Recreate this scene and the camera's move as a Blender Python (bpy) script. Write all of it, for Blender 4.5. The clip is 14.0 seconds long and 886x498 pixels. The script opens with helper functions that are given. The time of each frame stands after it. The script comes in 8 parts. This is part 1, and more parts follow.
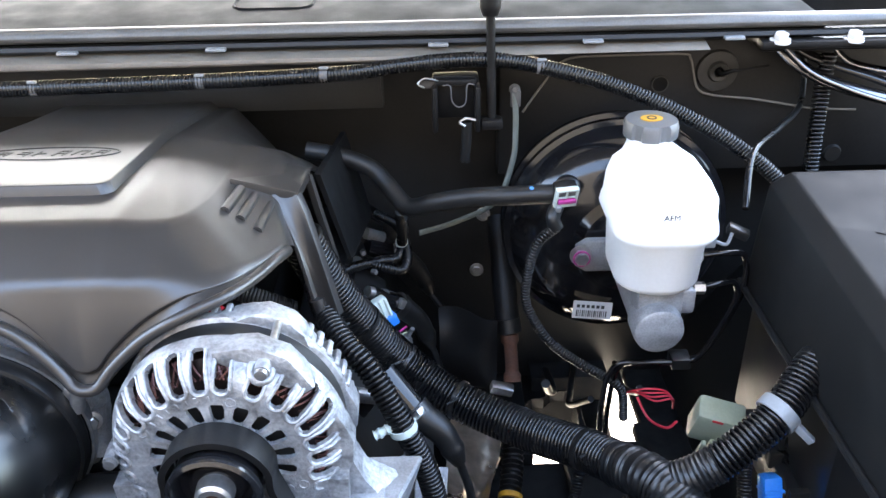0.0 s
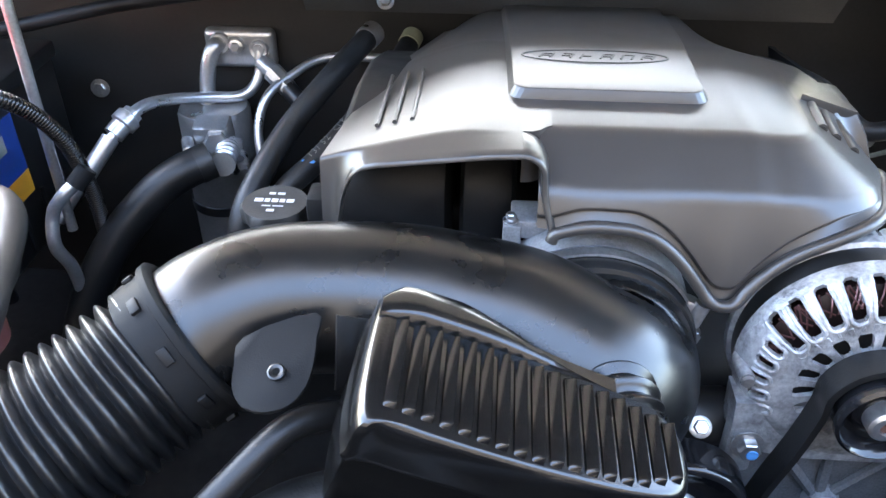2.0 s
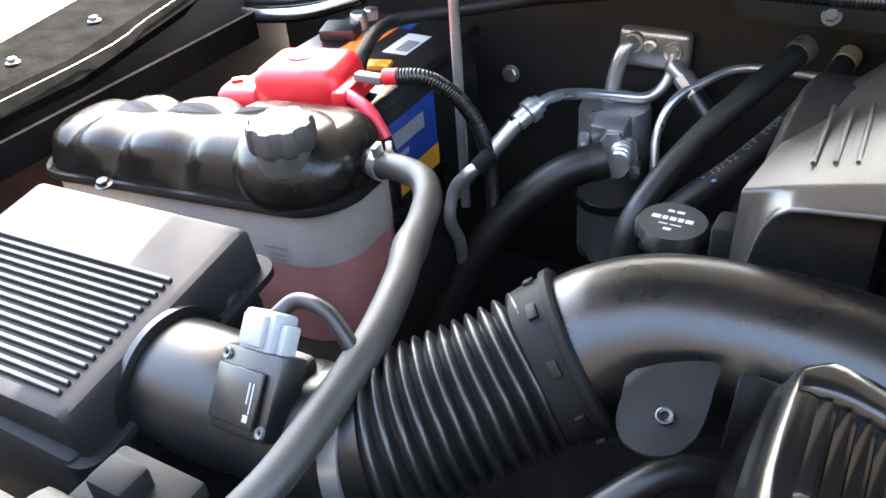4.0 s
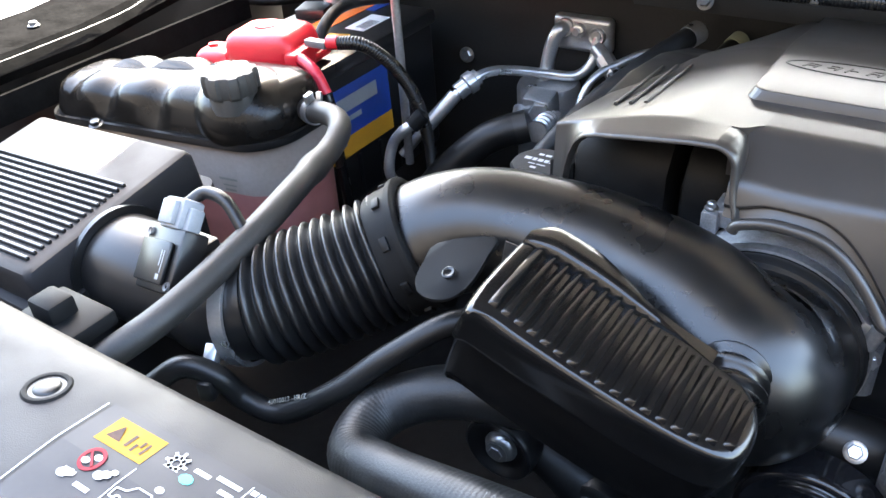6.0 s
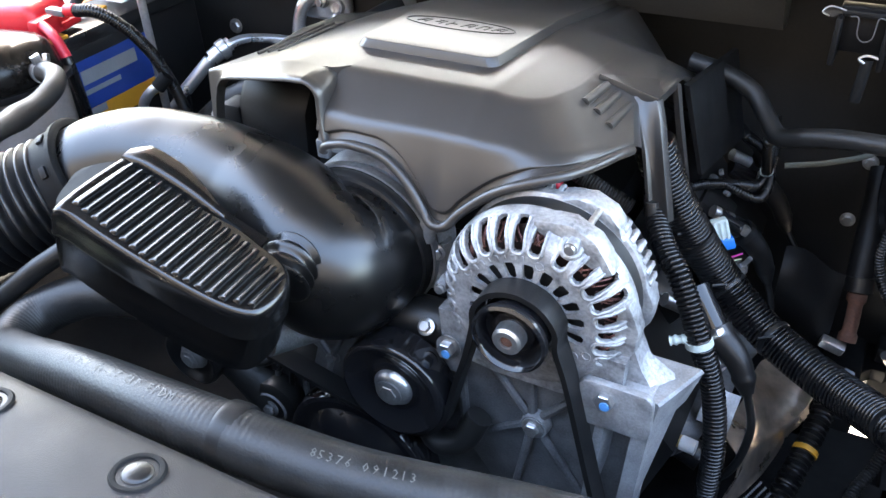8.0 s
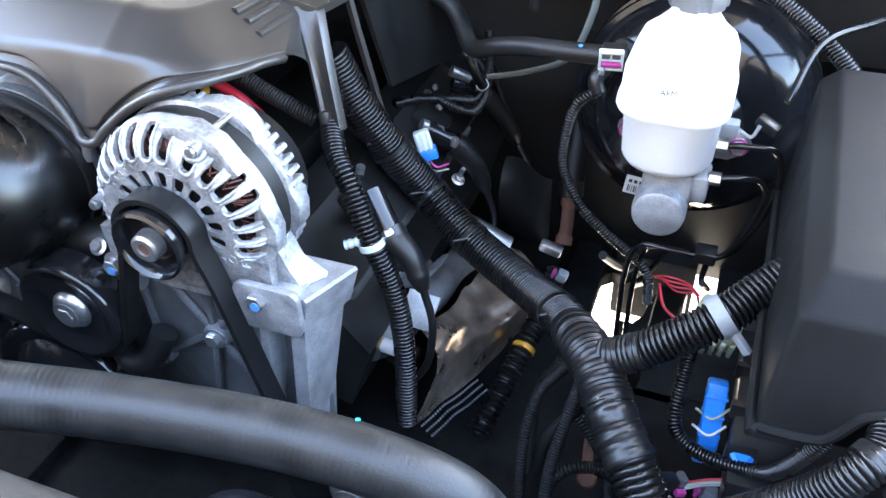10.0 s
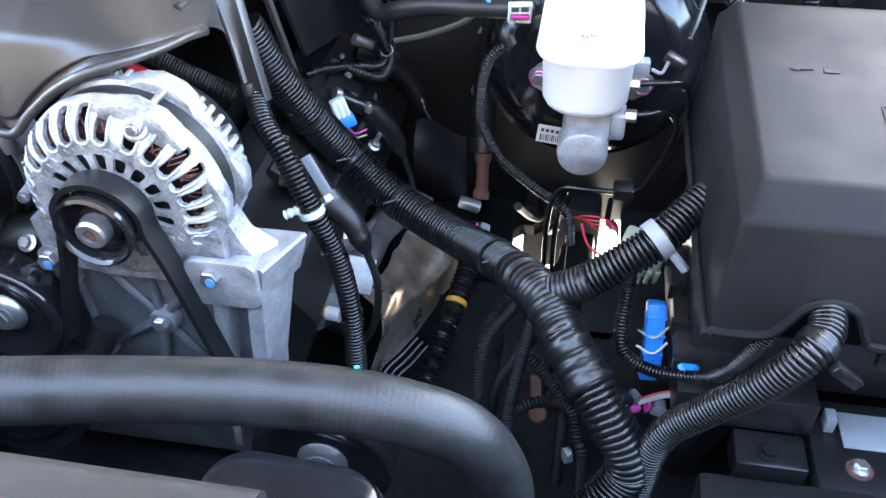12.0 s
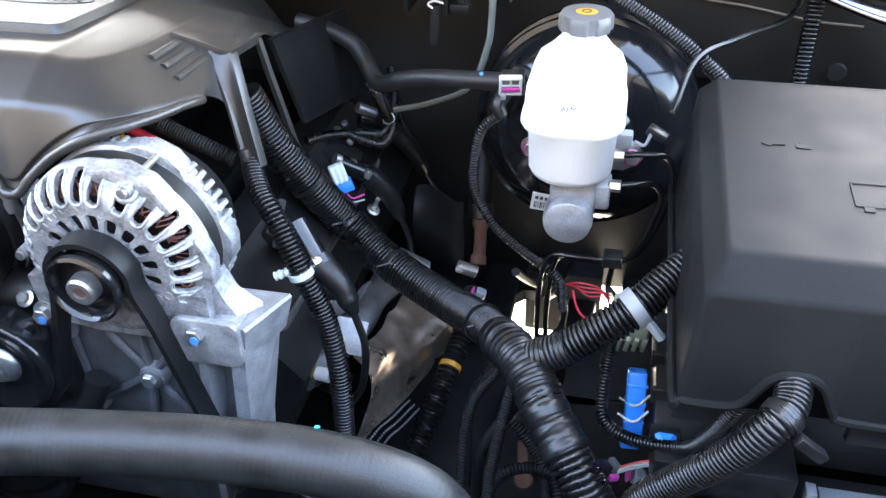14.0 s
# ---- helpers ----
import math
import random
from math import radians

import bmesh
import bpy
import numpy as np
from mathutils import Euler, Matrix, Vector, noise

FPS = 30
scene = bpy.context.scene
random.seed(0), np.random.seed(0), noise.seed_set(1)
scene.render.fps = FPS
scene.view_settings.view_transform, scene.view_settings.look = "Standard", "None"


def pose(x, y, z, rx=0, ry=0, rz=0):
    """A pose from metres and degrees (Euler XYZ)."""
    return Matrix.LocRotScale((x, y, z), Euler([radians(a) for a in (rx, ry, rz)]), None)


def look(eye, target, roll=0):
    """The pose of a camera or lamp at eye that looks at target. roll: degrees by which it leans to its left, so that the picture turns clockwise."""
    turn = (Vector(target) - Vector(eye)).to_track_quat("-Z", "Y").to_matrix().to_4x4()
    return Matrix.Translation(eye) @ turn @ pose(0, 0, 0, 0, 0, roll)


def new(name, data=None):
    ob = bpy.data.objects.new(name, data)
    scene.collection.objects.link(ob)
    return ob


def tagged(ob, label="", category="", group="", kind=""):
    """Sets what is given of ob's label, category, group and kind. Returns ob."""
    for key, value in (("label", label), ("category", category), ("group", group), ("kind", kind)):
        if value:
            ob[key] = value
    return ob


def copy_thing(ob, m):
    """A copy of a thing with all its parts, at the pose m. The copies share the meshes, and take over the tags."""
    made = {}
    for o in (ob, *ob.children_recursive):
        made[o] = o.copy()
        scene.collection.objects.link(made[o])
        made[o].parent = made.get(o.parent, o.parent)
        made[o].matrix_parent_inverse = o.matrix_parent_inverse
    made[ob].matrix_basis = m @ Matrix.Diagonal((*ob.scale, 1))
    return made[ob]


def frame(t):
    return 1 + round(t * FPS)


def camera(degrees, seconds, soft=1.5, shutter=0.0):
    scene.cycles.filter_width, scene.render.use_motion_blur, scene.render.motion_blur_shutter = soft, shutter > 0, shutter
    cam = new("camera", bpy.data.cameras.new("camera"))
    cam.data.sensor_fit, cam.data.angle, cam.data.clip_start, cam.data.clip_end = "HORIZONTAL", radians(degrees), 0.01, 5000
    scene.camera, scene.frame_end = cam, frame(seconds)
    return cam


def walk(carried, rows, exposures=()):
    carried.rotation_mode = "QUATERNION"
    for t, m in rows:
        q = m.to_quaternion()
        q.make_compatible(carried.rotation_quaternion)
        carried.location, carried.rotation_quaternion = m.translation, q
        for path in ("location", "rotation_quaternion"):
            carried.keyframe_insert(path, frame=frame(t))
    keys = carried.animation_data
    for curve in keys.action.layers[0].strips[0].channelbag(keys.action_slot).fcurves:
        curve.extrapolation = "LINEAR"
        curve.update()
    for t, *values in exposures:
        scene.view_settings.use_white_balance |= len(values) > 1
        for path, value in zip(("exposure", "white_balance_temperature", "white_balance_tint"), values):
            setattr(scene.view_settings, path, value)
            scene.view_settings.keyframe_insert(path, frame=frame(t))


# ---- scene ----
cam = camera(55.6, 14.0, soft=1.5)
PATH = [
    (0, (0.153, -0.426, 1.425), (0.18, 1.32, 0.449), -1.1),
    (0.5, (0.075, -0.428, 1.425), (0.047, 1.268, 0.366), -0.8),
    (1, (-0.061, -0.415, 1.432), (-0.091, 1.253, 0.328), -0.8),
    (1.5, (-0.182, -0.422, 1.425), (-0.223, 1.23, 0.299), 0.0),
    (2, (-0.266, -0.419, 1.421), (-0.393, 1.212, 0.271), -0.1),
    (2.5, (-0.317, -0.406, 1.416), (-0.598, 1.193, 0.248), -1.4),
    (3, (-0.341, -0.399, 1.423), (-0.836, 1.145, 0.252), -3.6),
    (3.5, (-0.34, -0.399, 1.433), (-1.067, 1.059, 0.273), -4.9),
    (3.7, (-0.333, -0.397, 1.431), (-1.139, 1.019, 0.271), -5.2),
    (5.8, (-0.118, -0.468, 1.446), (-1.13, 0.847, 0.329), -5.4),
    (6, (-0.089, -0.476, 1.441), (-1.079, 0.857, 0.327), -4.9),
    (6.5, (-0.003, -0.507, 1.444), (-0.933, 0.865, 0.325), -3.9),
    (7, (0.079, -0.516, 1.453), (-0.788, 0.894, 0.33), -3.1),
    (7.5, (0.143, -0.499, 1.453), (-0.69, 0.926, 0.324), -2.9),
    (8, (0.215, -0.47, 1.449), (-0.609, 0.948, 0.304), -3.1),
    (8.5, (0.288, -0.449, 1.442), (-0.518, 0.964, 0.279), -3.7),
    (9, (0.366, -0.426, 1.429), (-0.389, 1.003, 0.251), -3.1),
    (9.2, (0.397, -0.419, 1.429), (-0.327, 1.017, 0.239), -2.8),
    (11.3, (0.435, -0.419, 1.386), (0.081, 1.075, 0.104), -0.7),
    (11.5, (0.411, -0.44, 1.393), (0.088, 1.058, 0.108), -0.7),
    (12, (0.368, -0.467, 1.409), (0.084, 1.049, 0.136), -1.0),
    (12.5, (0.388, -0.474, 1.42), (0.121, 1.072, 0.179), -0.8),
    (13, (0.382, -0.464, 1.415), (0.07, 1.096, 0.203), -1.0),
    (13.5, (0.404, -0.453, 1.418), (0.077, 1.115, 0.221), -1.6),
    (14, (0.415, -0.471, 1.421), (0.043, 1.119, 0.267), -1.4),
]
GAIN = 0.70
walk(cam, [(t, look(eye, target, roll)) for t, eye, target, roll in PATH], exposures=tuple((t, e + GAIN, k, 8) for t, e, k in ((0, 4.17, 7150), (2, 4.38, 6800), (3, 4.44, 7000), (3.7, 4.12, 7250), (6, 3.95, 7150), (7.5, 4.03, 7150), (9, 4.38, 7050), (11.3, 4.68, 6800), (12.5, 4.61, 7000), (14, 4.50, 7200))))

# ---- daylight: the sun behind the car, shaded off by the hood, and the open sky ----
SUN_ELEVATION, SUN_AZIMUTH = radians(50), radians(-18)
world = bpy.data.worlds.new("world")
scene.world = world
world.use_nodes = True
wn = world.node_tree
sky = wn.nodes.new("ShaderNodeTexSky")
sky.sky_type = "NISHITA"
sky.sun_disc = False
sky.dust_density, sky.air_density = 3.0, 1.0
sky.sun_elevation, sky.sun_rotation = SUN_ELEVATION, SUN_AZIMUTH
wn.links.new(sky.outputs[0], wn.nodes["Background"].inputs[0])
wn.nodes["Background"].inputs[1].default_value = 0.15
sun = new("sun", bpy.data.lights.new("sun", "SUN"))
sun.data.energy, sun.data.angle, sun.data.color = 3.0, radians(0.6), (1.0, 0.965, 0.92)
sun.matrix_world = look((math.sin(SUN_AZIMUTH) * math.cos(SUN_ELEVATION), math.cos(SUN_AZIMUTH) * math.cos(SUN_ELEVATION), math.sin(SUN_ELEVATION)), (0, 0, 0))


# ---- materials ----
def mat(name, color, rough=0.5, metal=0.0, grain=400.0, bump=0.1, vary=0.15, blotch=25.0, coat=0.0, alpha=1.0, transmission=0.0, sss=0.0, rough_vary=0.15, spec=0.5):
    m = bpy.data.materials.new(name)
    m.use_nodes = True
    nt = m.node_tree
    b = nt.nodes["Principled BSDF"]
    b.inputs["Metallic"].default_value = metal
    b.inputs["Coat Weight"].default_value = coat
    b.inputs["Specular IOR Level"].default_value = spec
    b.inputs["Alpha"].default_value = alpha
    b.inputs["Transmission Weight"].default_value = transmission
    if sss:
        b.inputs["Subsurface Weight"].default_value = sss
        b.inputs["Subsurface Radius"].default_value = (1, 1, 1)
        b.inputs["Subsurface Scale"].default_value = 0.03
    tc = nt.nodes.new("ShaderNodeTexCoord")
    fine = nt.nodes.new("ShaderNodeTexNoise")
    fine.inputs["Scale"].default_value = grain
    fine.inputs["Detail"].default_value = 3
    big = nt.nodes.new("ShaderNodeTexNoise")
    big.inputs["Scale"].default_value = blotch
    big.inputs["Detail"].default_value = 5
    nt.links.new(tc.outputs["Object"], fine.inputs["Vector"])
    nt.links.new(tc.outputs["Object"], big.inputs["Vector"])
    mixf = nt.nodes.new("ShaderNodeMath")
    mixf.operation = "MULTIPLY_ADD"
    nt.links.new(big.outputs[0], mixf.inputs[0])
    mixf.inputs[1].default_value = 0.65
    half = nt.nodes.new("ShaderNodeMath")
    half.operation = "MULTIPLY"
    nt.links.new(fine.outputs[0], half.inputs[0])
    half.inputs[1].default_value = 0.35
    nt.links.new(half.outputs[0], mixf.inputs[2])
    ramp = nt.nodes.new("ShaderNodeValToRGB")
    lo = [max(0.0, c * (1 - vary * 1.6)) for c in color]
    hi = [min(1.0, c * (1 + vary * 1.6)) for c in color]
    ramp.color_ramp.elements[0].position, ramp.color_ramp.elements[1].position = 0.3, 0.7
    ramp.color_ramp.elements[0].color = (*lo, 1)
    ramp.color_ramp.elements[1].color = (*hi, 1)
    nt.links.new(mixf.outputs[0], ramp.inputs[0])
    nt.links.new(ramp.outputs[0], b.inputs["Base Color"])
    rr = nt.nodes.new("ShaderNodeMapRange")
    rr.inputs["From Min"].default_value, rr.inputs["From Max"].default_value = 0.3, 0.7
    rr.inputs["To Min"].default_value = max(0.02, rough * (1 - rough_vary))
    rr.inputs["To Max"].default_value = min(1.0, rough * (1 + rough_vary))
    nt.links.new(big.outputs[0], rr.inputs["Value"])
    nt.links.new(rr.outputs[0], b.inputs["Roughness"])
    if bump:
        bp = nt.nodes.new("ShaderNodeBump")
        bp.inputs["Strength"].default_value = bump
        bp.inputs["Distance"].default_value = 0.001
        nt.links.new(fine.outputs[0], bp.inputs["Height"])
        nt.links.new(bp.outputs[0], b.inputs["Normal"])
    return m


COVER = mat("moulded_cover_plastic", (0.030, 0.0268, 0.0245), 0.32, grain=1500, bump=0.08, vary=0.05, rough_vary=0.04, spec=0.65)
GROOVESHADE = mat("groove_shade_plastic", (0.011, 0.0105, 0.010), 0.4, grain=1500, bump=0.1, vary=0.08)
FLOOR = mat("matte_black_liner", (0.010, 0.010, 0.010), 0.85, grain=80, bump=0.3, vary=0.4, spec=0.10)
MATTE = mat("matte_shaded_black", (0.006, 0.006, 0.0063), 0.5, grain=300, bump=0.15, vary=0.3, spec=0.2)
HOSEINK = mat("faded_hose_print", (0.062, 0.062, 0.056), 0.55, bump=0, vary=0.3, blotch=120)
TUBE = mat("glossy_blow_moulded_plastic", (0.0035, 0.0035, 0.0036), 0.29, spec=0.6, grain=700, bump=0.06, vary=0.15)
BLACK = mat("black_plastic", (0.009, 0.009, 0.0095), 0.32, grain=900, bump=0.12, vary=0.2)
DARK = mat("dark_painted_steel", (0.008, 0.008, 0.008), 0.42, grain=300, bump=0.1, vary=0.3)
GLOSS = mat("gloss_black_paint", (0.008, 0.008, 0.009), 0.12, grain=200, bump=0.0, vary=0.2)
RUBBER = mat("black_rubber", (0.007, 0.007, 0.0072), 0.40, grain=600, bump=0.12, vary=0.2, spec=0.35)
BOXGLOSS = mat("glossy_resonator_plastic", (0.0038, 0.0038, 0.004), 0.19, spec=0.6, grain=700, bump=0.05, vary=0.15)
BELLOWS = mat("satin_black_bellows_rubber", (0.007, 0.007, 0.0074), 0.33, spec=0.6, grain=600, bump=0.08, vary=0.15)
HOSE = mat("grey_dusty_rubber", (0.0120, 0.0121, 0.0122), 0.44, spec=0.42, grain=500, bump=0.25, vary=0.35, blotch=40)
LOOM = mat("split_loom_plastic", (0.006, 0.006, 0.0065), 0.27, spec=0.5, grain=600, bump=0.05, vary=0.2)
TAPE = mat("vinyl_tape", (0.007, 0.007, 0.0075), 0.36, grain=260, bump=0.2, vary=0.3)
SHROUD = mat("grey_textured_plastic", (0.0135, 0.0128, 0.0142), 0.48, spec=0.26, grain=1300, bump=0.25, vary=0.08)
LID = mat("dusty_lid_plastic", (0.0105, 0.0107, 0.011), 0.50, spec=0.07, grain=1100, bump=0.15, vary=0.12)
ALU = mat("cast_aluminium", (0.34, 0.345, 0.355), 0.48, 0.6, grain=300, bump=1.0, vary=0.36, blotch=60)
ALU_DULL = mat("dull_cast_aluminium", (0.30, 0.305, 0.315), 0.52, 0.5, grain=500, bump=0.5, vary=0.25, blotch=50)
PIPE = mat("bright_aluminium_pipe", (0.46, 0.465, 0.47), 0.31, 0.8, grain=300, bump=0.1, vary=0.12)
STEEL = mat("zinc_steel", (0.5, 0.5, 0.5), 0.33, 0.9, grain=300, bump=0.1, vary=0.2)
SHIELD = mat("stamped_heat_shield", (0.52, 0.43, 0.35), 0.30, 0.9, grain=60, bump=0.5, vary=0.22, blotch=30)
RUST = mat("rusted_steel", (0.085, 0.036, 0.023), 0.8, 0.1, grain=300, bump=0.4, vary=0.4)
COPPERWIRE = mat("enamelled_copper_wire", (0.12, 0.055, 0.052), 0.3, 0.7, grain=900, bump=0.1, vary=0.3)
COPPER = mat("copper_windings", (0.014, 0.007, 0.007), 0.4, 0.3, grain=900, bump=0.3, vary=0.4)
WHITE = mat("milky_white_plastic", (0.82, 0.83, 0.83), 0.4, grain=300, bump=0.04, vary=0.03, sss=0.6)
PAPER = mat("white_label", (0.55, 0.55, 0.55), 0.45, grain=300, bump=0.02, vary=0.04)
INK = mat("black_ink", (0.02, 0.02, 0.02), 0.5, bump=0)
GREYINK = mat("grey_print", (0.17, 0.165, 0.145), 0.5, bump=0, vary=0.1)
RED = mat("red_plastic", (0.50, 0.012, 0.022), 0.38, grain=500, bump=0.05, vary=0.08)
REDWIRE = mat("red_wire", (0.5, 0.02, 0.04), 0.4, bump=0)
ORANGE = mat("orange_label", (0.75, 0.17, 0.03), 0.4, bump=0, vary=0.06)
BLUE = mat("blue_label", (0.010, 0.045, 0.24), 0.4, bump=0, vary=0.08)
BLUECLIP = mat("bright_blue_plastic", (0.010, 0.19, 0.66), 0.35, bump=0, vary=0.08)
YELLOW = mat("yellow_label", (0.55, 0.27, 0.025), 0.45, bump=0, vary=0.06)
MAGENTA = mat("magenta_plastic", (0.45, 0.05, 0.25), 0.4, bump=0)
CYAN = mat("turquoise_paint_dab", (0.03, 0.6, 0.55), 0.4, bump=0)
BLUEDAB = mat("blue_paint_dab", (0.06, 0.22, 0.50), 0.4, bump=0)
GREYPLUG = mat("light_grey_plastic", (0.22, 0.238, 0.258), 0.42, grain=400, bump=0.03, vary=0.08)
CREAM = mat("pale_green_plastic", (0.30, 0.32, 0.23), 0.45, grain=400, bump=0.03, vary=0.08)
TIEM = mat("pale_nylon", (0.55, 0.63, 0.60), 0.4, bump=0, vary=0.06)
TANKTOP = mat("smoked_tank_plastic", (0.0075, 0.0066, 0.0058), 0.25, spec=0.25, grain=300, bump=0.05, vary=0.25)
CLOUDY = mat("cloudy_tank_plastic", (0.27, 0.235, 0.215), 0.4, grain=200, bump=0.04, vary=0.08, sss=0.1)
COOLANT = mat("coolant_behind_plastic", (0.31, 0.125, 0.115), 0.36, grain=60, bump=0.03, vary=0.1)
GROUND = mat("pale_concrete", (0.45, 0.41, 0.355), 0.85, grain=60, bump=0.4, vary=0.12, blotch=3)
WARNING = mat("yellow_warning_print", (0.40, 0.20, 0.006), 0.6, bump=0, vary=0.06, spec=0.2)
SIGNRED = mat("red_sign_print", (0.26, 0.016, 0.026), 0.6, bump=0, vary=0.06, spec=0.2)
DECAL = mat("dark_decal_film", (0.02, 0.019, 0.022), 0.5, spec=0.3, grain=300, bump=0.02, vary=0.08)
BRASS = mat("brass", (0.5, 0.36, 0.15), 0.4, 0.8, grain=300, bump=0.1)
CARPAINT = mat("black_car_paint", (0.012, 0.012, 0.013), 0.18, grain=200, bump=0.0, vary=0.1, coat=0.4)
FIREWALL = mat("dusty_firewall_paint", (0.0115, 0.0112, 0.011), 0.5, spec=0.3, grain=200, bump=0.15, vary=0.25, blotch=12)
FLAP = mat("dusty_grey_panel", (0.032, 0.031, 0.029), 0.55, grain=300, bump=0.15, vary=0.2)
HOSE2 = mat("weathered_brown_grey_rubber", (0.020, 0.0187, 0.017), 0.55, grain=500, bump=0.15, vary=0.2)
HOODPAINT = mat("grey_hood_paint", (0.62, 0.60, 0.57), 0.4, grain=300, bump=0.03, vary=0.06)
LINER = mat("black_fibre_liner", (0.014, 0.014, 0.014), 0.9, grain=300, bump=0.4, vary=0.2)
SEAL = mat("weather_strip_rubber", (0.11, 0.11, 0.108), 0.35, grain=500, bump=0.15, vary=0.2)
CHROME = mat("polished_dark_metal", (0.22, 0.22, 0.225), 0.2, 1.0, grain=200, bump=0.02, vary=0.1)
STRAP = mat("pale_braid", (0.11, 0.12, 0.105), 0.6, grain=900, bump=0.5, vary=0.2)
COWLTOP = mat("blue_grey_panel_paint", (0.0115, 0.012, 0.0128), 0.72, grain=300, bump=0.03, vary=0.06, spec=0.08)
RAIL = mat("black_fender_paint", (0.006, 0.006, 0.006), 0.4, grain=200, bump=0.05, vary=0.3, spec=0.0)
ABOX = mat("air_box_plastic", (0.016, 0.015, 0.016), 0.55, grain=1100, bump=0.12, vary=0.1, spec=0.17)
CASTING = mat("weathered_casting", (0.15, 0.152, 0.157), 0.55, 0.5, grain=500, bump=0.5, vary=0.3, blotch=40)
CAPGREY = mat("grey_cap_plastic", (0.10, 0.10, 0.102), 0.4, grain=600, bump=0.08, vary=0.1)
UNSEENWALL = mat("dark_unseen_wall", (0.035, 0.031, 0.028), 0.8, grain=30, bump=0.3, vary=0.2, blotch=2)
COWL = mat("cowl_grey_plastic", (0.17, 0.155, 0.135), 0.5, grain=500, bump=0.1, vary=0.15)


# ---- building blocks ----
def part(name, bm, material, parent=None, label="", smooth=True, angle=40):
    me = bpy.data.meshes.new(name)
    bmesh.ops.recalc_face_normals(bm, faces=bm.faces[:])
    if smooth:
        lim = radians(angle)
        for f in bm.faces:
            f.smooth = True
        for e in bm.edges:
            if len(e.link_faces) == 2 and e.calc_face_angle(0) > lim:
                e.smooth = False
    bm.to_mesh(me)
    bm.free()
    me.materials.append(material)
    ob = new(name, me)
    if parent is not None:
        ob.parent = parent
        if parent.parent is None:
            ob.matrix_parent_inverse = Matrix.Translation(-parent.location)
    if label:
        ob["label"] = label
    return ob


def thing(name, label, category, at, group="", kind=""):
    ob = new(name)
    ob.empty_display_size = 0.02
    ob.location = at
    return tagged(ob, label, category, group, kind)


def join(*bms):
    out = bms[0]
    for b in bms[1:]:
        me = bpy.data.meshes.new("t")
        b.to_mesh(me)
        out.from_mesh(me)
        bpy.data.meshes.remove(me)
        b.free()
    return out


def rbox(size, m=None, bevel=0.003, seg=2, taper=1.0):
    """A box with rounded edges; taper scales its top."""
    bm = bmesh.new()
    bmesh.ops.create_cube(bm, size=1)
    for v in bm.verts:
        k = taper if v.co.z > 0 else 1.0
        v.co = Vector((v.co.x * size[0] * k, v.co.y * size[1] * k, v.co.z * size[2]))
    if bevel:
        bmesh.ops.bevel(bm, geom=bm.edges[:], offset=bevel, segments=seg, profile=0.5, affect="EDGES")
    if m is not None:
        bm.transform(m)
    return bm


def box_at(x0, x1, y0, y1, z0, z1, bevel=0.003, seg=2, taper=1.0):
    return rbox((x1 - x0, y1 - y0, z1 - z0), Matrix.Translation(((x0 + x1) / 2, (y0 + y1) / 2, (z0 + z1) / 2)), bevel, seg, taper)


def lathe(profile, m=None, seg=32, closed=False):
    """Turns (radius, height) pairs round z."""
    bm = bmesh.new()
    rings = []
    for r, h in profile:
        if r < 1e-6:
            rings.append([bm.verts.new((0, 0, h))])
        else:
            rings.append([bm.verts.new((r * math.cos(a), r * math.sin(a), h)) for a in (2 * math.pi * k / seg for k in range(seg))])
    for a, b in zip(rings, rings[1:]):
        for k in range(seg):
            n = (k + 1) % seg
            if len(a) == 1 and len(b) == 1:
                continue
            if len(a) == 1:
                bm.faces.new((a[0], b[k], b[n]))
            elif len(b) == 1:
                bm.faces.new((a[k], a[n], b[0]))
            else:
                bm.faces.new((a[k], a[n], b[n], b[k]))
    if m is not None:
        bm.transform(m)
    return bm


def axis(at, way):
    """A pose at a place whose z points along way."""
    return Matrix.Translation(at) @ Vector(way).to_track_quat("Z", "Y").to_matrix().to_4x4()


def prism(outline, h, m=None, bevel=0.002, seg=2):
    """A plate of that outline in x and y, from 0 up to h, with rounded rims."""
    bm = bmesh.new()
    lo = [bm.verts.new((x, y, 0)) for x, y in outline]
    hi = [bm.verts.new((x, y, h)) for x, y in outline]
    bm.faces.new(lo[::-1])
    bm.faces.new(hi)
    n = len(lo)
    for k in range(n):
        bm.faces.new((lo[k], lo[(k + 1) % n], hi[(k + 1) % n], hi[k]))
    if bevel:
        rim = [e for e in bm.edges if abs(e.verts[0].co.z - e.verts[1].co.z) < 1e-9]
        bmesh.ops.bevel(bm, geom=rim, offset=bevel, segments=seg, profile=0.5, affect="EDGES")
    if m is not None:
        bm.transform(m)
    return bm


def spline(pts, n=12):
    """Points along a smooth line through pts, about evenly spaced, n to a span."""
    p = [Vector(q) for q in pts]
    p = [2 * p[0] - p[1]] + p + [2 * p[-1] - p[-2]]
    out = []
    for k in range(1, len(p) - 2):
        a, b, c, d = p[k - 1 : k + 3]
        for j in range(n):
            t = j / n
            out.append(0.5 * (2 * b + (c - a) * t + (2 * a - 5 * b + 4 * c - d) * t * t + (3 * b - a - 3 * c + d) * t ** 3))
    out.append(p[-2])
    return out


def even(line, step):
    """The line again with points every step metres."""
    out, left = [line[0].copy()], step
    for a, b in zip(line, line[1:]):
        far = (b - a).length
        done = 0.0
        while far - done >= left:
            done += left
            out.append(a.lerp(b, done / far))
            left = step
        left -= far - done
    out.append(line[-1].copy())
    return out


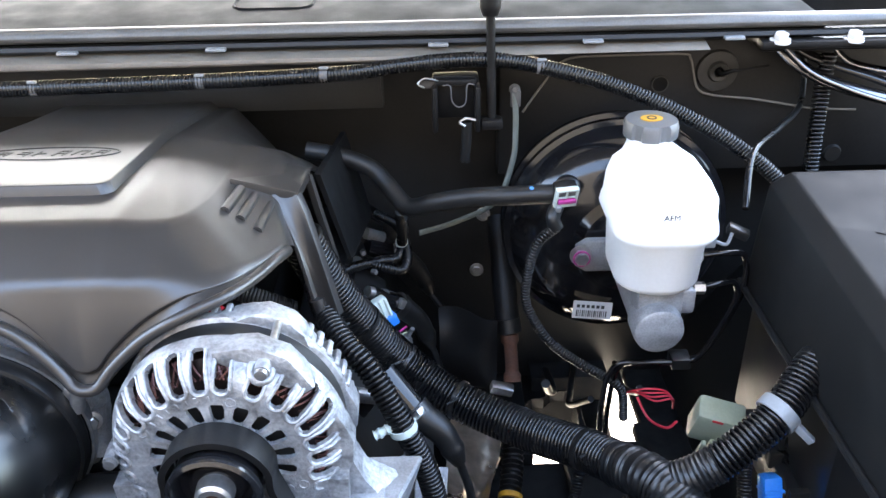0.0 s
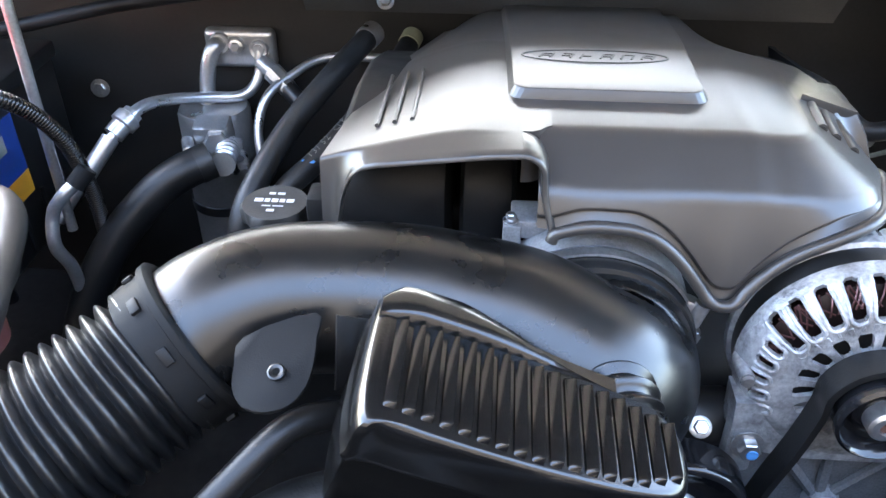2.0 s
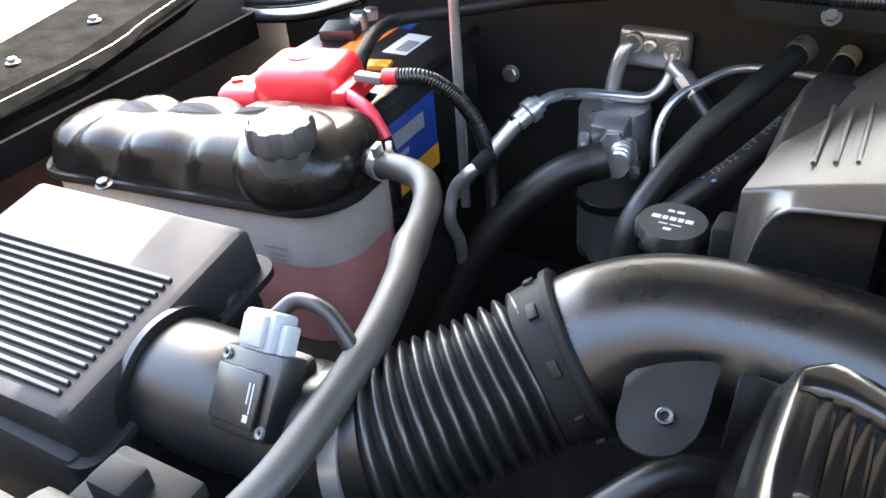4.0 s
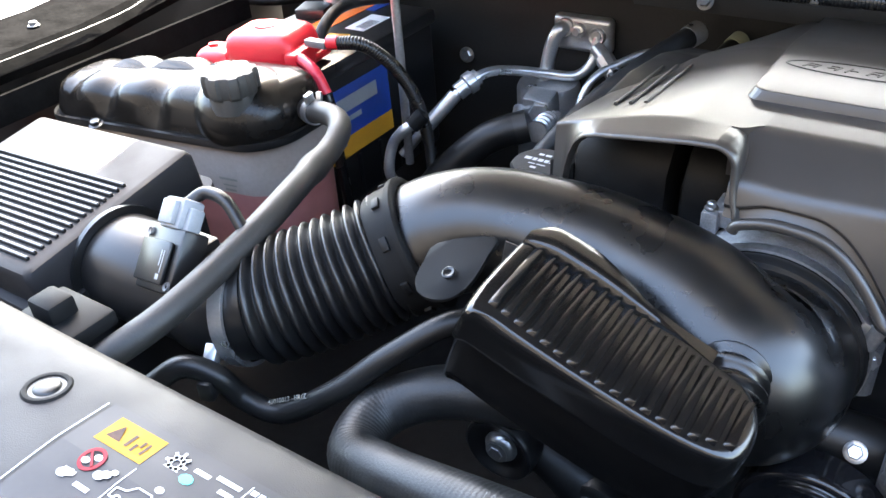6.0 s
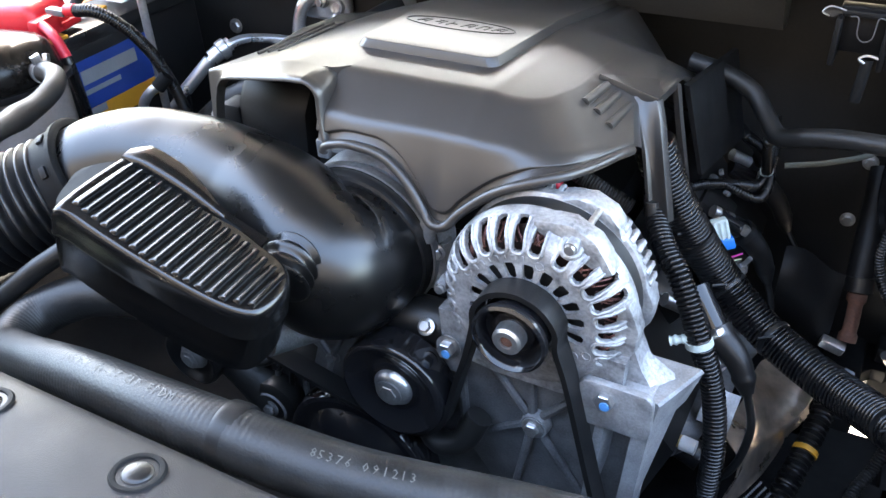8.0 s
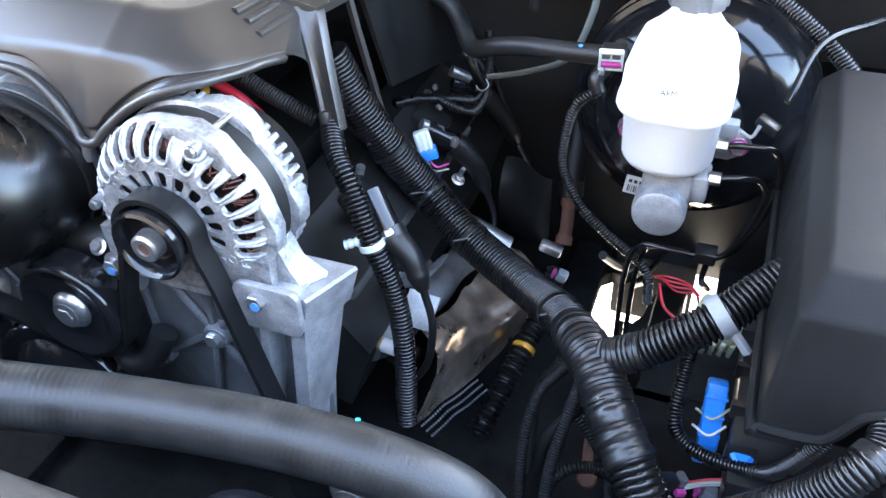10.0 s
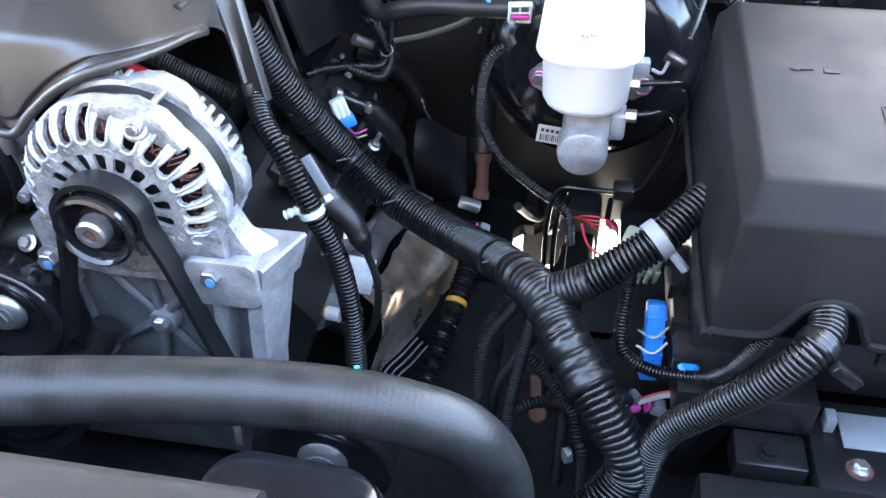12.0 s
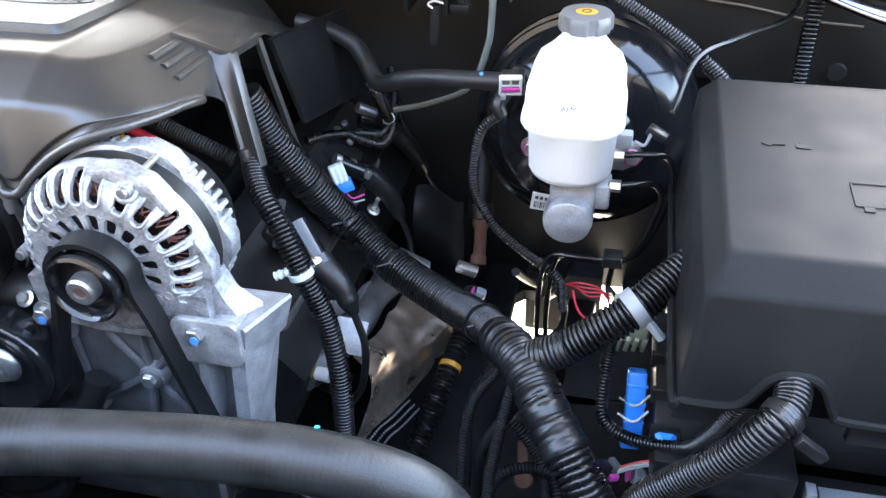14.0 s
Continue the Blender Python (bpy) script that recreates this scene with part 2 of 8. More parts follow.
def sweep(pts, radius, seg=14, n=10, step=None, cap=True, flat=1.0):
    """A tube along a smooth line; radius is a number or a function of (metres along, share of the way)."""
    line = spline(pts, n)
    if step:
        line = even(spline(pts, 24), step)
    if len(line) < 3:
        line = [line[0], line[0].lerp(line[-1], 0.5), line[-1]]
    bm = bmesh.new()
    rings = []
    total = sum((b - a).length for a, b in zip(line, line[1:]))
    run, side = 0.0, None
    for k, c in enumerate(line):
        way = (line[min(k + 1, len(line) - 1)] - line[max(k - 1, 0)]).normalized()
        if side is None:
            side = way.orthogonal().normalized()
        side = (side - way * side.dot(way)).normalized()
        up = way.cross(side)
        if k:
            run += (c - line[k - 1]).length
        r = radius(run, run / total) if callable(radius) else radius
        rings.append([bm.verts.new(c + r * (side * math.cos(a) + up * math.sin(a) * flat)) for a in (2 * math.pi * j / seg for j in range(seg))])
    for a, b in zip(rings, rings[1:]):
        for j in range(seg):
            bm.faces.new((a[j], a[(j + 1) % seg], b[(j + 1) % seg], b[j]))
    if cap:
        bm.faces.new(rings[0][::-1])
        bm.faces.new(rings[-1])
    return bm


def loom_tube(pts, r, pitch=0.0045, deep=0.0011, seg=14):
    """Split convoluted tubing."""
    return sweep(pts, lambda s, u: r + deep * (2.1 * math.sqrt(abs(math.sin(math.pi * s / pitch))) - 1.1), seg=seg, step=pitch / 8)


def loft(loops, cap=True):
    bm = bmesh.new()
    rings = [[bm.verts.new(v) for v in lp] for lp in loops]
    n = len(rings[0])
    for a, b in zip(rings, rings[1:]):
        for j in range(n):
            bm.faces.new((a[j], a[(j + 1) % n], b[(j + 1) % n], b[j]))
    if cap:
        bm.faces.new(rings[0][::-1])
        bm.faces.new(rings[-1])
    return bm


def rounded(w, d, r, seg=5, cx=0.0, cy=0.0):
    """The outline of a rounded rectangle."""
    out = []
    for sx, sy, a0 in ((1, 1, 0), (-1, 1, 90), (-1, -1, 180), (1, -1, 270)):
        for k in range(seg + 1):
            a = radians(a0 + 90 * k / seg)
            out.append((cx + sx * (w / 2 - r) + r * math.cos(a), cy + sy * (d / 2 - r) + r * math.sin(a)))
    return out


def hexagon(r, h, m=None, bevel=0.0008):
    return prism([(r * math.cos(math.pi * k / 3), r * math.sin(math.pi * k / 3)) for k in range(6)], h, m, bevel, 1)


def bolt(at, way, r=0.0065, parent=None, material=STEEL, dab=None, h=0.007, name="bolt", label=""):
    """A flanged hex bolt; a paint dab on its head where it has one."""
    m = axis(at, way)
    b = join(hexagon(r, h, m), lathe([(0, 0.0), (r * 1.45, 0.0), (r * 1.45, 0.0015), (r * 1.0, 0.0025), (0, 0.0026)], m, 20))
    ob = part(name, b, material, parent, label)
    if dab is not None:
        part("paint_dab", lathe([(r * 0.55, 0), (r * 0.5, 0.0006), (0, 0.0008)], m @ Matrix.Translation((r * 0.2, -r * 0.2, h)), 10), dab, ob if parent is not None else None)
    return ob


def band(pts, r, width, parent, material, name="band", label=""):
    return part(name, sweep(pts, r, seg=18, n=6), material, parent, label)


def letters(words, size, m, material, parent, name="lettering", thick=0.0002):
    cu = bpy.data.curves.new(name, "FONT")
    cu.body = words
    cu.size = size
    cu.extrude = thick
    cu.resolution_u = 2
    tmp = bpy.data.objects.new("t", cu)
    me = bpy.data.meshes.new_from_object(tmp)
    bpy.data.objects.remove(tmp)
    bm = bmesh.new()
    bm.from_mesh(me)
    bpy.data.meshes.remove(me)
    bm.transform(m)
    return part(name, bm, material, parent, smooth=False)


def letters_along(words, pts, r, start, size, lean, material, parent, name="lettering"):
    """Lettering printed along a hose: each character sits on the skin, lean gives the outward way."""
    line = even(spline(pts, 24), 0.001)
    out = None
    for k, ch in enumerate(words):
        j = int((start + k * size * 0.68) * 1000)
        if ch == " " or j + 2 >= len(line):
            continue
        way = (line[min(j + 3, len(line) - 1)] - line[max(j - 3, 0)]).normalized()
        nrm = Vector(lean)
        nrm = (nrm - way * nrm.dot(way)).normalized()
        m = plane_pose(line[j] + nrm * (r + 0.0003), way, nrm.cross(way))
        cu = bpy.data.curves.new(name, "FONT")
        cu.body, cu.size, cu.resolution_u = ch, size, 1
        tmp = bpy.data.objects.new("t", cu)
        me = bpy.data.meshes.new_from_object(tmp)
        bpy.data.objects.remove(tmp)
        bm = bmesh.new()
        bm.from_mesh(me)
        bpy.data.meshes.remove(me)
        bm.transform(m)
        out = bm if out is None else join(out, bm)
    return part(name, out, material, parent, smooth=False)


def bars(rows, m, material, parent, name="print", thick=0.0003):
    """Plain bars (x, y, width, height) in a plane."""
    bm = bmesh.new()
    for x, y, w, h in rows:
        vs = [bm.verts.new((x, y, thick)), bm.verts.new((x + w, y, thick)), bm.verts.new((x + w, y + h, thick)), bm.verts.new((x, y + h, thick))]
        bm.faces.new(vs)
    bm.transform(m)
    return part(name, bm, material, parent, smooth=False)


def plane_pose(o, right, up):
    """A pose with x along right and z out of the plane of right and up."""
    x = Vector(right).normalized()
    z = x.cross(Vector(up)).normalized()
    y = z.cross(x)
    m = Matrix((x, y, z)).transposed().to_4x4()
    return Matrix.Translation(o) @ m


# ---- the setting ----
def slab(name, label, material, x0, x1, y0, y1, z0, z1, category, bevel=0.004):
    ob = part(name, box_at(x0, x1, y0, y1, z0, z1, bevel), material)
    return tagged(ob, label, category, kind="structure")


def extrude_x(profile, x0, x1, n=2):
    """A strip with a closed profile in y and z, drawn out along x."""
    return loft([[(x0 + (x1 - x0) * k / n, y, z) for y, z in profile] for k in range(n + 1)])


ground = tagged(part("ground", box_at(-60, 60, -60, 60, -0.3, 0, 0), GROUND), "pale sunlit concrete ground below the car", "ground", kind="structure")
# unseen wall, added to keep the low front dark in reflections
slab("wall_unseen_front", "unseen dark plain wall added behind the camera to darken reflections", UNSEENWALL, -14, 14, -4.6, -4.2, 0.0, 4.7, "wall", 0.01)
slab("wall_firewall", "dusty black painted steel firewall behind the engine", FIREWALL, -1.25, 0.98, 0.64, 0.70, 0.575, 1.14, "firewall")
slab("wall_fender_left", "black inner fender panel of the engine bay", DARK, -1.32, -1.26, -0.55, 0.7, 0.55, 1.05, "inner fender")
slab("wall_fender_right", "black inner fender panel beside the fuse box", DARK, 0.93, 0.98, -0.55, 0.7, 0.55, 1.05, "inner fender")
slab("wall_radiator", "black radiator support below the front cover", DARK, -1.1, 0.95, -0.40, -0.27, 0.35, 1.0, "radiator support")

cowl = thing("cowl", "grey cowl panel with a rubber weather strip and white clips", "cowl", (-0.15, 0.5, 1.14), kind="structure")
def cowl_ring(x, up):
    return [(x, 0.478, 1.150 + up), (x, 0.474, 1.152 + up), (x, 0.473, 1.157 + 0.5 * up), (x, 0.474, 1.163), (x, 0.492, 1.167), (x, 0.56, 1.168), (x, 0.56, 1.152 + up)]
part("cowl_edge", loft([cowl_ring(x, up) for x, up in ((-1.2, 0.004), (-0.4, 0.004), (-0.1, 0.005), (0.12, 0.006), (0.13, 0.008), (0.3, 0.010), (0.455, 0.011), (0.463, 0.0115))]), COWL, cowl, "light grey cowl edge")
part("cowl_top", extrude_x([(0.505, 1.172), (0.507, 1.182), (0.53, 1.186), (0.60, 1.190), (0.80, 1.208), (0.80, 1.17)], -1.2, 0.60, 10), COWLTOP, cowl, "smooth blue-grey panel top")
part("cowl_side", extrude_x([(0.605, 1.150), (0.605, 1.187), (0.62, 1.192), (0.80, 1.208), (0.80, 1.15)], 0.60, 1.2, 4), MATTE, cowl)
recess = loft([[(-0.03 + x * k, 0.615 + y * k, 1.1905 + 0.09 * y * k - h) for x, y in rounded(0.10, 0.05, 0.018, 5)] for k, h in ((1.0, -0.001), (0.95, -0.003), (0.8, 0.004), (0.3, 0.006))])
part("recess", recess, COWLTOP, cowl, "stamped recess")
part("weather_strip", extrude_x([(0.500 + 0.011 * math.cos(a), 1.187 + 0.008 * math.sin(a)) for a in (2 * math.pi * k / 12 for k in range(12))], -1.2, 0.74, 8), SEAL, cowl, "dark rubber weather strip")
part("seal_lip", extrude_x([(0.489, 1.170), (0.484, 1.174), (0.486, 1.178), (0.495, 1.178)], -1.2, 0.74, 8), RUBBER, cowl)
for cx in (-0.62, -0.43, -0.235, -0.075, 0.166, 0.335, 0.49):
    part("clip", box_at(cx - 0.011, cx + 0.011, 0.476, 0.484, 1.1715, 1.1750, 0.001), GREYPLUG, cowl)

hood = thing("hood", "raised hood with a grey inner panel", "hood", (-0.18, 0.70, 1.20))
HINGE, LENGTH, LIFT = (0.76, 1.282), 1.45, radians(39)
def hood_at(d, h):
    return (HINGE[0] - d * math.cos(LIFT) - h * math.sin(LIFT), HINGE[1] + d * math.sin(LIFT) - h * math.cos(LIFT))
part("inner_panel", extrude_x([hood_at(0.0, 0.0), hood_at(0.04, 0.006), hood_at(0.10, 0.0), hood_at(LENGTH * 0.5, 0.0), hood_at(LENGTH, 0.0), hood_at(LENGTH, -0.01), hood_at(0, -0.01)], -0.98, 0.62, 6), HOODPAINT, hood, "grey painted inner panel")
part("liner", extrude_x([hood_at(0.50, 0.001), hood_at(0.515, 0.016), hood_at(LENGTH - 0.22, 0.016), hood_at(LENGTH - 0.20, 0.001)], -0.90, 0.54, 6), LINER, hood, "black quilted hood liner")
part("outer_panel", extrude_x([hood_at(0.0, -0.012), hood_at(LENGTH + 0.01, -0.012), hood_at(LENGTH + 0.01, -0.03), hood_at(0.0, -0.03)], -0.99, 0.63, 6), CARPAINT, hood)

# front shroud over the radiator
shroud = thing("front_shroud", "dark grey textured plastic radiator shroud with push clips and a service label", "shroud", (-0.1, -0.4, 1.0), kind="structure")
prof = [(-0.252, 1.045), (-0.252, 1.068), (-0.255, 1.0735), (-0.262, 1.077), (-0.285, 1.083), (-0.33, 1.088), (-0.42, 1.087), (-0.52, 1.070), (-0.56, 1.04), (-0.56, 1.02), (-0.40, 1.02)]
part("shroud_panel", extrude_x(prof, -0.68, 0.24, 10), SHROUD, shroud)
prof2 = [(-0.262, 1.03), (-0.264, 1.060), (-0.272, 1.066), (-0.33, 1.072), (-0.50, 1.060), (-0.56, 1.03), (-0.40, 1.01)]
part("shroud_end", extrude_x(prof2, 0.235, 0.80, 4), SHROUD, shroud)
part("shroud_end", extrude_x(prof2, -1.0, -0.675, 4), SHROUD, shroud)
def shroud_z(y):
    ys, zs = [-0.42, -0.33, -0.285, -0.262], [1.087, 1.088, 1.083, 1.077]
    return float(np.interp(y, ys, zs))
for sx, sy in ((-0.228, -0.284), (-0.101, -0.282), (-0.543, -0.302), (0.03, -0.282)):
    m = axis((sx, sy, shroud_z(sy) - 0.001), (0, 0.13, 1))
    part("push_clip", lathe([(0.0, 0.0032), (0.0070, 0.0030), (0.0085, 0.0022), (0.0092, 0.0012), (0.0122, 0.0012)], m, 28), BLACK, shroud, "black push clip")
    part("clip_ring", lathe([(0.0118, 0.0010), (0.0124, 0.0022), (0.0136, 0.0025), (0.0152, 0.0024), (0.0165, 0.0008)], m, 28), LID, shroud)

# inner fender ledges
ledge = thing("fender_ledge", "black painted fender ledge with bolts", "fender", (-1.2, 0.1, 0.9), kind="structure")
part("rail", loft([[(-1.30, y, 1.02), (-1.20, y, 1.035), (-1.19, y, 1.05), (-1.205, y, 1.072), (-1.26, y, 1.075), (-1.33, y, 1.078), (-1.345, y, 1.06), (-1.345, y, 0.9), (-1.30, y, 0.9)] for y in (-0.6, -0.2, 0.2)] + [[(a - 0.25 * (y - 0.2), y, b) for a, b in ((-1.30, 1.02), (-1.20, 1.035), (-1.19, 1.05), (-1.205, 1.072), (-1.26, 1.075), (-1.33, 1.078), (-1.345, 1.06), (-1.345, 0.9), (-1.30, 0.9))] for y in (0.35, 0.5, 0.7)]), RAIL, ledge)
# thin raised lip added for the highlight line along the rail
part("rail_highlight_lip", sweep([(-1.196, -0.3, 1.066), (-1.196, 0.2, 1.066), (-1.231, 0.35, 1.066), (-1.27, 0.5, 1.066)], 0.0013, seg=8, n=4), DARK, ledge, "thin bright edge line")
for bx, by in ((-1.255, 0.16), (-1.272, 0.30), (-1.305, 0.45)):
    bolt((bx, by, 1.076), (0, 0, 1), 0.006, ledge, CAPGREY)
part("flange", loft([[(-1.185, y, 0.99), (-1.178, y, 0.99), (-1.178, y, 1.03), (-1.185, y, 1.03)] for y in (-0.4, 0.0, 0.5)]), RAIL, ledge)
ledge_r = thing("fender_ledge", "black painted fender ledge beside the fuse box", "fender", (0.9, 0.1, 0.9), kind="structure")
part("rail", loft([[(0.98, y, 1.02), (0.90, y, 1.035), (0.885, y, 1.06), (0.92, y, 1.08), (1.05, y, 1.085), (1.15, y, 1.07), (1.18, y, 0.9), (0.98, y, 0.9)] for y in (-0.6, -0.2, 0.2, 0.5, 0.7)]), CARPAINT, ledge_r)

# closing panels low in the bay, with the gaps that show the ground
slab("floor_engine_left", "black splash shield low in the engine bay", FLOOR, -1.28, -0.27, -0.28, 0.66, 0.58, 0.60, "splash shield")
slab("floor_engine_middle", "black splash shield under the engine", FLOOR, -0.30, 0.34, -0.28, 0.46, 0.56, 0.58, "splash shield")
slab("floor_engine_right", "black splash shield under the fuse box", FLOOR, 0.30, 0.95, -0.28, 0.36, 0.58, 0.60, "splash shield")
slab("floor_brace", "black brace across the gap beside the frame", FLOOR, 0.235, 0.288, 0.455, 0.655, 0.57, 0.60, "brace")
slab("floor_brace_rear", "black cross member behind the steering shaft", FLOOR, 0.30, 0.42, 0.60, 0.70, 0.50, 0.62, "brace")
slab("floor_gap_strip", "black brace across the wheel opening", FLOOR, 0.33, 0.445, 0.34, 0.478, 0.56, 0.60, "brace")
slab("floor_rear_right", "black liner behind the wheel opening", FLOOR, 0.452, 0.95, 0.515, 0.66, 0.58, 0.60, "liner")
slab("floor_rear_middle", "black transmission tunnel behind the engine", FLOOR, -0.30, 0.235, 0.42, 0.70, 0.54, 0.58, "tunnel")
frame_rail = tagged(part("frame_rail", box_at(0.368, 0.414, -0.28, 0.66, 0.44, 0.575, 0.008), DARK), "black steel chassis rail beside the engine", "frame rail", kind="structure")
slab("floor_side_right", "black liner beside the wheel opening", FLOOR, 0.440, 0.95, 0.36, 0.517, 0.58, 0.60, "liner")
wheelhouse = tagged(part("wheel_house", loft([[(0.51, y, 0.60), (0.54, y, 0.70), (0.62, y, 0.80), (0.80, y, 0.86), (0.93, y, 0.86), (0.93, y, 0.84), (0.80, y, 0.84), (0.63, y, 0.78), (0.56, y, 0.69), (0.53, y, 0.60)] for y in (0.14, 0.3, 0.5, 0.64)]), DARK), "black plastic wheel house liner", "liner", kind="structure")


# ---- engine cover ----
MID = -0.183
def cover_drop(x):
    a = max(0.0, abs(x - MID) - 0.100)
    return 0.026 * (a / 0.123) ** 1.48
def cover_top(x, y):
    roll = y - min(0.355, 0.395 - 1.146 * (x + 0.03))
    fall = 0.5 * (math.sqrt(roll * roll + 0.00002) + roll)
    return 1.1385 - 0.085 * (y - 0.17) - cover_drop(x) - (0.10 + 0.32 * min(1.0, max(0.0, (x + 0.075) / 0.05))) * fall
EDGE_X = [-0.412, -0.401, -0.396, -0.391, -0.384, -0.374, -0.361, -0.320, -0.270, -0.2505]
EDGE_Z = [1.03, 1.04, 1.074, 1.093, 1.107, 1.1155, 1.1200, 1.1280, 1.1375, 1.1400]
def cover_edge(x):
    return float(np.interp(x, EDGE_X, EDGE_Z))
def lip_y(x):
    return float(np.interp(x, [-0.39, -0.36, -0.25], [0.112, 0.104, 0.0885]))
def fillet(poly, r, n=4):
    out = [Vector(poly[0])]
    for a, b, c in zip(poly, poly[1:], poly[2:]):
        a, b, c = Vector(a), Vector(b), Vector(c)
        k = min(r, (a - b).length * 0.45, (c - b).length * 0.45)
        p, q = b + (a - b).normalized() * k, b + (c - b).normalized() * k
        for j in range(n + 1):
            t = j / n
            out.append(p * (1 - t) ** 2 + b * 2 * t * (1 - t) + q * t * t)
    out.append(Vector(poly[-1]))
    return out
REAR_Y = (0.56, 0.535, 0.48, 0.43, 0.40, 0.375, 0.35, 0.32, 0.28)
def cover_profile(x):
    """The hooded mouth on the left: from the rear over the top to the mouth's edge."""
    e, ly = cover_edge(x), lip_y(x)
    zu = cover_top(x, 0.128)
    rear = [(y, cover_top(x, y) - (0.05 if k == 0 else 0.0)) for k, y in enumerate(REAR_Y)]
    return fillet([*rear, (0.20, cover_top(x, 0.20)), (0.128, zu), (ly + 0.006, e + 0.0050), (ly + 0.001, e + 0.0035), (ly, e), (ly + 0.006, e - 0.001)], 0.004)

engine_cover = thing("engine_cover", "dark grey moulded plastic engine cover with a raised badge panel", "engine cover", (MID, 0.3, 1.03))
bm = bmesh.new()
xs = [-0.412 + k * (0.412 - 0.2505) / 54 for k in range(55)]
grid = [[Vector((x, p[0], p[1])) for p in cover_profile(x)] for x in xs]
for row in grid:
    for p in row:
        w = min(1.0, max(0.0, (-0.28 - p.x) / 0.12))
        p.x += w * (0.008 + 0.085 * max(0.0, p.y - 0.10) + 0.10 * max(0.0, p.y - 0.24))
# front: the crease of the top, the foot of the sloping band, and the lower edge with its two arches
STRAIGHT = [-0.2290, -0.205, -0.185, -0.165, -0.147, -0.130, -0.118, -0.110, -0.1015, -0.093, -0.084]
BEND = [(-0.072, 0.140, 1.139), (-0.060, 0.141, 1.138), (-0.048, 0.146, 1.1365), (-0.040, 0.156, 1.1345), (-0.034, 0.172, 1.132), (-0.029, 0.196, 1.128), (-0.024, 0.224, 1.1235), (-0.012, 0.244, 1.1185), (0.003, 0.251, 1.1115), (0.013, 0.252, 1.106)]
CREASE = [(x, 0.139, 1.141) for x in STRAIGHT] + BEND
FOOT = [(x, 0.093, 1.114) for x in STRAIGHT] + [(-0.070, 0.094, 1.1125), (-0.054, 0.096, 1.112), (-0.033, 0.100, 1.111), (-0.012, 0.109, 1.109), (0.005, 0.125, 1.106), (0.016, 0.148, 1.100), (0.024, 0.166, 1.0965), (0.029, 0.179, 1.0935), (0.0315, 0.187, 1.091), (0.033, 0.192, 1.0885)]
LOWER = [(-0.2290, 0.080, 1.0845), (-0.205, 0.080, 1.0925), (-0.185, 0.080, 1.0930), (-0.165, 0.080, 1.0900), (-0.147, 0.078, 1.0805), (-0.130, 0.0745, 1.0640), (-0.118, 0.0710, 1.0490)]
LOWER += [(-0.110, 0.067, 1.041), (-0.1015, 0.065, 1.0395), (-0.093, 0.067, 1.0415), (-0.084, 0.072, 1.052), (-0.070, 0.077, 1.0645), (-0.054, 0.080, 1.0765), (-0.028, 0.082, 1.0905), (-0.006, 0.092, 1.0965), (0.008, 0.108, 1.0965), (0.0195, 0.136, 1.093), (0.027, 0.158, 1.0915), (0.031, 0.172, 1.089), (0.0325, 0.180, 1.087), (0.033, 0.187, 1.085)]
BACK_X = STRAIGHT + [-0.072, -0.060, -0.048, -0.037, -0.026, -0.014, -0.002, 0.010, 0.022, 0.034]
crease, foot, lower, back = (spline(q, 5) for q in (CREASE, FOOT, LOWER, [(x, 0.56, 0) for x in BACK_X]))
front = []
for u, f, b, r in zip(crease, foot, lower, back):
    far = []
    for k, y in enumerate(REAR_Y):
        v = (y - u.y) / (0.56 - u.y)
        v = max(v, 0.02 * (len(REAR_Y) - k))
        yy = u.y + (0.56 - u.y) * v
        xx = u.x + (r.x - u.x) * v
        far.append(Vector((xx, yy, cover_top(xx, yy) * min(1, v / 0.25) + (1 - min(1, v / 0.25)) * u.z - (0.05 if k == 0 else 0.0))))
    span = f - b
    inset = span.normalized() * min(0.013, 0.5 * span.length)
    g1 = b + inset
    front.append(fillet([*far, u, f, g1, g1 + Vector((0.0, 0.006, 0.0)) - inset * 0.2, b + Vector((0.0, 0.006, 0.002))], 0.007))
cols = [[bm.verts.new(p) for p in row] for row in grid]
cols2 = [[bm.verts.new(p + Vector((-0.009, 0.001, 0))) for p in front[0]]] + [[bm.verts.new(p) for p in row] for row in front]
for block_ in (cols, cols2):
    for a, b in zip(block_, block_[1:]):
        for k in range(len(a) - 1):
            bm.faces.new((a[k], a[k + 1], b[k + 1], b[k]))
rim = [e for e in bm.edges if e.is_boundary]
got = bmesh.ops.extrude_edge_only(bm, edges=rim)
for v in [g for g in got["geom"] if isinstance(g, bmesh.types.BMVert)]:
    v.co += Vector((0, 0.006 if v.co.y < 0.3 else -0.004, -0.003))
    if v.co.x < -0.40:
        v.co.z -= 0.02
part("shell", bm, COVER, engine_cover, angle=50)
def along(line, n):
    run = [0.0]
    for a, b in zip(line, line[1:]):
        run.append(run[-1] + (b - a).length)
    return [Vector([float(np.interp(run[-1] * k / n, run, [p[j] for p in line])) for j in range(3)]) for k in range(n + 1)]
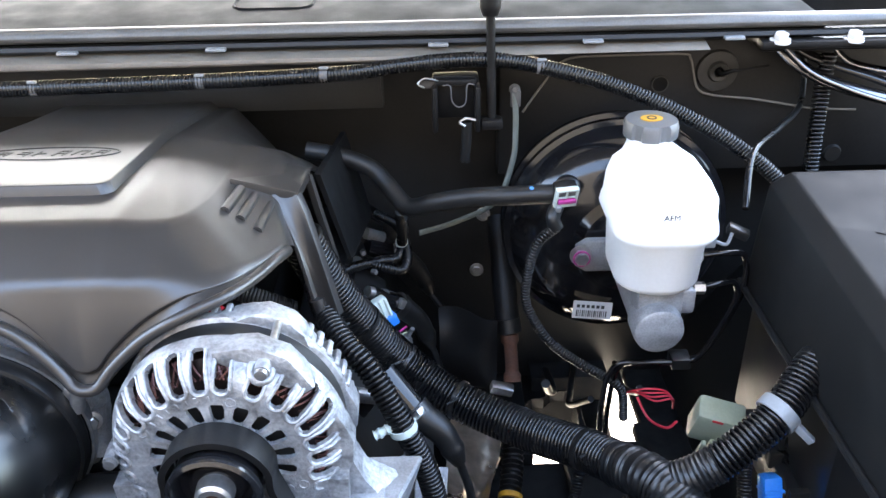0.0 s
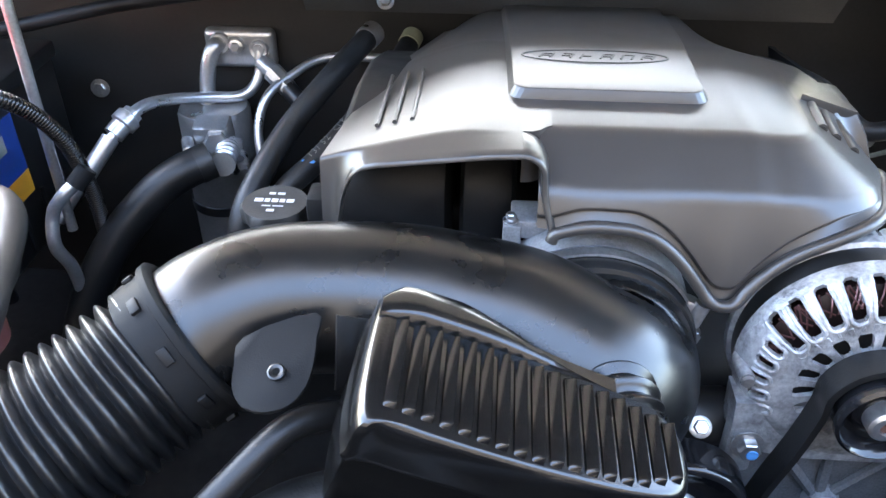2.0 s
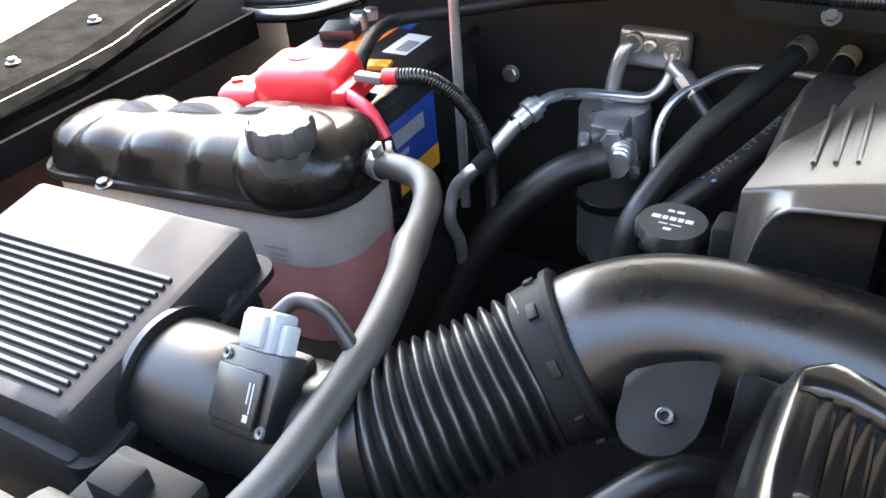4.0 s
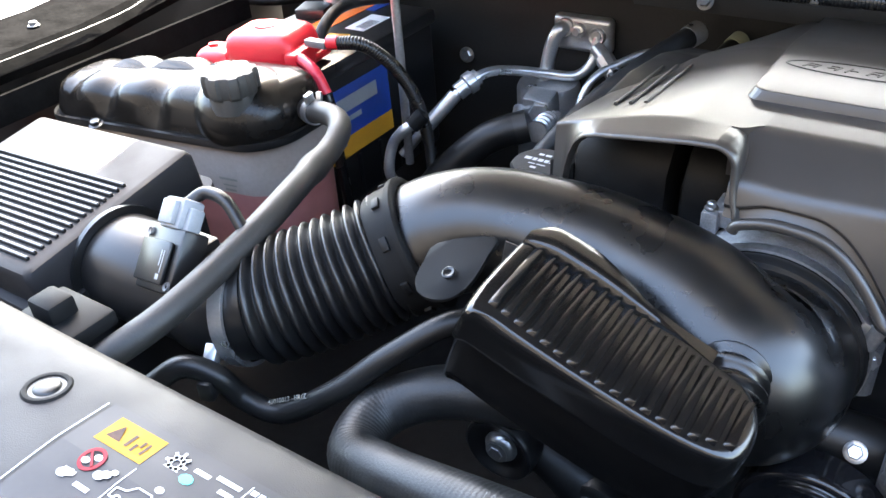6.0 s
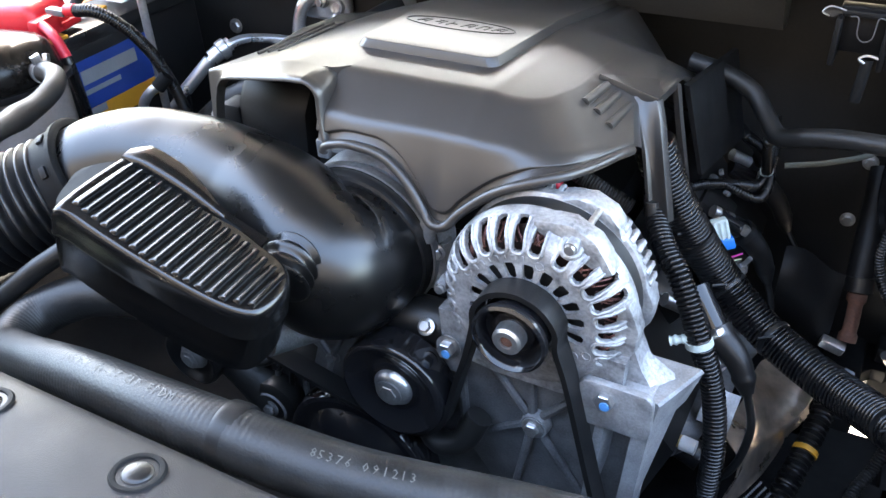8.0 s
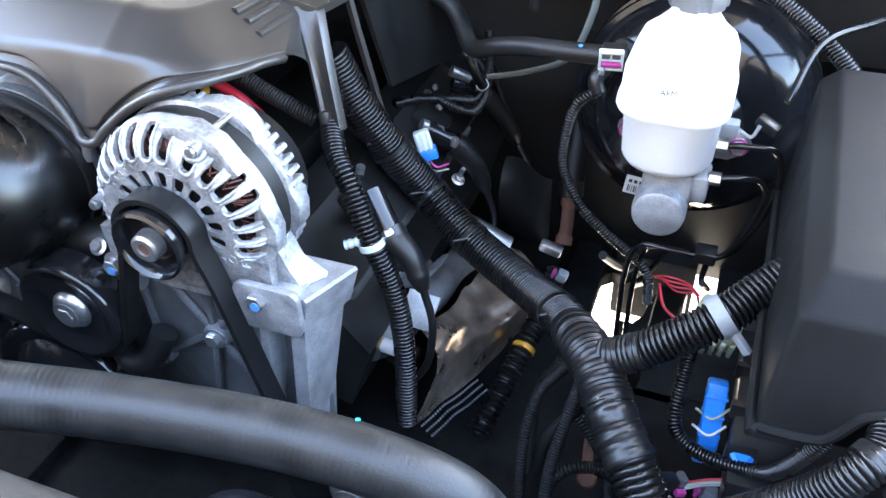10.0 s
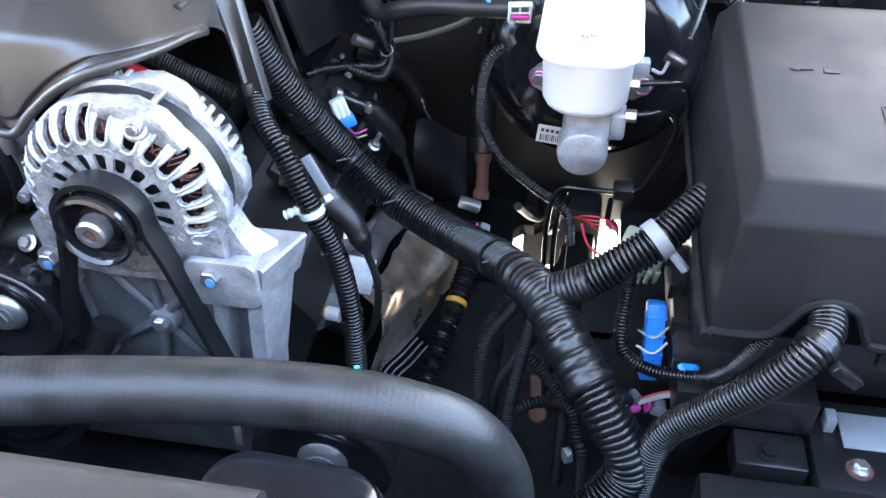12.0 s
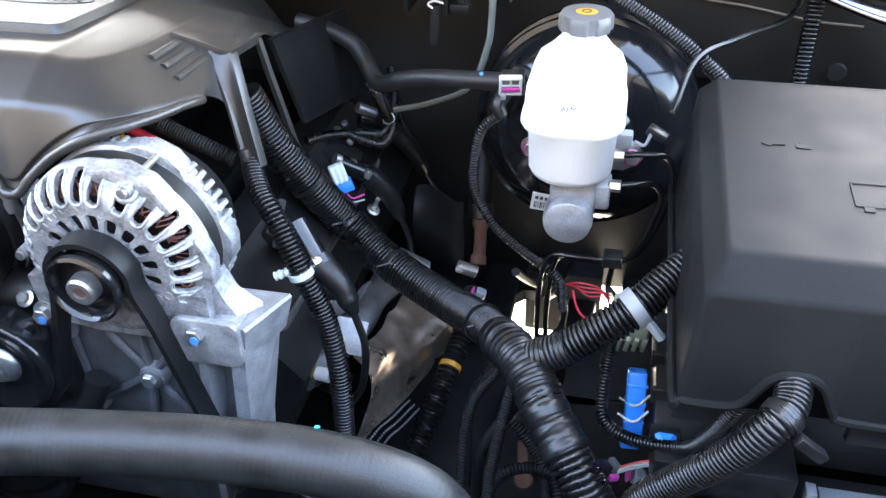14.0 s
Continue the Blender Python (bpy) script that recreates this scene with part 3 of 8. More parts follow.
# the hood's rounded corner and its side wall, running back into the sloping band
TURN = [(-0.2505, 1.1260, 90 - 9 * k, 0.0140) for k in range(11)]
DOWN = [(-0.2357, 1.112, 1), (-0.2340, 1.104, 2), (-0.2318, 1.096, 3), (-0.2295, 1.088, 4), (-0.2275, 1.080, 5)]
corner = []
for cx, cz, a, r in TURN:
    way = Vector((math.cos(radians(a)), 0.0, math.sin(radians(a))))
    corner.append((Vector((cx, 0.0885, cz)) + way * r, way))
for x, z, k in DOWN:
    corner.append((Vector((x, 0.0885 - 0.0019 * k, z)), Vector((1.0, 0.0, 0.05))))
wall = []
for p, way in corner:
    wall.append(fillet([p + Vector((0, 0.006, 0)) - way * 0.001, p, p + Vector((0, 0.001, 0)) + way * 0.0035, p + Vector((0, 0.007, 0)) + way * 0.0052, p + Vector((0, 0.020, 0)) + way * 0.0050, p + Vector((0, 0.034, 0)) + way * 0.0030, p + Vector((0, 0.048, 0)) - way * 0.001], 0.005))
bm = bmesh.new()
rows = [[bm.verts.new(p) for p in row] for row in wall]
for a, b in zip(rows, rows[1:]):
    for k in range(len(a) - 1):
        bm.faces.new((a[k], a[k + 1], b[k + 1], b[k]))
part("mouth_corner", bm, COVER, engine_cover, "rounded corner of the hooded mouth", angle=60)
bm = bmesh.new()
rows = [[bm.verts.new((x, max(y, y0), cover_top(x, y) - (0.05 if y > 0.55 or y < 0.05 else 0.0))) for y in (*REAR_Y, 0.20, 0.155, y0, 0.04)] for x, y0 in ((-0.2505, 0.128), (-0.2435, 0.1285), (-0.238, 0.132), (-0.233, 0.1385), (-0.229, 0.141))]
for a, b in zip(rows, rows[1:]):
    for k in range(len(a) - 1):
        bm.faces.new((a[k], a[k + 1], b[k + 1], b[k]))
part("mouth_roof", bm, COVER, engine_cover, angle=60)
# top towards the corner
bm = bmesh.new()
EDGE_R = [(0.013, 0.253, 1.1060), (0.026, 0.256, 1.1050), (0.0345, 0.258, 1.1040), (0.0365, 0.290, 1.0995), (0.0375, 0.319, 1.0965)]
TO_R = [(0.034, 0.56), (0.037, 0.56), (0.040, 0.56), (0.044, 0.56), (0.047, 0.56)]
rows = []
for p, (rx, ry) in zip(EDGE_R, TO_R):
    row = []
    for k in range(11):
        v = k / 10
        x, y = p[0] + (rx - p[0]) * v, p[1] + (ry - p[1]) * v
        z = cover_top(x, y) * min(1, v / 0.3) + p[2] * (1 - min(1, v / 0.3)) - (0.05 if k == 10 else 0)
        row.append(bm.verts.new((x, y, z)))
    rows.append(row)
for a, b in zip(rows, rows[1:]):
    for k in range(10):
        bm.faces.new((a[k], a[k + 1], b[k + 1], b[k]))
part("corner_top", bm, COVER, engine_cover, angle=60)
# raised badge panel with bevelled sides
def badge_loop(inset, h):
    out = []
    y0, y1 = 0.194 + inset, 0.55 - inset
    half0, half1 = 0.0800 - inset, 0.0915 - inset
    r = 0.013
    pts = [(MID + half1, y1)] + [(MID + half1 + (half0 - half1) * k / 12, y1 + (y0 + r - y1) * k / 12) for k in range(1, 13)]
    pts += [(MID + half0 - r * (1 - math.cos(radians(a))), y0 + r * (1 - math.sin(radians(a)))) for a in (18, 36, 54, 72, 90)]
    pts += [(MID + (half0 - r) * (1 - k / 6), y0) for k in range(1, 13)]
    pts += [(MID - half0 + r * (1 - math.sin(radians(a))), y0 + r * (1 - math.cos(radians(a)))) for a in (18, 36, 54, 72, 90)]
    pts += [(MID - half0 + (half0 - half1) * k / 12, y0 + r + (y1 - y0 - r) * k / 12) for k in range(1, 13)]
    return [Vector((x, y, cover_top(x, y) + h)) for x, y in pts]
bm = bmesh.new()
loops = [badge_loop(0.0008, -0.001), badge_loop(0.0012, 0.0002), badge_loop(0.0052, 0.0076), badge_loop(0.0060, 0.0081)]
top = badge_loop(0.0078, 0.0083)
rings = [[bm.verts.new(p) for p in lp] for lp in loops]
n = len(rings[0])
for f in (1.0, 0.85, 0.65, 0.45, 0.25, 0.08):
    lp = []
    for p in top:
        x, y = MID + (p.x - MID) * f, 0.37 + (p.y - 0.37) * f
        lp.append(bm.verts.new((x, y, cover_top(x, y) + 0.0083)))
    rings.append(lp)
for a, b in zip(rings, rings[1:]):
    for j in range(n):
        bm.faces.new((a[j], a[(j + 1) % n], b[(j + 1) % n], b[j]))
bm.faces.new(rings[-1])
part("badge_panel", bm, COVER, engine_cover, "raised panel carrying an oval emblem", angle=14)
# embossed oval emblem as plain shapes, its groove shade coloured as darker plastic
m = plane_pose((-0.188, 0.284, cover_top(MID, 0.284) + 0.0083), (1, 0, 0), (0, 1, -0.085))
bm = bmesh.new()
ring = [[], [], [], []]
for k in range(64):
    a = 2 * math.pi * k / 64
    for j, (d, h) in enumerate(((0, 0.0), (0.0003, 0.0008), (0.0018, 0.0008), (0.0021, 0.0))):
        ring[j].append(bm.verts.new(((0.064 - d) * math.cos(a), (0.0185 - d) * math.sin(a), h)))
for a, b in zip(ring, ring[1:]):
    for k in range(64):
        bm.faces.new((a[k], a[(k + 1) % 64], b[(k + 1) % 64], b[k]))
bm.transform(m)
part("emblem_ring", bm, GROOVESHADE, engine_cover)
for k in range(6):
    o = -0.048 + k * 0.0175
    h = 0.0065 - 0.0005 * abs(k - 2.5)
    for a0, a1 in (((0, -h), (0.004, h)), ((0.004, h), (0.013, h)), ((0.002, 0), (0.010, 0)), ((0.009, -h), (0.013, h))):
        if (k + int(1000 * a0[0])) % 5 == 1:
            continue
        d = Vector((a1[0] - a0[0], a1[1] - a0[1]))
        q = Vector((-d.y, d.x)).normalized() * 0.0010
        bm = prism([(o + a0[0] - q.x, a0[1] - q.y), (o + a1[0] - q.x, a1[1] - q.y), (o + a1[0] + q.x, a1[1] + q.y), (o + a0[0] + q.x, a0[1] + q.y)], 0.0005, m, 0)
        part("emblem_bar", bm, GROOVESHADE, engine_cover)
# side slots
for a, b in (((-0.0115, 0.241, 1.1186), (-0.0158, 0.194, 1.1205)), ((0.0, 0.241, 1.1117), (-0.004, 0.193, 1.1129)), ((0.0126, 0.240, 1.1031), (0.010, 0.187, 1.1047))):
    a, b = Vector(a) + Vector((0, 0, -0.0015)), Vector(b) + Vector((0, 0, -0.0015))
    part("side_slot", sweep([a, a.lerp(b, 0.5), b], 0.0044, seg=14, n=4), COVER, engine_cover, "rounded moulded slot")
    # a dark cap stands for the shade inside the slot's hollow end
    part("slot_mouth_shade", lathe([(0.0, 0.0006), (0.0028, 0.0004), (0.0030, -0.002)], axis(b, b - a), 14), GROOVESHADE, engine_cover)
for k in range(3):
    x = -0.366 + k * 0.014
    a, b = Vector((x, 0.285, 0)), Vector((x + 0.003, 0.165, 0))
    a.z, b.z = cover_top(a.x, a.y), cover_top(b.x, b.y)
    part("side_slot", sweep([a + Vector((0, 0, -0.0012)), a.lerp(b, 0.5) + Vector((0, 0, -0.0009)), b + Vector((0, 0, -0.0012))], 0.0018, seg=8, n=6), COVER, engine_cover)
# corner frame and leg
LEG = [((0.012, 0.252, 1.1065), (0.0353, 0.255, 1.1034)), ((0.019, 0.243, 1.092), (0.0430, 0.2435, 1.089)), ((0.0305, 0.2325, 1.060), (0.052, 0.2325, 1.060)), ((0.038, 0.226, 1.030), (0.0606, 0.2228, 1.030)), ((0.045, 0.220, 1.002), (0.0685, 0.2145, 1.001))]
rows = []
for a, b in LEG:
    a, b = Vector(a), Vector(b)
    d = (b - a).normalized()
    out, back = Vector((-0.0006, -0.0022, 0.0008)), Vector((0.002, 0.009, -0.002))
    w = (b - a).length
    rows.append([a + back, a + back * 0.3 - d * 0.0006, a, a + d * 0.0015 + out, a + d * 0.0045 + out, a + d * 0.0065 + back * 0.10, a + d * (w * 0.52) + back * 0.16, b - d * 0.0060 + back * 0.10, b - d * 0.0040, b - d * 0.0012 + out * 0.2, b + back * 0.3, b + back])
web = []
side = [p for p in along([q for q in front[-1] if q.y < 0.2525], 14)]
JOIN = [Vector((0.014, 0.254, 1.105)), Vector((0.020, 0.2425, 1.090)), Vector((0.026, 0.235, 1.074)), Vector((0.0315, 0.2300, 1.060))]
bm = bmesh.new()
for k, p in enumerate(side):
    u = k / (len(side) - 1)
    f = u * (len(JOIN) - 1)
    q = JOIN[min(int(f), 2)].lerp(JOIN[min(int(f), 2) + 1], f - min(int(f), 2))
    row = []
    for j in range(9):
        v = j / 8
        c = p.lerp(q, v)
        row.append(bm.verts.new(c + Vector((0.002, 0.003, 0.0)) * math.sin(math.pi * v)))
    web.append(row)
for a, b in zip(web, web[1:]):
    for j in range(8):
        bm.faces.new((a[j], a[j + 1], b[j + 1], b[j]))
part("corner_web", bm, COVER, engine_cover, "smooth moulded corner", angle=60)
part("front_lip", sweep([Vector((-0.2275, 0.0795, 1.080))] + lower[1::3], 0.0046, seg=12, n=3), COVER, engine_cover, "rounded lip along the front edge")
part("corner_leg", loft(rows), COVER, engine_cover, "corner leg reaching down behind the alternator", angle=45)
part("leg_cup", lathe([(0.0, 0.004), (0.0045, 0.003), (0.0062, 0.0), (0.0066, -0.012), (0.0, -0.014)], axis((0.0505, 0.2185, 1.003), (0.2, -0.25, -0.8)), 18), COVER, engine_cover, "rounded end of the leg")
F0, C1, C2 = Vector((-0.020, 0.243, 1.1265)), Vector((0.0353, 0.255, 1.1055)), Vector((0.0375, 0.319, 1.0985))
tri = [F0, F0.lerp(C1, 0.5), C1, C1.lerp(C2, 0.5), C2, C2.lerp(F0, 0.5)]
mid = (F0 + C1 + C2) / 3
part("corner_flange", loft([[p + Vector((0, 0, -0.008)) for p in tri], [p + Vector((0, 0, -0.0015)) for p in tri], [p + (mid - p) * 0.02 for p in tri], [p + (mid - p) * 0.10 for p in tri]]), COVER, engine_cover, "flat flange at the corner", angle=35)
part("rear_strut", loft([[Vector(p) + Vector(o) for o in ((-0.004, -0.002, 0), (0.002, -0.003, 0), (0.004, 0.002, 0), (-0.003, 0.004, 0))] for p in ((0.0360, 0.316, 1.096), (0.0425, 0.317, 1.06), (0.0525, 0.319, 1.01), (0.062, 0.320, 0.965))]), COVER, engine_cover)
# shaded flank of the cover, its darkness put into the colour
part("side_wall", loft([[(0.040, 0.33, 1.090), (0.046, 0.33, 1.089), (0.050, 0.56, 1.045), (0.044, 0.56, 1.045)], [(0.066, 0.335, 0.99), (0.070, 0.335, 0.99), (0.078, 0.54, 0.94), (0.074, 0.54, 0.94)]]), MATTE, engine_cover, "side flank, its shade put into matte black")
# sound-deadening intake manifold in the opening below
manifold = thing("intake_manifold", "black plastic intake manifold under the engine cover", "manifold", (MID, 0.3, 0.9))
part("plenum", box_at(-0.36, -0.11, 0.20, 0.50, 0.93, 1.03, 0.02, 3), MATTE, manifold)
def runner_arch(x0, x1):
    arch = [(0.44, 1.075), (0.36, 1.098), (0.28, 1.108), (0.215, 1.106), (0.178, 1.094), (0.160, 1.068), (0.156, 1.02), (0.158, 0.96)]
    return loft([[(x, y, z) for x, y, z in ((x0 + 0.004, y, z - 0.003), (x0 + 0.010, y - 0.001, z), (x1 - 0.010, y - 0.001, z), (x1 - 0.004, y, z - 0.003), (x1, y + 0.006, z - 0.012), (x1, y + 0.05, z - 0.05), (x0, y + 0.05, z - 0.05), (x0, y + 0.006, z - 0.012))] for y, z in arch])
for x0, x1 in ((-0.402, -0.306), (-0.298, -0.252)):
    part("runner", runner_arch(x0, x1), MATTE, manifold)
part("side_port", sweep([(-0.38, 0.30, 1.00), (-0.385, 0.24, 1.04), (-0.375, 0.19, 1.03), (-0.37, 0.17, 0.98)], 0.022, seg=12, n=6), MATTE, manifold)
part("end_plate", box_at(-0.425, -0.398, 0.156, 0.186, 0.97, 1.060, 0.005), MATTE, manifold)
part("fuel_rail_bracket", box_at(-0.256, -0.214, 0.118, 0.150, 1.055, 1.071, 0.002), ALU_DULL, manifold, "pale metal bracket")
part("bracket_foot", box_at(-0.262, -0.248, 0.112, 0.128, 1.050, 1.070, 0.002), ALU_DULL, manifold)
bolt((-0.256, 0.120, 1.070), (0, 0, 1), 0.004, manifold)


# ---- intake duct, resonator box, bellows ----
duct = thing("intake_duct", "glossy black plastic air intake duct curving to the throttle body", "intake duct", (-0.3, 0.03, 0.95))
path = [(-0.480, 0.001, 1.030), (-0.456, 0.020, 1.042), (-0.42, 0.036, 1.049), (-0.37, 0.044, 1.049), (-0.31, 0.043, 1.046), (-0.25, 0.032, 1.035), (-0.205, 0.018, 1.012), (-0.190, 0.030, 0.996), (-0.192, 0.075, 0.992)]
def duct_r(s, u):
    return float(np.interp(u, [0, 0.08, 0.3, 0.55, 0.75, 0.9, 1.0], [0.053, 0.054, 0.054, 0.056, 0.064, 0.073, 0.074]))
part("duct_body", sweep(path, duct_r, seg=40, n=12), TUBE, duct)
part("mould_seam", sweep([(-0.47, 0.02, 1.083), (-0.40, 0.055, 1.094), (-0.31, 0.062, 1.096), (-0.24, 0.05, 1.09)], 0.0008, seg=6, n=6), TUBE, duct)
part("outlet_cuff", lathe([(0.073, 0.0), (0.078, 0.002), (0.080, 0.008), (0.078, 0.014), (0.080, 0.018), (0.077, 0.026), (0.07, 0.027)], axis((-0.193, 0.062, 0.992), (0, 1, 0)), 48), RUBBER, duct, "black rubber outlet cuff")
part("hose_clamp", lathe([(0.0795, 0.0), (0.0815, 0.0), (0.0815, 0.009), (0.0795, 0.009)], axis((-0.193, 0.076, 0.992), (0, 1, 0)), 48), STEEL, duct, "steel band clamp")
part("clamp_screw", rbox((0.010, 0.012, 0.024), pose(-0.124, 0.081, 1.022, 0, 25, 0), 0.002), STEEL, duct)
part("clamp_screw", lathe([(0, 0), (0.006, 0), (0.006, 0.02), (0, 0.02)], axis((-0.118, 0.076, 1.014), (0.3, 0, 1)), 12), STEEL, duct)

collar = thing("duct_collar", "grey-black plastic collar ring with dark slots", "collar", (-0.48, -0.01, 0.96))
CW = Vector((0.72, 0.46, 0.40)).normalized()
CM = axis((-0.482, 0.000, 1.030), CW)
part("ring", lathe([(0.050, -0.012), (0.0575, -0.012), (0.0585, -0.004), (0.0585, 0.012), (0.062, 0.013), (0.0625, 0.018), (0.060, 0.020), (0.054, 0.020)], CM, 48), LID, collar)
for a in range(20, 360, 40):
    mm = CM @ pose(0, 0, 0, 0, 0, a) @ Matrix.Translation((0.0590, 0, 0.004))
    # matte black blocks stand for the shade in the collar's slots
    part("tab", rbox((0.004, 0.012, 0.007), mm, 0.001), MATTE if a % 80 else CAPGREY, collar)

bellows = thing("bellows_hose", "black corrugated rubber intake bellows", "bellows", (-0.56, -0.08, 0.93))
bpath = [(-0.640, -0.098, 0.985), (-0.615, -0.098, 0.988), (-0.575, -0.080, 0.995), (-0.532, -0.046, 1.009), (-0.490, -0.006, 1.026)]
def bell(s, u):
    if s < 0.060:
        return 0.0515
    f = ((s - 0.060) / 0.0108) % 1.0
    return 0.0495 + 0.0085 * (math.sin(math.pi * f) ** 1.1)
part("bellows", sweep(bpath, bell, seg=48, step=0.0009), BELLOWS, bellows)
part("hose_clamp", lathe([(0.0515, 0.0), (0.0555, 0.0), (0.0555, 0.013), (0.0515, 0.013)], axis((-0.603, -0.0955, 0.989), (1, 0.35, 0.12)), 40), PIPE, bellows, "steel worm-drive clamp")
part("clamp_screw", rbox((0.012, 0.020, 0.012), pose(-0.590, -0.148, 0.974, 40, 0, 20), 0.002), PIPE, bellows)

# resonator box: a sloping ribbed lid on a deep body
resonator = thing("resonator_box", "black plastic intake resonator box with a ribbed lid", "resonator", (-0.24, -0.09, 0.97))
RM = plane_pose((-0.243, -0.093, 1.088), (0.168, 0.004, -0.064), (0.0, 1.0, 0.06))
outline = [(-0.094, -0.034), (-0.075, -0.040), (0.0, -0.041), (0.06, -0.037), (0.090, -0.028), (0.099, -0.010), (0.097, 0.014), (0.084, 0.030), (0.055, 0.035), (0.015, 0.042), (-0.015, 0.052), (-0.045, 0.060), (-0.082, 0.060), (-0.094, 0.048)]
def smooth_loop(pts, n=4):
    p = [Vector(q) for q in pts]
    c = len(p)
    out = []
    for k in range(c):
        a, b, d, e = p[k - 1], p[k], p[(k + 1) % c], p[(k + 2) % c]
        for j in range(n):
            t = j / n
            out.append(0.5 * (2 * b + (d - a) * t + (2 * a - 5 * b + 4 * d - e) * t * t + (3 * b - a - 3 * d + e) * t ** 3))
    return out
loop = smooth_loop(outline)
def ring_at(k, h, extra=0.0):
    return [RM @ Vector((q.x * k + math.copysign(extra, q.x), q.y * k + 0.005 * (1 - k), h)) for q in loop]
body = loft([ring_at(0.90, -0.080), ring_at(0.97, -0.078), ring_at(0.985, -0.070), ring_at(0.99, -0.034), ring_at(1.012, -0.032), ring_at(1.012, -0.029), ring_at(1.0, -0.027), ring_at(1.0, -0.016), ring_at(0.996, -0.0105), ring_at(0.985, -0.006), ring_at(0.966, -0.0028), ring_at(0.94, -0.0008), ring_at(0.90, 0.0)])
part("body", body, BOXGLOSS, resonator)
# ribs in the lid
n_rib = 17
for k in range(n_rib):
    u = -0.078 + k * (0.163 / (n_rib - 1))
    y0 = float(np.interp(u, [-0.08, 0.0, 0.06, 0.085], [-0.026, -0.033, -0.029, -0.018]))
    y1 = float(np.interp(u, [-0.08, -0.04, 0.0, 0.05, 0.085], [0.030, 0.030, 0.028, 0.024, 0.016]))
    rb = loft([[RM @ Vector((u + du, y, -0.0008 + h * dz)) for du, dz in ((-0.0042, 0.0), (-0.0038, 0.0018), (-0.0030, 0.0024), (0.0012, 0.0052), (0.0019, 0.0054), (0.0024, 0.0048), (0.0027, 0.0))] for y, h in ((y0 - 0.0030, 0.12), (y0 - 0.0012, 0.80), (y0 + 0.0012, 1.0), (y1 + 0.0020, 1.0), (y1 + 0.0040, 0.4))])
    part("rib", rb, BOXGLOSS, resonator)
hump = []
for k in range(27):
    u = -0.092 + 0.146 * k / 26
    h = 0.0080 * math.sin(0.5 * math.pi * min(1.0, (k + 0.3) / 5)) * (0.5 + 0.5 * math.cos(math.pi * max(0.0, min(1.0, (u + 0.045) / 0.095))))
    y1_ = float(np.interp(u, [-0.092, -0.082, -0.045, -0.015, 0.015, 0.055], [0.050, 0.0605, 0.0605, 0.0525, 0.0425, 0.0355]))
    hump.append([RM @ Vector((u, y, z)) for y, z in ((0.0345, -0.004), (0.0360, h * 0.55), (0.0385, h * 0.9), (0.043, h), (y1_ - 0.004, h * 0.95), (y1_ - 0.001, h * 0.7 - 0.001), (y1_ + 0.0005, -0.006))])
part("back_hump", loft(hump), BOXGLOSS, resonator, "smooth raised shoulder behind the ribs", angle=50)
part("bellows_neck", sweep([(-0.182, -0.058, 1.035), (-0.186, -0.036, 1.040), (-0.190, -0.005, 1.035)], lambda s, u: 0.024 + 0.0025 * math.sin(2 * math.pi * s / 0.009), seg=24, step=0.0012), TUBE, resonator, "short corrugated neck")
# mounting tab of the duct
part("mount_tab", prism([tuple(q) for q in smooth_loop([(-0.032, 0.040), (-0.037, 0.010), (-0.036, -0.015), (-0.026, -0.033), (-0.008, -0.040), (0.012, -0.038), (0.028, -0.024), (0.036, 0.0), (0.038, 0.034), (0.036, 0.062)], 3)], 0.0035, plane_pose((-0.396, -0.058, 1.069), (1, 0.06, 0.10), (-0.05, 0.93, 0.34)) @ Matrix.Diagonal((0.66, 0.64, 1, 1)), 0.0012), LID, duct, "black mounting tab with a hole")
part("tab_flange", prism([(0, 0), (0.045, -0.012), (0.05, -0.03), (0.0, -0.05)], 0.003, plane_pose((-0.362, -0.03, 1.095), (0.8, 0.5, -0.2), (0, 0.3, 0.95)), 0.001), BLACK, duct)
part("tab_eyelet", lathe([(0.0025, 0.0), (0.0055, 0.0), (0.0055, 0.0015), (0.0045, 0.002), (0.0025, 0.0015)], plane_pose((-0.393, -0.060, 1.0705), (1, 0.06, 0.10), (-0.05, 0.93, 0.34)) @ Matrix.Translation((0, 0, 0.0035)), 16), BLACK, duct)
# throttle body behind the cuff
throttle = thing("throttle_body", "cast aluminium throttle body with a black ring", "throttle body", (-0.19, 0.11, 0.9))
part("flange", lathe([(0.06, 0.0), (0.078, 0.0), (0.080, 0.006), (0.080, 0.030), (0.06, 0.030)], axis((-0.193, 0.092, 0.992), (0, 1, 0)), 40), ALU_DULL, throttle)
part("lug", sweep([(-0.118, 0.10, 1.0), (-0.118, 0.097, 0.955)], 0.011, seg=12), ALU_DULL, throttle)
bolt((-0.126, 0.090, 0.957), (0, -1, 0.1), 0.0065, throttle)
bolt((-0.115, 0.085, 0.995), (0.4, -1, 0.1), 0.006, throttle)


# ---- alternator and belt drive ----
AX = (0.0, 0.0, 1.0)
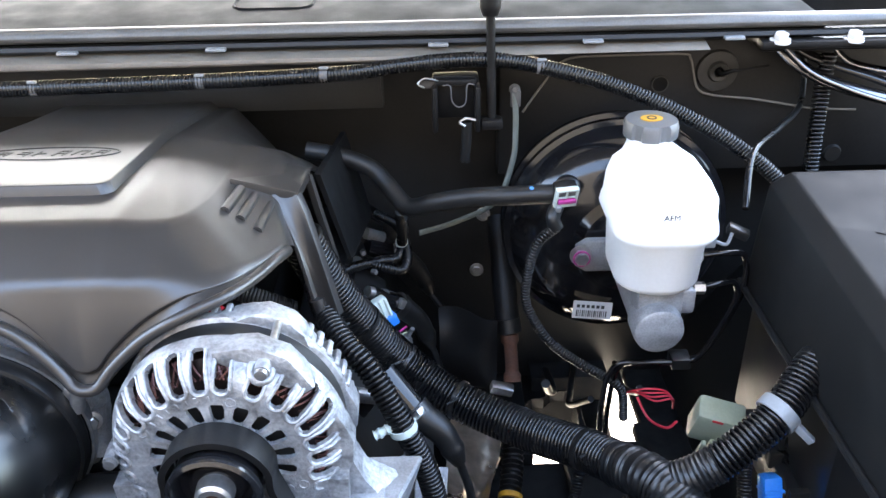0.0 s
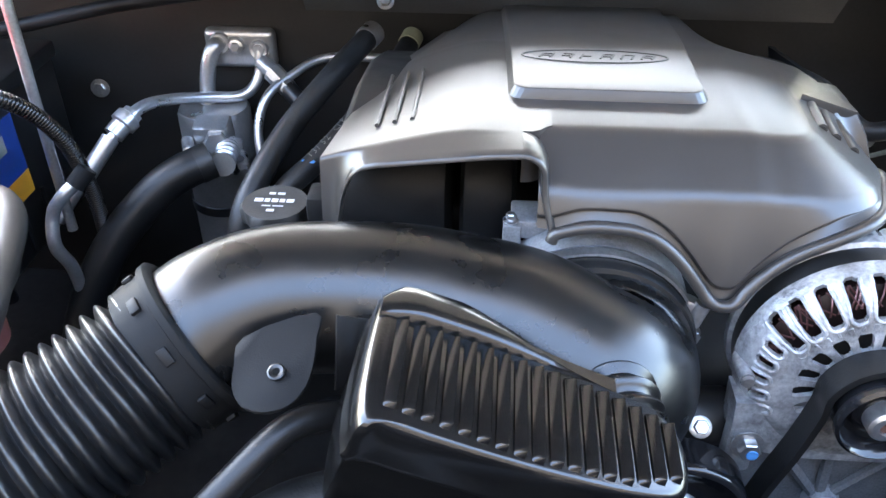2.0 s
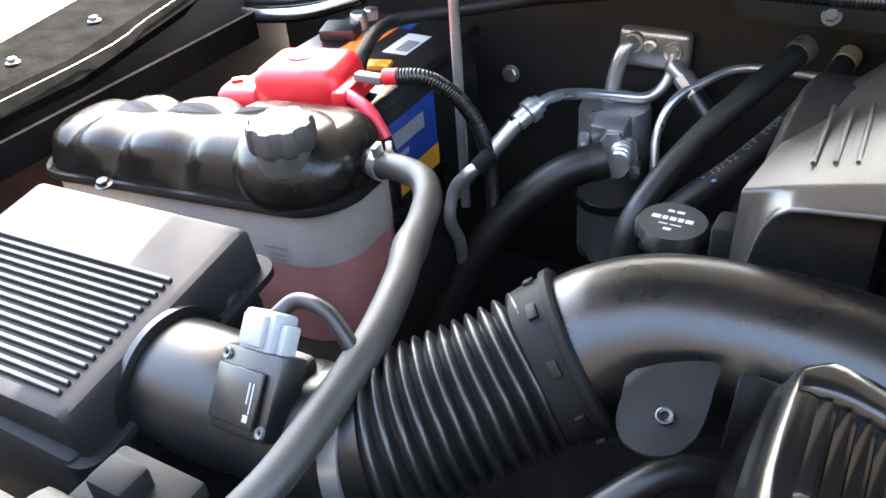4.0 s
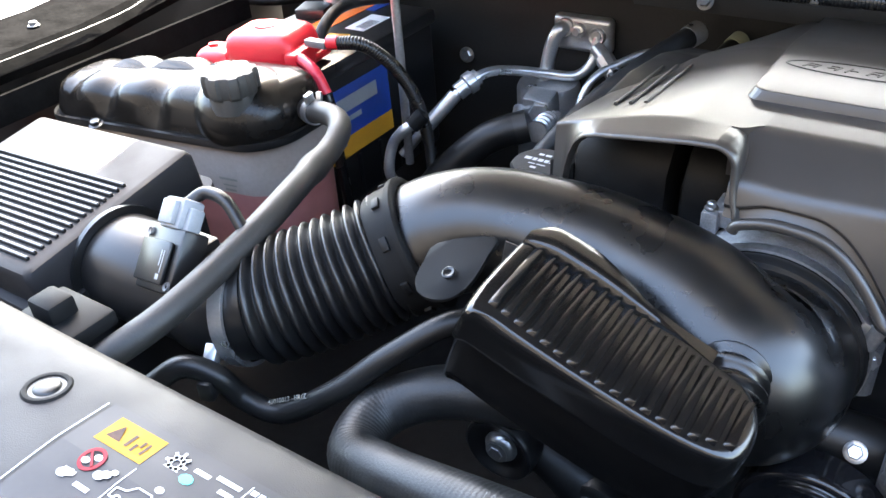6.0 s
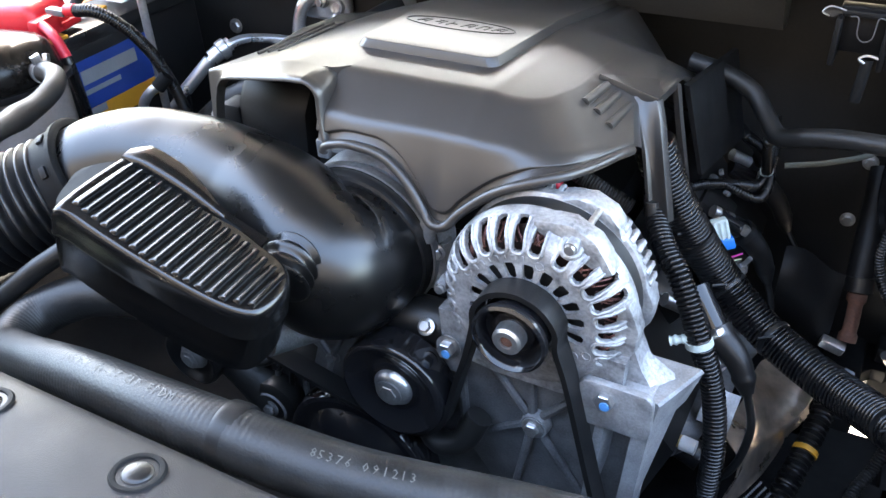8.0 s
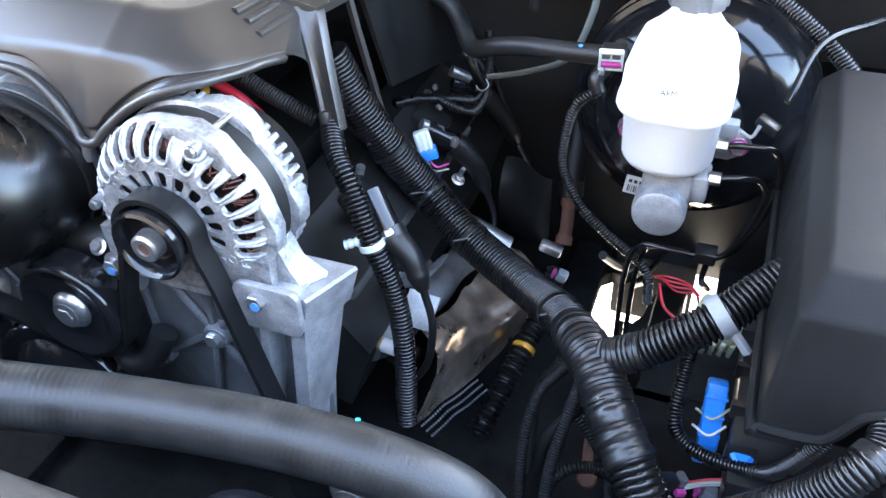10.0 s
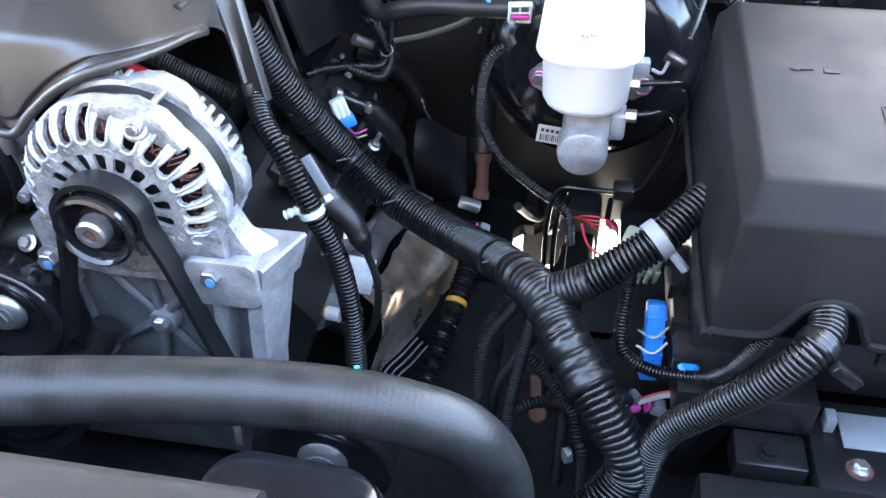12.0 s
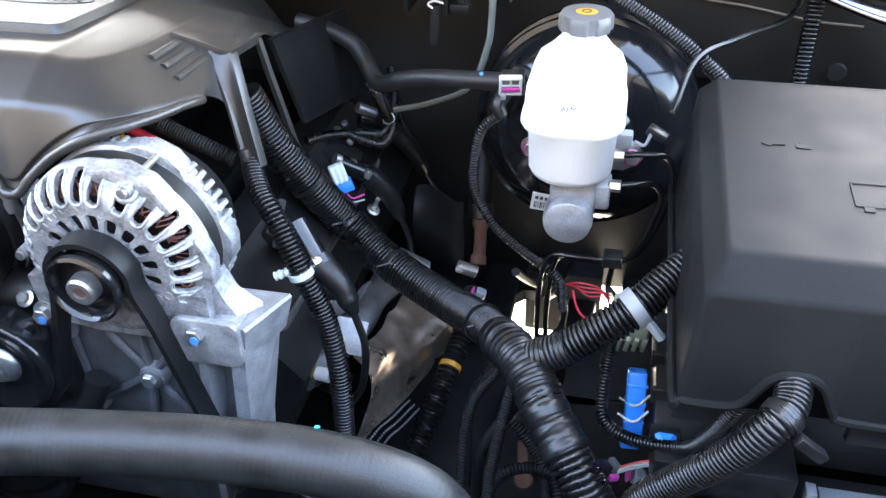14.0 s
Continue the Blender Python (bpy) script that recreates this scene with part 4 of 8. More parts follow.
def polar_shell(profile, slots, n=144, thick=0.004):
    """A turned shell about y with slots cut out: slots(row, angle) is true where a face is left open."""
    bm = bmesh.new()
    rings = [[bm.verts.new((r * math.cos(2 * math.pi * k / n), y, 1.0 + r * math.sin(2 * math.pi * k / n))) for k in range(n)] for r, y in profile]
    for j, (a, b) in enumerate(zip(rings, rings[1:])):
        for k in range(n):
            if not slots(j, 360.0 * (k + 0.5) / n):
                bm.faces.new((a[k], a[(k + 1) % n], b[(k + 1) % n], b[k]))
    bmesh.ops.recalc_face_normals(bm, faces=bm.faces[:])
    bmesh.ops.solidify(bm, geom=bm.faces[:], thickness=thick)
    return bm

alternator = thing("alternator", "cast aluminium alternator with cooling slots and a black pulley", "alternator", (0, 0.06, 0.91))
turned = even([Vector((r, y, 0)) for r, y in [(0.030, 0.030), (0.050, 0.030)]] + spline([(0.0610, 0.0300, 0), (0.0690, 0.0318, 0), (0.0765, 0.0370, 0), (0.0825, 0.0450, 0), (0.0862, 0.0550, 0), (0.0870, 0.0640, 0)], 8), 0.0011)
TURNED = [(p.x, p.y) for p in turned]
RUN = [0.0011 * k for k in range(len(TURNED))]
OUTER_SLOTS = [(97, 1), (84, 1), (65, 1), (50, 1), (37, 1), (24.5, 1), (12, 1), (0, 1), (-12, 1), (-23, 0), (110, 1), (123, 1), (136, 1), (148, 1), (159, 0), (169, 0), (180, 0), (192, 0), (204, 0)]
INNER_SLOTS = [k * 20.0 + 8 for k in range(18)]
def reach(r):
    return float(np.interp(r, [p[0] for p in TURNED], RUN))
def slot_limits(long_one):
    return (reach(0.0668), reach(0.0836), 0.0049) if long_one else (reach(0.0720), reach(0.0780), 0.0034)
def front_slots(j, a):
    s0, r = RUN[j], TURNED[j][0]
    for c, long_one in OUTER_SLOTS:
        lo, hi, w = slot_limits(long_one)
        d = radians((a - c + 180) % 360 - 180) * r
        if abs(d) < w and math.hypot(d, s0 - min(max(s0, lo), hi)) < w:
            return True
    if 0.034 < r < 0.052:
        for c in INNER_SLOTS:
            d = radians((a - c + 180) % 360 - 180) * r
            w = 0.0042 + 0.12 * (r - 0.040)
            if abs(d) < w and math.hypot(d, s0 - min(max(s0, reach(0.0385)), reach(0.0470))) < w:
                return True
    return False
part("front_housing", polar_shell(TURNED, front_slots, 432), ALU, alternator, angle=35)
# raised rounded borders of the slots
def on_front(c, d, run):
    r, y = float(np.interp(run, RUN, [p[0] for p in TURNED])), float(np.interp(run, RUN, [p[1] for p in TURNED]))
    a = radians(c) + d / r
    return Vector((r * math.cos(a), y, 1 + r * math.sin(a)))
for c, long_one in OUTER_SLOTS:
    lo, hi, w = slot_limits(long_one)
    w += 0.0012
    loop_ = [on_front(c, -w, hi + 0.0030), on_front(c, -w, 0.5 * (lo + hi)), on_front(c, -w, lo)] + [on_front(c, -w * math.cos(radians(q)), lo - w * math.sin(radians(q))) for q in (30, 60, 90, 120, 150)] + [on_front(c, w, lo), on_front(c, w, 0.5 * (lo + hi)), on_front(c, w, hi + 0.0030)]
    part("slot_border", sweep(loop_, 0.0016, seg=8, n=3), ALU, alternator)
boss = [on_front(65, 0.0075 * math.cos(radians(q)), reach(0.0795) - 0.0075 * math.sin(radians(q))) for q in range(-40, 221, 20)]
part("boss_ring", sweep(boss, 0.0030, seg=10, n=3), ALU, alternator, "rounded bolt boss")
rng = random.Random(11)
for k in range(7):
    p = on_front(141 - 8.0 * k, 0.0, reach(0.0575))
    part("cast_mark", rbox((0.0022 + 0.0014 * (k % 2), 0.0010, 0.0050), Matrix.Translation(p) @ Matrix.Rotation(radians(90 - (141 - 8.0 * k)), 4, "Y") @ Matrix.Translation((0, -0.0002, 0)), 0.0003, 1), ALU, alternator)
for c, r in ((78, 0.0545), (-24, 0.060), (-33, 0.052), (152, 0.060)):
    part("casting_hole", lathe([(0.0, 0.0), (0.0028, 0.0), (0.0030, 0.0004), (0.0042, 0.0004), (0.0044, 0.0)], axis((r * math.cos(radians(c)), 0.0299, 1 + r * math.sin(radians(c))), (0, -1, 0)), 14), ALU_DULL, alternator)
wires = None
for k in range(150):
    a0 = radians(2.4 * k + rng.uniform(-1, 1))
    a1 = a0 + rng.choice((-1, 1)) * radians(rng.uniform(5, 9))
    p = Vector((0.0655 * math.cos(a0), 0.0405, 1 + 0.0655 * math.sin(a0)))
    q = Vector((0.0785 * math.cos(a1), 0.0515, 1 + 0.0785 * math.sin(a1)))
    w_ = sweep([p, p.lerp(q, 0.5) + Vector((0, -0.002, 0)), q], 0.0008, seg=5, n=2)
    wires = w_ if wires is None else join(wires, w_)
part("winding_strand", wires, COPPERWIRE, alternator, "copper winding strands")
part("lower_skirt", loft([[(-0.086, y, 0.975), (-0.084, y, 0.940), (-0.062, y, 0.925), (-0.03, y, 0.920), (0.03, y, 0.920), (0.062, y, 0.925), (0.086, y, 0.940), (0.087, y, 0.975)] for y in (0.0345, 0.063)]), ALU, alternator)
part("stator_core", lathe([(0.079, 0), (0.0835, 0.0), (0.0835, 0.026), (0.079, 0.026)], axis((0, 0.061, 1.0), (0, 1, 0)), 64), DARK, alternator, "dark laminated stator core")
part("winding", lathe([(0.050, 0.0), (0.066, 0.002), (0.076, 0.008), (0.077, 0.02), (0.05, 0.02)], axis((0, 0.044, 1.0), (0, 1, 0)), 48), COPPER, alternator, "copper stator windings")
part("fan", lathe([(0.02, 0), (0.05, 0.0), (0.05, 0.012), (0.02, 0.012)], axis((0, 0.040, 1.0), (0, 1, 0)), 32), DARK, alternator)
rear = [(0.083, 0.084), (0.0868, 0.086), (0.0868, 0.094), (0.080, 0.106), (0.070, 0.114), (0.05, 0.117), (0.01, 0.117)]
part("rear_housing", polar_shell(rear, lambda j, a: False, 72), ALU, alternator, angle=35)
FINS = [a for a in range(-44, 157, 7) if not 50 < a < 80]
for a in FINS:
    c, s = math.cos(radians(a)), math.sin(radians(a))
    big = a < 50
    fin = rbox((0.012, 0.018, 0.0058) if big else (0.009, 0.016, 0.0050), Matrix.Translation(((0.0830 if big else 0.0820) * c, 0.099, 1 + (0.0830 if big else 0.0820) * s)) @ Matrix.Rotation(radians(-a), 4, "Y"), 0.0012, 1)
    part("fin", fin, ALU, alternator)
def lug_outline(c0, out, half):
    """An ear that stands proud of the round housing about the angle c0."""
    pts = [(0.078, c0 - half), (0.0865, c0 - half), (0.0868 + 0.35 * out, c0 - 0.62 * half), (0.0868 + out, c0 - 0.28 * half), (0.0868 + out, c0 + 0.28 * half), (0.0868 + 0.35 * out, c0 + 0.62 * half), (0.0865, c0 + half), (0.078, c0 + half)]
    return [(r * math.cos(radians(a)), r * math.sin(radians(a))) for r, a in pts]
flat_y = Matrix.Rotation(radians(90), 4, "X")
part("front_lug", prism(lug_outline(64, 0.0085, 26), 0.020, Matrix.Translation((0, 0.0625, 1.0)) @ flat_y, 0.003), ALU, alternator, "cast ear round the through bolt")
part("rear_lug", prism(lug_outline(64, 0.0085, 22), 0.020, Matrix.Translation((0, 0.1045, 1.0)) @ flat_y, 0.003), ALU, alternator)
part("front_lug", prism(lug_outline(-6, 0.0060, 24), 0.018, Matrix.Translation((0, 0.0625, 1.0)) @ flat_y, 0.003), ALU, alternator)
part("rear_lug", prism(lug_outline(-6, 0.0060, 20), 0.020, Matrix.Translation((0, 0.1045, 1.0)) @ flat_y, 0.003), ALU, alternator)
part("through_pin", sweep([(0.0905 * math.cos(radians(64)), 0.060, 1 + 0.0905 * math.sin(radians(64))), (0.0905 * math.cos(radians(64)), 0.088, 1 + 0.0905 * math.sin(radians(64)))], 0.0030, seg=12, n=2), STEEL, alternator, "steel through bolt crossing the stator")
for a in (65, 181):
    c, s = math.cos(radians(a)), math.sin(radians(a))
    part("through_bolt_boss", sweep([(0.083 * c, 0.034, 1 + 0.083 * s), (0.084 * c, 0.05, 1 + 0.084 * s), (0.083 * c, 0.060, 1 + 0.083 * s)], 0.0056, seg=14, n=4), ALU, alternator)
    part("through_bolt", lathe([(0, 0.003), (0.0042, 0.0025), (0.0048, 0), (0.0, -0.001)], axis((0.083 * c, 0.033, 1 + 0.083 * s), (0, -1, 0)), 12), STEEL, alternator)
part("rear_cap", lathe([(0.0, 0.034), (0.050, 0.034), (0.066, 0.026), (0.070, 0.012), (0.071, 0.0)], axis((0.008, 0.108, 1.0), (0, 1, 0)), 32), BLACK, alternator, "black plastic rear cap")
# mounting ears
for sx, sz in ((-0.073, 0.941), (0.076, 0.941)):
    c = 1 if sx > 0 else -1
    part("ear", sweep([(sx - c * 0.022, 0.056, sz + 0.025), (sx - c * 0.006, 0.050, sz + 0.006), (sx, 0.050, sz)], 0.010, seg=14, n=4), ALU_DULL, alternator)
pulley = part("pulley", lathe([(0.0, 0.004), (0.014, 0.004), (0.0150, 0.004), (0.019, 0.006), (0.0205, 0.010), (0.0255, 0.008), (0.0275, -0.004), (0.0305, -0.007), (0.0330, -0.005), (0.0332, 0.0), (0.0310, 0.002), (0.0310, 0.024), (0.0335, 0.026), (0.032, 0.030), (0.01, 0.031)], axis(AX, (0, 1, 0)), 56), GLOSS, alternator, "glossy black pulley")
part("pulley_nut", lathe([(0.0, -0.006), (0.0055, -0.0055), (0.006, -0.009), (0.0105, -0.009), (0.0128, -0.007), (0.0135, 0.001), (0.0135, 0.004)], axis(AX, (0, 1, 0)), 36), STEEL, pulley, "steel shaft nut")
part("shaft_end", lathe([(0.0, -0.0075), (0.005, -0.0072), (0.0058, -0.005)], axis(AX, (0, 1, 0)), 24), RUST, pulley, "rusty shaft end")

bracket = thing("alternator_bracket", "dull cast aluminium accessory bracket carrying the alternator", "bracket", (0.03, 0.05, 0.78))
part("right_block", loft([[(0.062, 0.032, z), (x1_, 0.032, z), (x2_, 0.088, z), (0.062, 0.088, z)] for z, x1_, x2_ in ((0.905, 0.112, 0.130), (0.943, 0.119, 0.141), (0.946, 0.117, 0.139))]), ALU_DULL, bracket, smooth=False)
part("gusset", loft([[(0.060, y, 0.946), (x_, y, 0.947), (0.098, y, 0.962), (0.0885, y, 0.985), (0.070, y, 0.975)] for y, x_ in ((0.046, 0.108), (0.052, 0.112), (0.066, 0.122), (0.072, 0.120))]), ALU, bracket, "cast gusset between bracket and alternator", angle=50)
part("top_plate", box_at(0.086, 0.112, 0.034, 0.064, 0.944, 0.9485, 0.002), ALU_DULL, bracket)
bars([(-0.007, 0.002, 0.003, 0.007), (-0.002, 0.002, 0.003, 0.007), (0.003, 0.002, 0.003, 0.007)], plane_pose((0.1, 0.048, 0.9486), (1, 0.1, 0), (-0.1, 1, 0)), CASTING, bracket, "cast_mark", 0.0004)
part("front_flange", prism(rounded(0.064, 0.050, 0.010, 4, 0.084, 0.932), 0.008, Matrix.Translation((0, 0.031, 0)) @ Matrix.Rotation(radians(90), 4, "X"), 0.002), ALU_DULL, bracket, "rounded bolt flange")
for x0_, x1_ in ((0.069, 0.077), (0.101, 0.115)):
    part("post_rib", loft([[(x0_ - k, 0.030, z), (x1_ - k, 0.030, z), (x1_ - k + d, 0.084, z), (x0_ - k, 0.084, z)] for z, k, d in ((0.70, 0.016, -0.004), (0.80, 0.010, 0.0), (0.924, 0.0, 0.014))]), ALU_DULL, bracket, smooth=False)
part("post_back", box_at(0.058, 0.104, 0.066, 0.078, 0.70, 0.93, 0.003), CASTING, bracket)
part("plate", prism([(-0.085, 0.955), (-0.058, 0.955), (-0.04, 0.93), (0.0, 0.92), (0.04, 0.925), (0.06, 0.93), (0.10, 0.93), (0.09, 0.72), (-0.02, 0.72), (-0.075, 0.80), (-0.088, 0.92)], 0.012, Matrix.Translation((0, 0.062, 0)) @ Matrix.Rotation(radians(90), 4, "X"), 0.003), CASTING, bracket)
for a, b in (((0.003, 0.86), (-0.05, 0.93)), ((0.003, 0.86), (0.06, 0.925)), ((0.003, 0.86), (-0.06, 0.815)), ((0.003, 0.86), (0.055, 0.78)), ((0.003, 0.86), (0.0, 0.92)), ((0.003, 0.86), (-0.015, 0.76)), ((-0.073, 0.94), (-0.069, 0.81))):
    p, q = Vector((a[0], 0.046, a[1])), Vector((b[0], 0.048, b[1]))
    part("web", sweep([p, p.lerp(q, 0.5), q], 0.0045, seg=8, n=3), CASTING, bracket)
part("boss", lathe([(0.0, -0.006), (0.013, -0.006), (0.016, 0.01), (0.017, 0.02)], axis((0.006, 0.045, 0.860), (0, 1, 0)), 24), ALU_DULL, bracket)
part("boss", lathe([(0.0, -0.006), (0.011, -0.006), (0.014, 0.01), (0.015, 0.02)], axis((-0.069, 0.045, 0.811), (0, 1, 0)), 24), ALU_DULL, bracket)
part("ear_plate", box_at(-0.086, -0.062, 0.034, 0.050, 0.90, 0.952, 0.005), ALU_DULL, bracket)
bolt((-0.073, 0.027, 0.940), (0, -1, 0.08), 0.0085, bracket, dab=BLUEDAB, h=0.010)
bolt((0.076, 0.026, 0.941), (0, -1, 0.08), 0.0085, bracket, dab=BLUEDAB, h=0.010)
bolt((0.006, 0.038, 0.861), (0, -1, 0.08), 0.0075, bracket)
bolt((-0.069, 0.038, 0.812), (0, -1, 0.08), 0.0065, bracket)

def wheel(name, label, at, r, width, hub, material=GLOSS):
    w = thing(name, label, "pulley", (at[0], at[1], at[2] - r))
    part("rim", lathe([(hub * 1.1, 0.007), (r * 0.45, 0.009), (r * 0.60, 0.0085), (r * 0.72, 0.0055), (r * 0.82, 0.0015), (r * 0.90, -0.0005), (r * 0.96, 0.0005), (r * 0.99, 0.003), (r, 0.007), (r, width), (r * 0.9, width + 0.002), (0.0, width + 0.002)], axis(at, (0, 1, 0)), 48), material, w)
    part("hub", lathe([(0.0, 0.0), (hub * 0.7, -0.001), (hub, 0.001), (hub * 1.25, 0.006), (hub * 1.25, 0.01)], axis(at, (0, 1, 0)), 28), STEEL, w, "steel hub")
    bolt((at[0], at[1] - 0.001, at[2]), (0, -1, 0), hub * 0.58, w, h=0.0035)
    return w
wheel("idler_pulley", "glossy black ribbed idler pulley with a steel hub", (-0.123, -0.003, 0.888), 0.0555, 0.030, 0.0165)
wheel("tensioner_pulley", "black belt tensioner pulley with a dull hub", (-0.402, 0.006, 0.812), 0.038, 0.026, 0.014, BLACK)
wp = thing("water_pump_pulley", "large glossy black domed water pump pulley", "pulley", (-0.185, 0.012, 0.66))
part("dome", lathe([(0.0, -0.010), (0.030, -0.009), (0.050, -0.004), (0.062, 0.004), (0.068, 0.010), (0.074, 0.009), (0.082, 0.005), (0.086, 0.007), (0.088, 0.012), (0.088, 0.034), (0.08, 0.036), (0.0, 0.036)], axis((-0.185, 0.004, 0.748), (0, 1, 0)), 64), GLOSS, wp)
part("hub", lathe([(0.0, -0.006), (0.012, -0.006), (0.014, 0.0), (0.014, 0.01)], axis((-0.185, -0.006, 0.748), (0, 1, 0)), 28), DARK, wp)
tb = thing("belt_tensioner", "dark cast spring belt tensioner with a bolt", "tensioner", (-0.30, 0.03, 0.78))
part("arm", sweep([(-0.402, 0.036, 0.812), (-0.35, 0.034, 0.795), (-0.305, 0.034, 0.765)], lambda s, u: 0.016 + 0.012 * u, seg=16, n=8, flat=0.6), DARK, tb)
part("spring_case", lathe([(0.0, 0.0), (0.024, 0.0), (0.030, 0.005), (0.032, 0.03), (0.034, 0.06)], axis((-0.305, 0.020, 0.765), (0, 1, 0)), 36), DARK, tb, "round spring housing")
part("rib", lathe([(0.017, 0.0), (0.019, -0.002), (0.021, 0.0)], axis((-0.305, 0.020, 0.765), (0, 1, 0)), 36), CASTING, tb)
bolt((-0.305, 0.019, 0.765), (0, -1, 0.1), 0.007, tb, CASTING)
fb2 = thing("accessory_bracket", "dull cast aluminium bracket beside the idler pulley", "bracket", (-0.21, 0.05, 0.86))
part("plate", prism([(-0.262, 0.935), (-0.235, 0.918), (-0.205, 0.905), (-0.182, 0.945), (-0.172, 0.94), (-0.180, 0.88), (-0.200, 0.838), (-0.222, 0.822), (-0.250, 0.830), (-0.232, 0.872), (-0.262, 0.905)], 0.010, Matrix.Translation((0, 0.044, 0)) @ Matrix.Rotation(radians(90), 4, "X"), 0.002), CASTING, fb2)
for a, b in (((-0.255, 0.925), (-0.215, 0.868)), ((-0.215, 0.868), (-0.19, 0.92)), ((-0.215, 0.868), (-0.228, 0.83))):
    p, q = Vector((a[0], 0.032, a[1])), Vector((b[0], 0.032, b[1]))
    part("web", sweep([p, p.lerp(q, 0.5), q], 0.0038, seg=8, n=3), CASTING, fb2)
bolt((-0.215, 0.033, 0.868), (0, -1, 0.1), 0.006, fb2, CASTING)
bolt((-0.246, 0.033, 0.918), (0, -1, 0.1), 0.005, fb2, DARK)
lowcase = thing("front_casting", "dark oily front casting with ribs and bolts below the intake", "casting", (-0.30, 0.05, 0.74))
part("body", loft([[(-0.345, y, 0.69), (-0.25, y, 0.69), (-0.215, y, 0.76), (-0.235, y, 0.815), (-0.275, y, 0.835), (-0.325, y, 0.825), (-0.355, y, 0.77)] for y in (0.046, 0.052, 0.12)]), DARK, lowcase)
for k in range(5):
    part("rib", sweep([(-0.335 + 0.024 * k, 0.046, 0.725), (-0.328 + 0.020 * k, 0.042, 0.79), (-0.318 + 0.017 * k, 0.048, 0.826)], 0.0035, seg=8, n=4), (DARK, CASTING)[k % 2], lowcase)
for k in range(4):
    bolt((-0.338 + 0.033 * k, 0.043, 0.818 - 0.006 * (k % 2)), (0, -1, 0.3), 0.0055, lowcase, DARK)
part("pipe", sweep([(-0.36, 0.03, 0.86), (-0.335, 0.015, 0.845), (-0.305, 0.02, 0.835), (-0.28, 0.035, 0.85)], 0.006, seg=10, n=6), DARK, lowcase)
wheel("steering_pump_pulley", "black power steering pump pulley", (0.16, -0.01, 0.74), 0.07, 0.028, 0.02)

belt = thing("drive_belt", "black ribbed serpentine belt round the pulleys", "belt", (0, 0.01, 0.9))
def belt_band(pts, y0=0.004, y1=0.026, thick=0.005):
    line = even(spline(pts, 10), 0.004)
    bm = bmesh.new()
    cols = []
    for k, p in enumerate(line):
        way = (line[min(k + 1, len(line) - 1)] - line[max(k - 1, 0)]).normalized()
        nrm = way.cross(Vector((0, 1, 0))).normalized()
        c = []
        for j in range(7):
            y = y0 + (y1 - y0) * j / 6
            c.append(bm.verts.new((p.x - nrm.x * thick, y, p.z - nrm.z * thick)))
        for j in range(6, -1, -1):
            y = y0 + (y1 - y0) * j / 6
            d = 0.0008 if j % 2 else 0.0
            c.append(bm.verts.new((p.x + nrm.x * d, y, p.z + nrm.z * d)))
        cols.append(c)
    for a, b in zip(cols, cols[1:]):
        for j in range(len(a)):
            bm.faces.new((a[j], a[(j + 1) % len(a)], b[(j + 1) % len(a)], b[j]))
    return bm
arc = [(0.0355 * math.cos(radians(a)), 0, 1 + 0.0355 * math.sin(radians(a))) for a in (-12, 20, 55, 90, 125, 160, 192)]
part("run", belt_band([(0.092, 0, 0.76), (0.067, 0, 0.865), (0.046, 0, 0.955)] + arc + [(-0.043, 0, 0.955), (-0.054, 0, 0.918), (-0.0635, 0, 0.882), (-0.073, 0, 0.855), (-0.095, 0, 0.8335), (-0.123, 0, 0.8275)]), RUBBER, belt)
part("run", belt_band([(-0.123, 0, 0.8275), (-0.150, 0, 0.833), (-0.186, 0, 0.840), (-0.24, 0, 0.853), (-0.30, 0, 0.868), (-0.37, 0, 0.885)]), RUBBER, belt)

# engine front and block
block = thing("engine_block", "dark cast engine block and front covers", "engine", (MID, 0.2, 0.62))
part("block", box_at(-0.34, -0.02, 0.10, 0.62, 0.60, 0.93, 0.02), DARK, block)
part("front_cover", box_at(-0.32, 0.08, 0.07, 0.12, 0.62, 0.90, 0.015), CASTING, block, "dull aluminium front cover")
part("pump_housing", sweep([(-0.30, 0.07, 0.90), (-0.22, 0.055, 0.925), (-0.14, 0.06, 0.93), (-0.08, 0.07, 0.925)], 0.024, seg=16, n=6), DARK, block)
for k in range(5):
    part("lug", rbox((0.016, 0.012, 0.020), pose(-0.27 + 0.045 * k, 0.050, 0.905 + 0.012 * (k % 2), 10, 0, 20 * k), 0.003), (DARK, CASTING)[k % 2], block)
part("neck", sweep([(-0.20, 0.05, 0.93), (-0.235, 0.01, 0.925), (-0.25, -0.02, 0.93)], 0.026, seg=18, n=6), CASTING, block)
part("crossover", sweep([(-0.13, 0.05, 0.85), (-0.09, 0.02, 0.82), (-0.06, 0.02, 0.83), (-0.045, 0.03, 0.86)], 0.013, seg=14, n=6), DARK, block)
for bx, bz in ((-0.27, 0.93), (-0.225, 0.952), (-0.165, 0.95), (-0.105, 0.94)):
    bolt((bx, 0.042, bz), (0, -0.7, 0.7), 0.006, block)
part("head_right", loft([[(0.00, y, 0.90), (0.06, y, 0.86), (0.12, y, 0.79), (0.09, y, 0.70), (-0.03, y, 0.74)] for y in (0.13, 0.6)]), DARK, block, smooth=False)
part("valve_cover", loft([[(0.01, y, 0.93), (0.05, y, 0.925), (0.10, y, 0.86), (0.09, y, 0.84), (0.0, y, 0.88)] for y in (0.13, 0.15, 0.58, 0.6)]), DARK, block)
